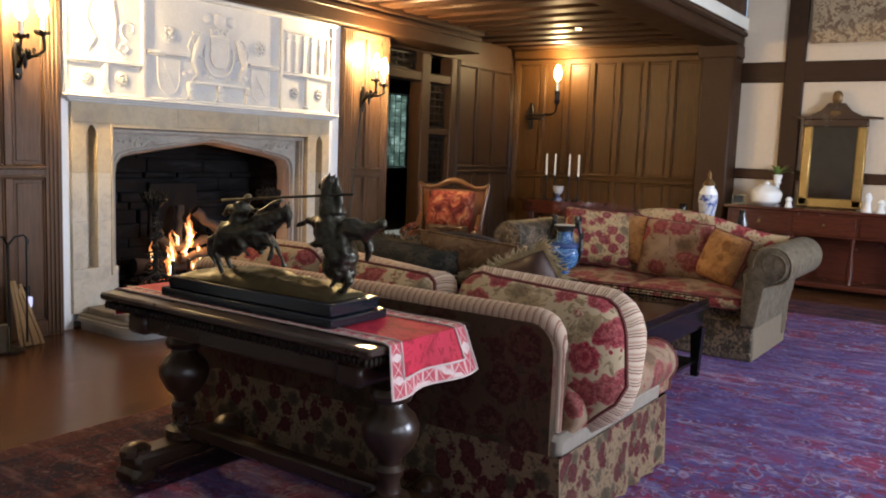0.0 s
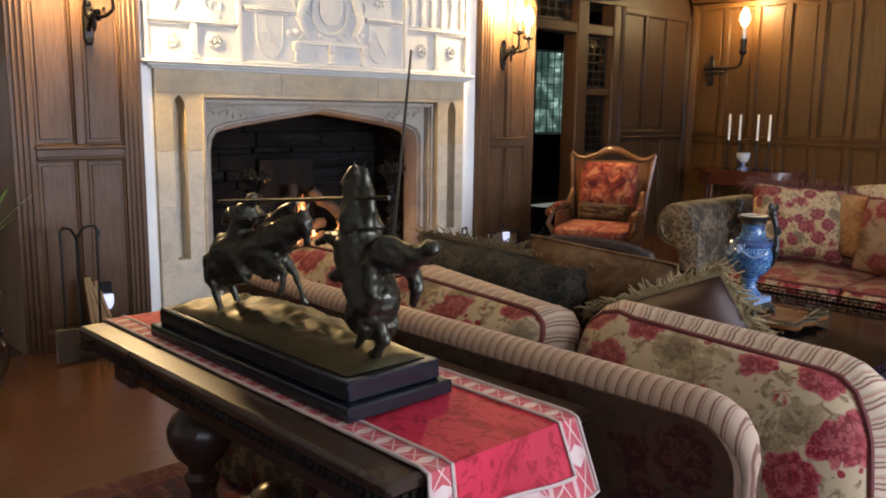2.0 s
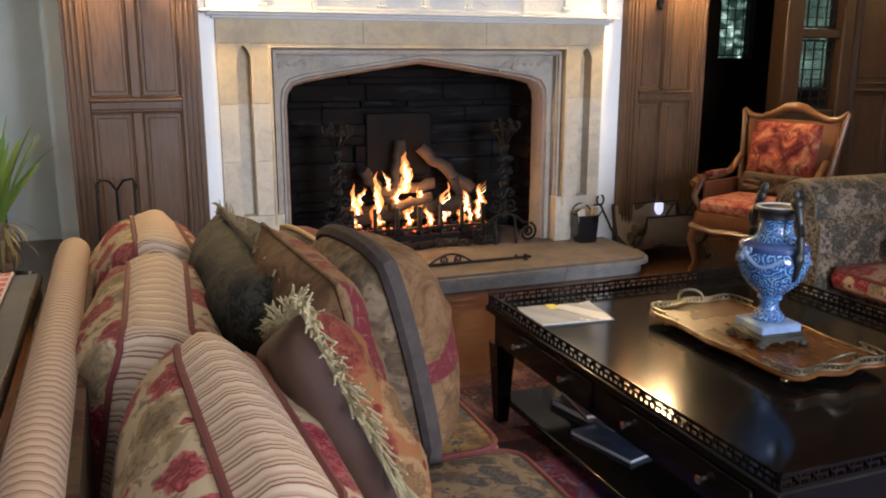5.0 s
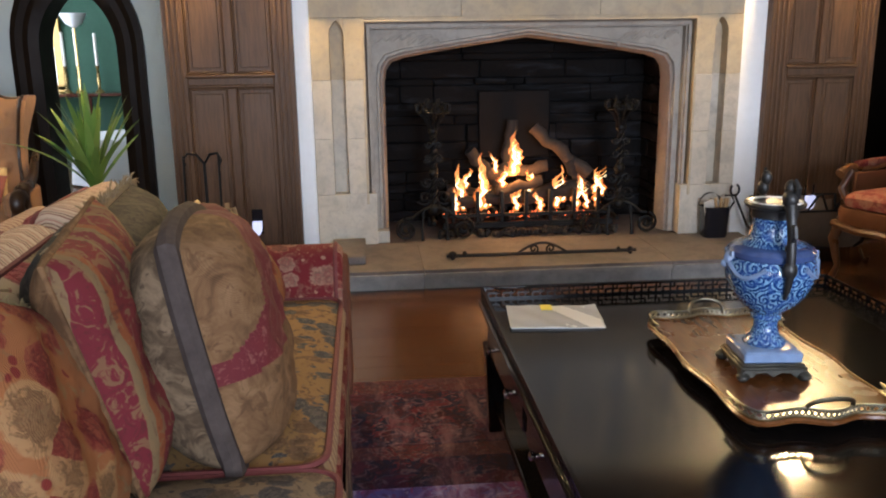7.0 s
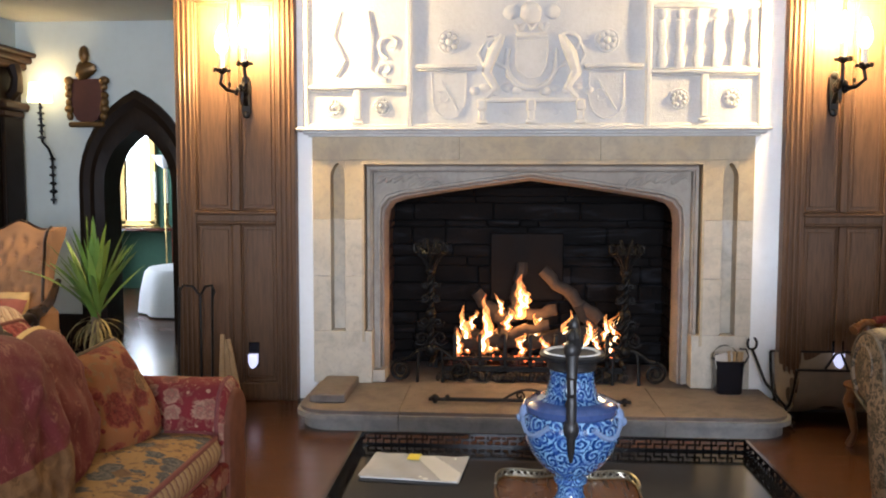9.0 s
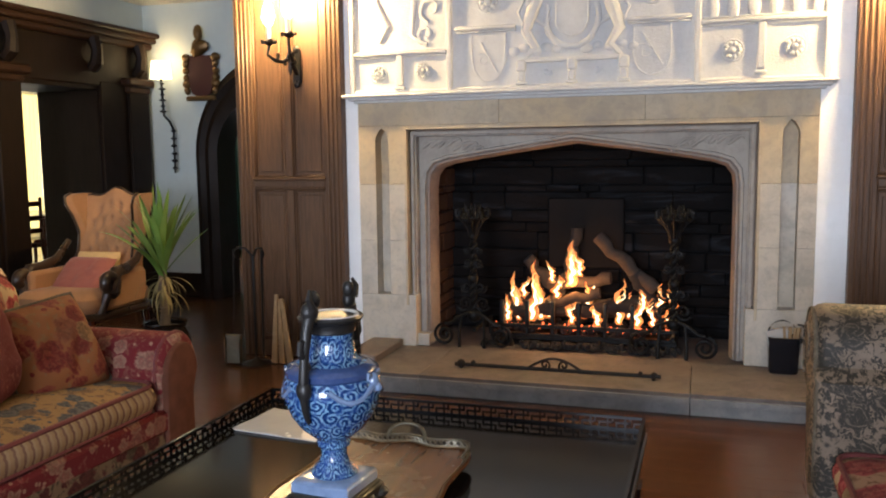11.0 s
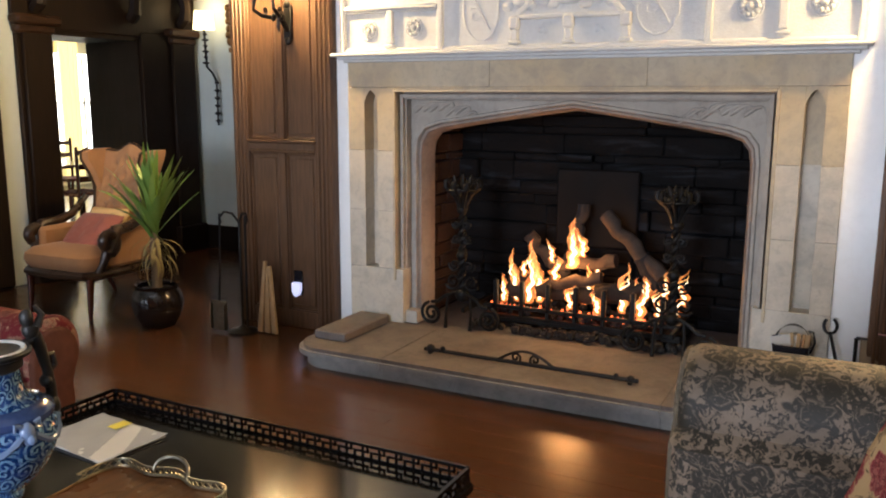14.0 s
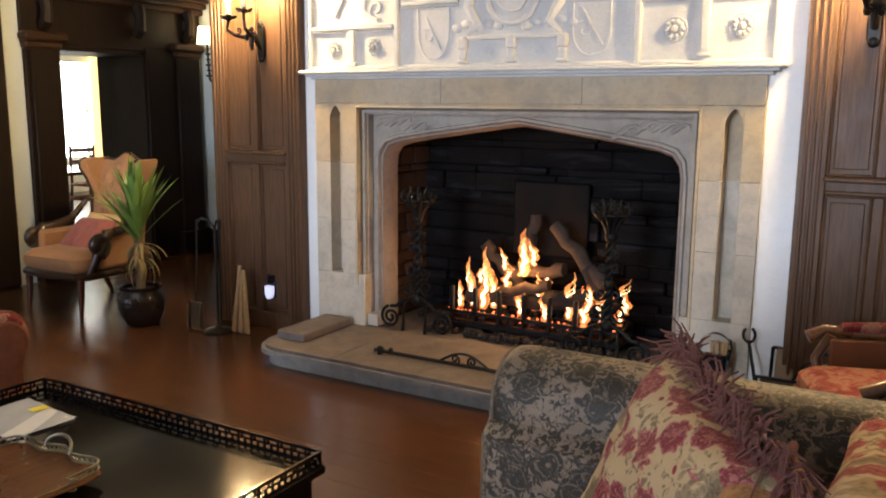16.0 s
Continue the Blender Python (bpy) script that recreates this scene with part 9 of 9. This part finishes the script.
part("pot", M().lathe([(0.04, 0.0), (0.06, 0.10), (0.055, 0.10), (0.0, 0.09)], (-2.50, 10.88, 1.26), 14), WHITE, pl)
part("stand", M().lathe([(0.07, 0), (0.03, 0.02), (0.03, 0.26), (0.06, 0.28), (0.0, 0.28)], (-2.50, 10.88, 0.98), 14), WHITE, pl)
for i in range(9):
    part("leaf", blade((-2.50, 10.88, 1.35), 2.399 * i, radians(40 + 4 * i), 0.22, 0.022, radians(70)), LEAF, pl)
solid("wall_tapestry", M().grid(lambda u, v: (-2.28 + 2.2 * u, 11.0 - 0.01 * math.sin(22 * u) * (1 - v), 2.95 + 1.6 * v), 30, 8), WOVEN, "old brown woven tapestry hung high on the wall", "tapestry")
solid("ceiling_spot", M().lathe([(0.0, 0.0), (0.035, 0.0), (0.04, 0.02), (0.0, 0.02)], (-4.5, 9.2, 2.975), 14), LAMPSHADE, "small round light set between ceiling beams", "ceiling light")

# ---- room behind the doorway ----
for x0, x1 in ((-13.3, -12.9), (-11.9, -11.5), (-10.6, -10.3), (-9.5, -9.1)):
    solid("curtain", M().grid(lambda u, v: (x0 + (x1 - x0) * u, -5.90 + 0.05 * math.sin(26 * u) * (0.6 + 0.4 * v), 0.1 + 2.5 * v), 26, 5), CURTAIN, "yellow curtain, glowing as if sunlit, beside the bright window", "curtain", "yellow curtains")
dt = thing("dining_table", (-8.6, -2.2, 0), "dark dining table in the room behind", "table")
part("top", M().box(-9.6, -7.7, -2.7, -1.7, 0.72, 0.76, 0.01), MAHOGANY, dt)
for x in (-9.4, -7.9):
    part("pedestal", M().lathe([(0.18, 0.0), (0.12, 0.04), (0.05, 0.1), (0.08, 0.35), (0.05, 0.5), (0.12, 0.72)], (x, -2.2, 0), 16), MAHOGANY, dt)


def dining_chair(x, y, turn):
    tr = Matrix.Translation((x, y, 0)) @ pose(0, 0, 0, 0, 0, turn)
    ch = thing("dining_chair", (x, y, 0), "dark wooden dining chair with a slatted back", "chair", "chairs in the room behind")
    for sx in (-1, 1):
        part("leg", M().tube([(sx * 0.20, -0.20, 0.45), (sx * 0.20, -0.21, 0.0)], 0.02, 8).move(tr), MAHOGANY, ch)
        part("leg", M().tube([(sx * 0.19, 0.20, 1.0), (sx * 0.19, 0.20, 0.45), (sx * 0.20, 0.26, 0.0)], 0.02, 8).move(tr), MAHOGANY, ch)
    part("seat", M().box(-0.22, 0.22, -0.22, 0.22, 0.44, 0.48, 0.015).move(tr), TAPESTRY, ch)
    for z in (0.60, 0.74, 0.90):
        part("back_slat", M().box(-0.19, 0.19, 0.19, 0.215, z, z + 0.06, 0.008).move(tr), MAHOGANY, ch)


dining_chair(-8.1, -1.45, 0)
dining_chair(-8.8, -1.45, 5)
dining_chair(-9.2, -2.95, 180)
dining_chair(-8.3, -2.95, 175)
ctb = thing("window_cabinet", (-9.2, -5.2, 0), "dark cabinet below the bright window", "cabinet")
part("body", M().box(-10.2, -8.4, -5.5, -5.05, 0.0, 0.86, 0.01), MAHOGANY, ctb)
part("top", M().box(-10.25, -8.35, -5.52, -5.0, 0.86, 0.90, 0.01), MAHOGANY, ctb)
solid("planter_bowl", M().lathe([(0.12, 0.0), (0.20, 0.05), (0.24, 0.18), (0.26, 0.20), (0.0, 0.18)], (-9.35, -5.25, 0.90), 18), BRONZE, "dark bowl on the cabinet before the window", "bowl")

# ---- green room behind the arch ----
gt = thing("draped_table", (-9.9, 1.5, 0), "table covered with a white cloth to the floor", "table")
part("cloth", M().strip([[(-9.9 + (0.62 + f) * c * (1 + 0.04 * k * math.sin(9 * a)), 1.5 + (0.62 + f) * s * (1 + 0.04 * k * math.sin(9 * a)), z) for a, c, s in [(q, math.cos(q), math.sin(q)) for q in np.linspace(0, 2 * math.pi, 48, endpoint=False)]] for f, z, k in ((-0.6, 0.54, 0), (0.0, 0.52, 0), (0.03, 0.48, 0.5), (0.07, 0.25, 1.0), (0.09, 0.02, 1.2))]), LINEN, gt)
gm = thing("gilt_pier_glass", (-11.98, 0.0, 0.9), "tall gilt-framed pier glass on a green wall", "mirror")
part("glass", M().box(-11.98, -11.97, -0.36, 0.0, 0.95, 2.5), MIRROR, gm)
part("frame", M().box(-11.99, -11.93, -0.44, -0.35, 0.9, 2.56, 0.01).box(-11.99, -11.93, -0.01, 0.09, 0.9, 2.56, 0.01).box(-11.99, -11.93, -0.44, 0.09, 2.48, 2.6, 0.01).box(-11.99, -11.93, -0.44, 0.09, 0.88, 0.97, 0.01), GILT, gm)
cb = thing("console_stand", (-11.7, 0.5, 0), "dark console carrying tall candlesticks", "table")
part("top", M().box(-11.95, -11.45, -0.6, 1.6, 0.84, 0.88, 0.01), MAHOGANY, cb)
for y in (-0.5, 0.5, 1.5):
    part("leg", M().box(-11.55, -11.49, y - 0.03, y + 0.03, 0.0, 0.84, 0.008), MAHOGANY, cb)
for y, h in ((0.20, 0.42), (0.36, 0.46), (0.60, 0.40)):
    cs = thing("candlestick", (-11.65, y, 0.88), "tall brass candlestick with a white candle", "candlestick", "candlesticks in the green room")
    part("stick", M().lathe([(0.06, 0.0), (0.05, 0.02), (0.015, 0.05), (0.022, 0.16), (0.014, 0.3), (0.03, 0.33), (0.0, 0.34)], (-11.65, y, 0.88), 12), BRASS, cs)
    part("candle", M().lathe([(0.02, 0.34), (0.018, 0.34 + h), (0.0, 0.34 + h)], (-11.65, y, 0.88), 10), WAX, cs)
fl = thing("torchiere_lamp", (-11.3, 0.48, 0), "slender floor lamp with an upturned white glass bowl", "floor lamp")
part("pole", M().tube([(-11.3, 0.48, 0.0), (-11.3, 0.48, 1.70)], 0.014, 8).lathe([(0.14, 0.0), (0.12, 0.03), (0.02, 0.05), (0.0, 0.05)], (-11.3, 0.48, 0), 16), BRASS, fl)
part("bowl", M().lathe([(0.02, 1.83), (0.10, 1.88), (0.16, 2.0), (0.15, 2.0), (0.09, 1.9), (0.0, 1.86)], (-11.3, 0.48, -0.15), 18), WHITE, fl)

# ---- floor boards ----
random.seed(12)
BW = 0.135
shared = {}
far = M()
x = -8.35
while x < -3.5:
    y = -0.2 - random.uniform(0, 1.5)
    while y < 11.1:
        ln = random.choice((1.5, 1.9, 2.3, 2.7))
        if ln not in shared:
            shared[ln] = meshed("plank", M().box(0.0006, BW - 0.0006, 0.0006, ln - 0.0006, -0.012, 0.0, 0.0012), FLOOR)
        if y + ln > 0.42 and (x > -6.0 or y < 2.8 or y > 7.3):
            ob = new("plank", shared[ln])
            ob.parent = floor
            ob.matrix_basis = Matrix.Translation((x, y, random.uniform(-0.0004, 0.0)))
        y += ln
    x += BW
rest = M()
for x0, x1, y0, y1 in ((-13.4, -8.37, -6.0, 11.2), (-8.37, -3.45, -7.2, -0.3), (-3.48, 4.6, -7.2, 11.2)):
    x = x0
    while x < x1 - 0.05:
        y = y0
        while y < y1:
            ln = min(random.uniform(2, 4), y1 - y)
            rest.box(x + 0.0008, min(x + 0.18, x1) - 0.0008, y + 0.001, y + ln - 0.001, -0.012, -0.0005)
            y += ln
        x += 0.18
tagged(part("far_planks", meshed("far_planks", rest, FLOOR, tidy=False), FLOOR, floor), kind="stuff")
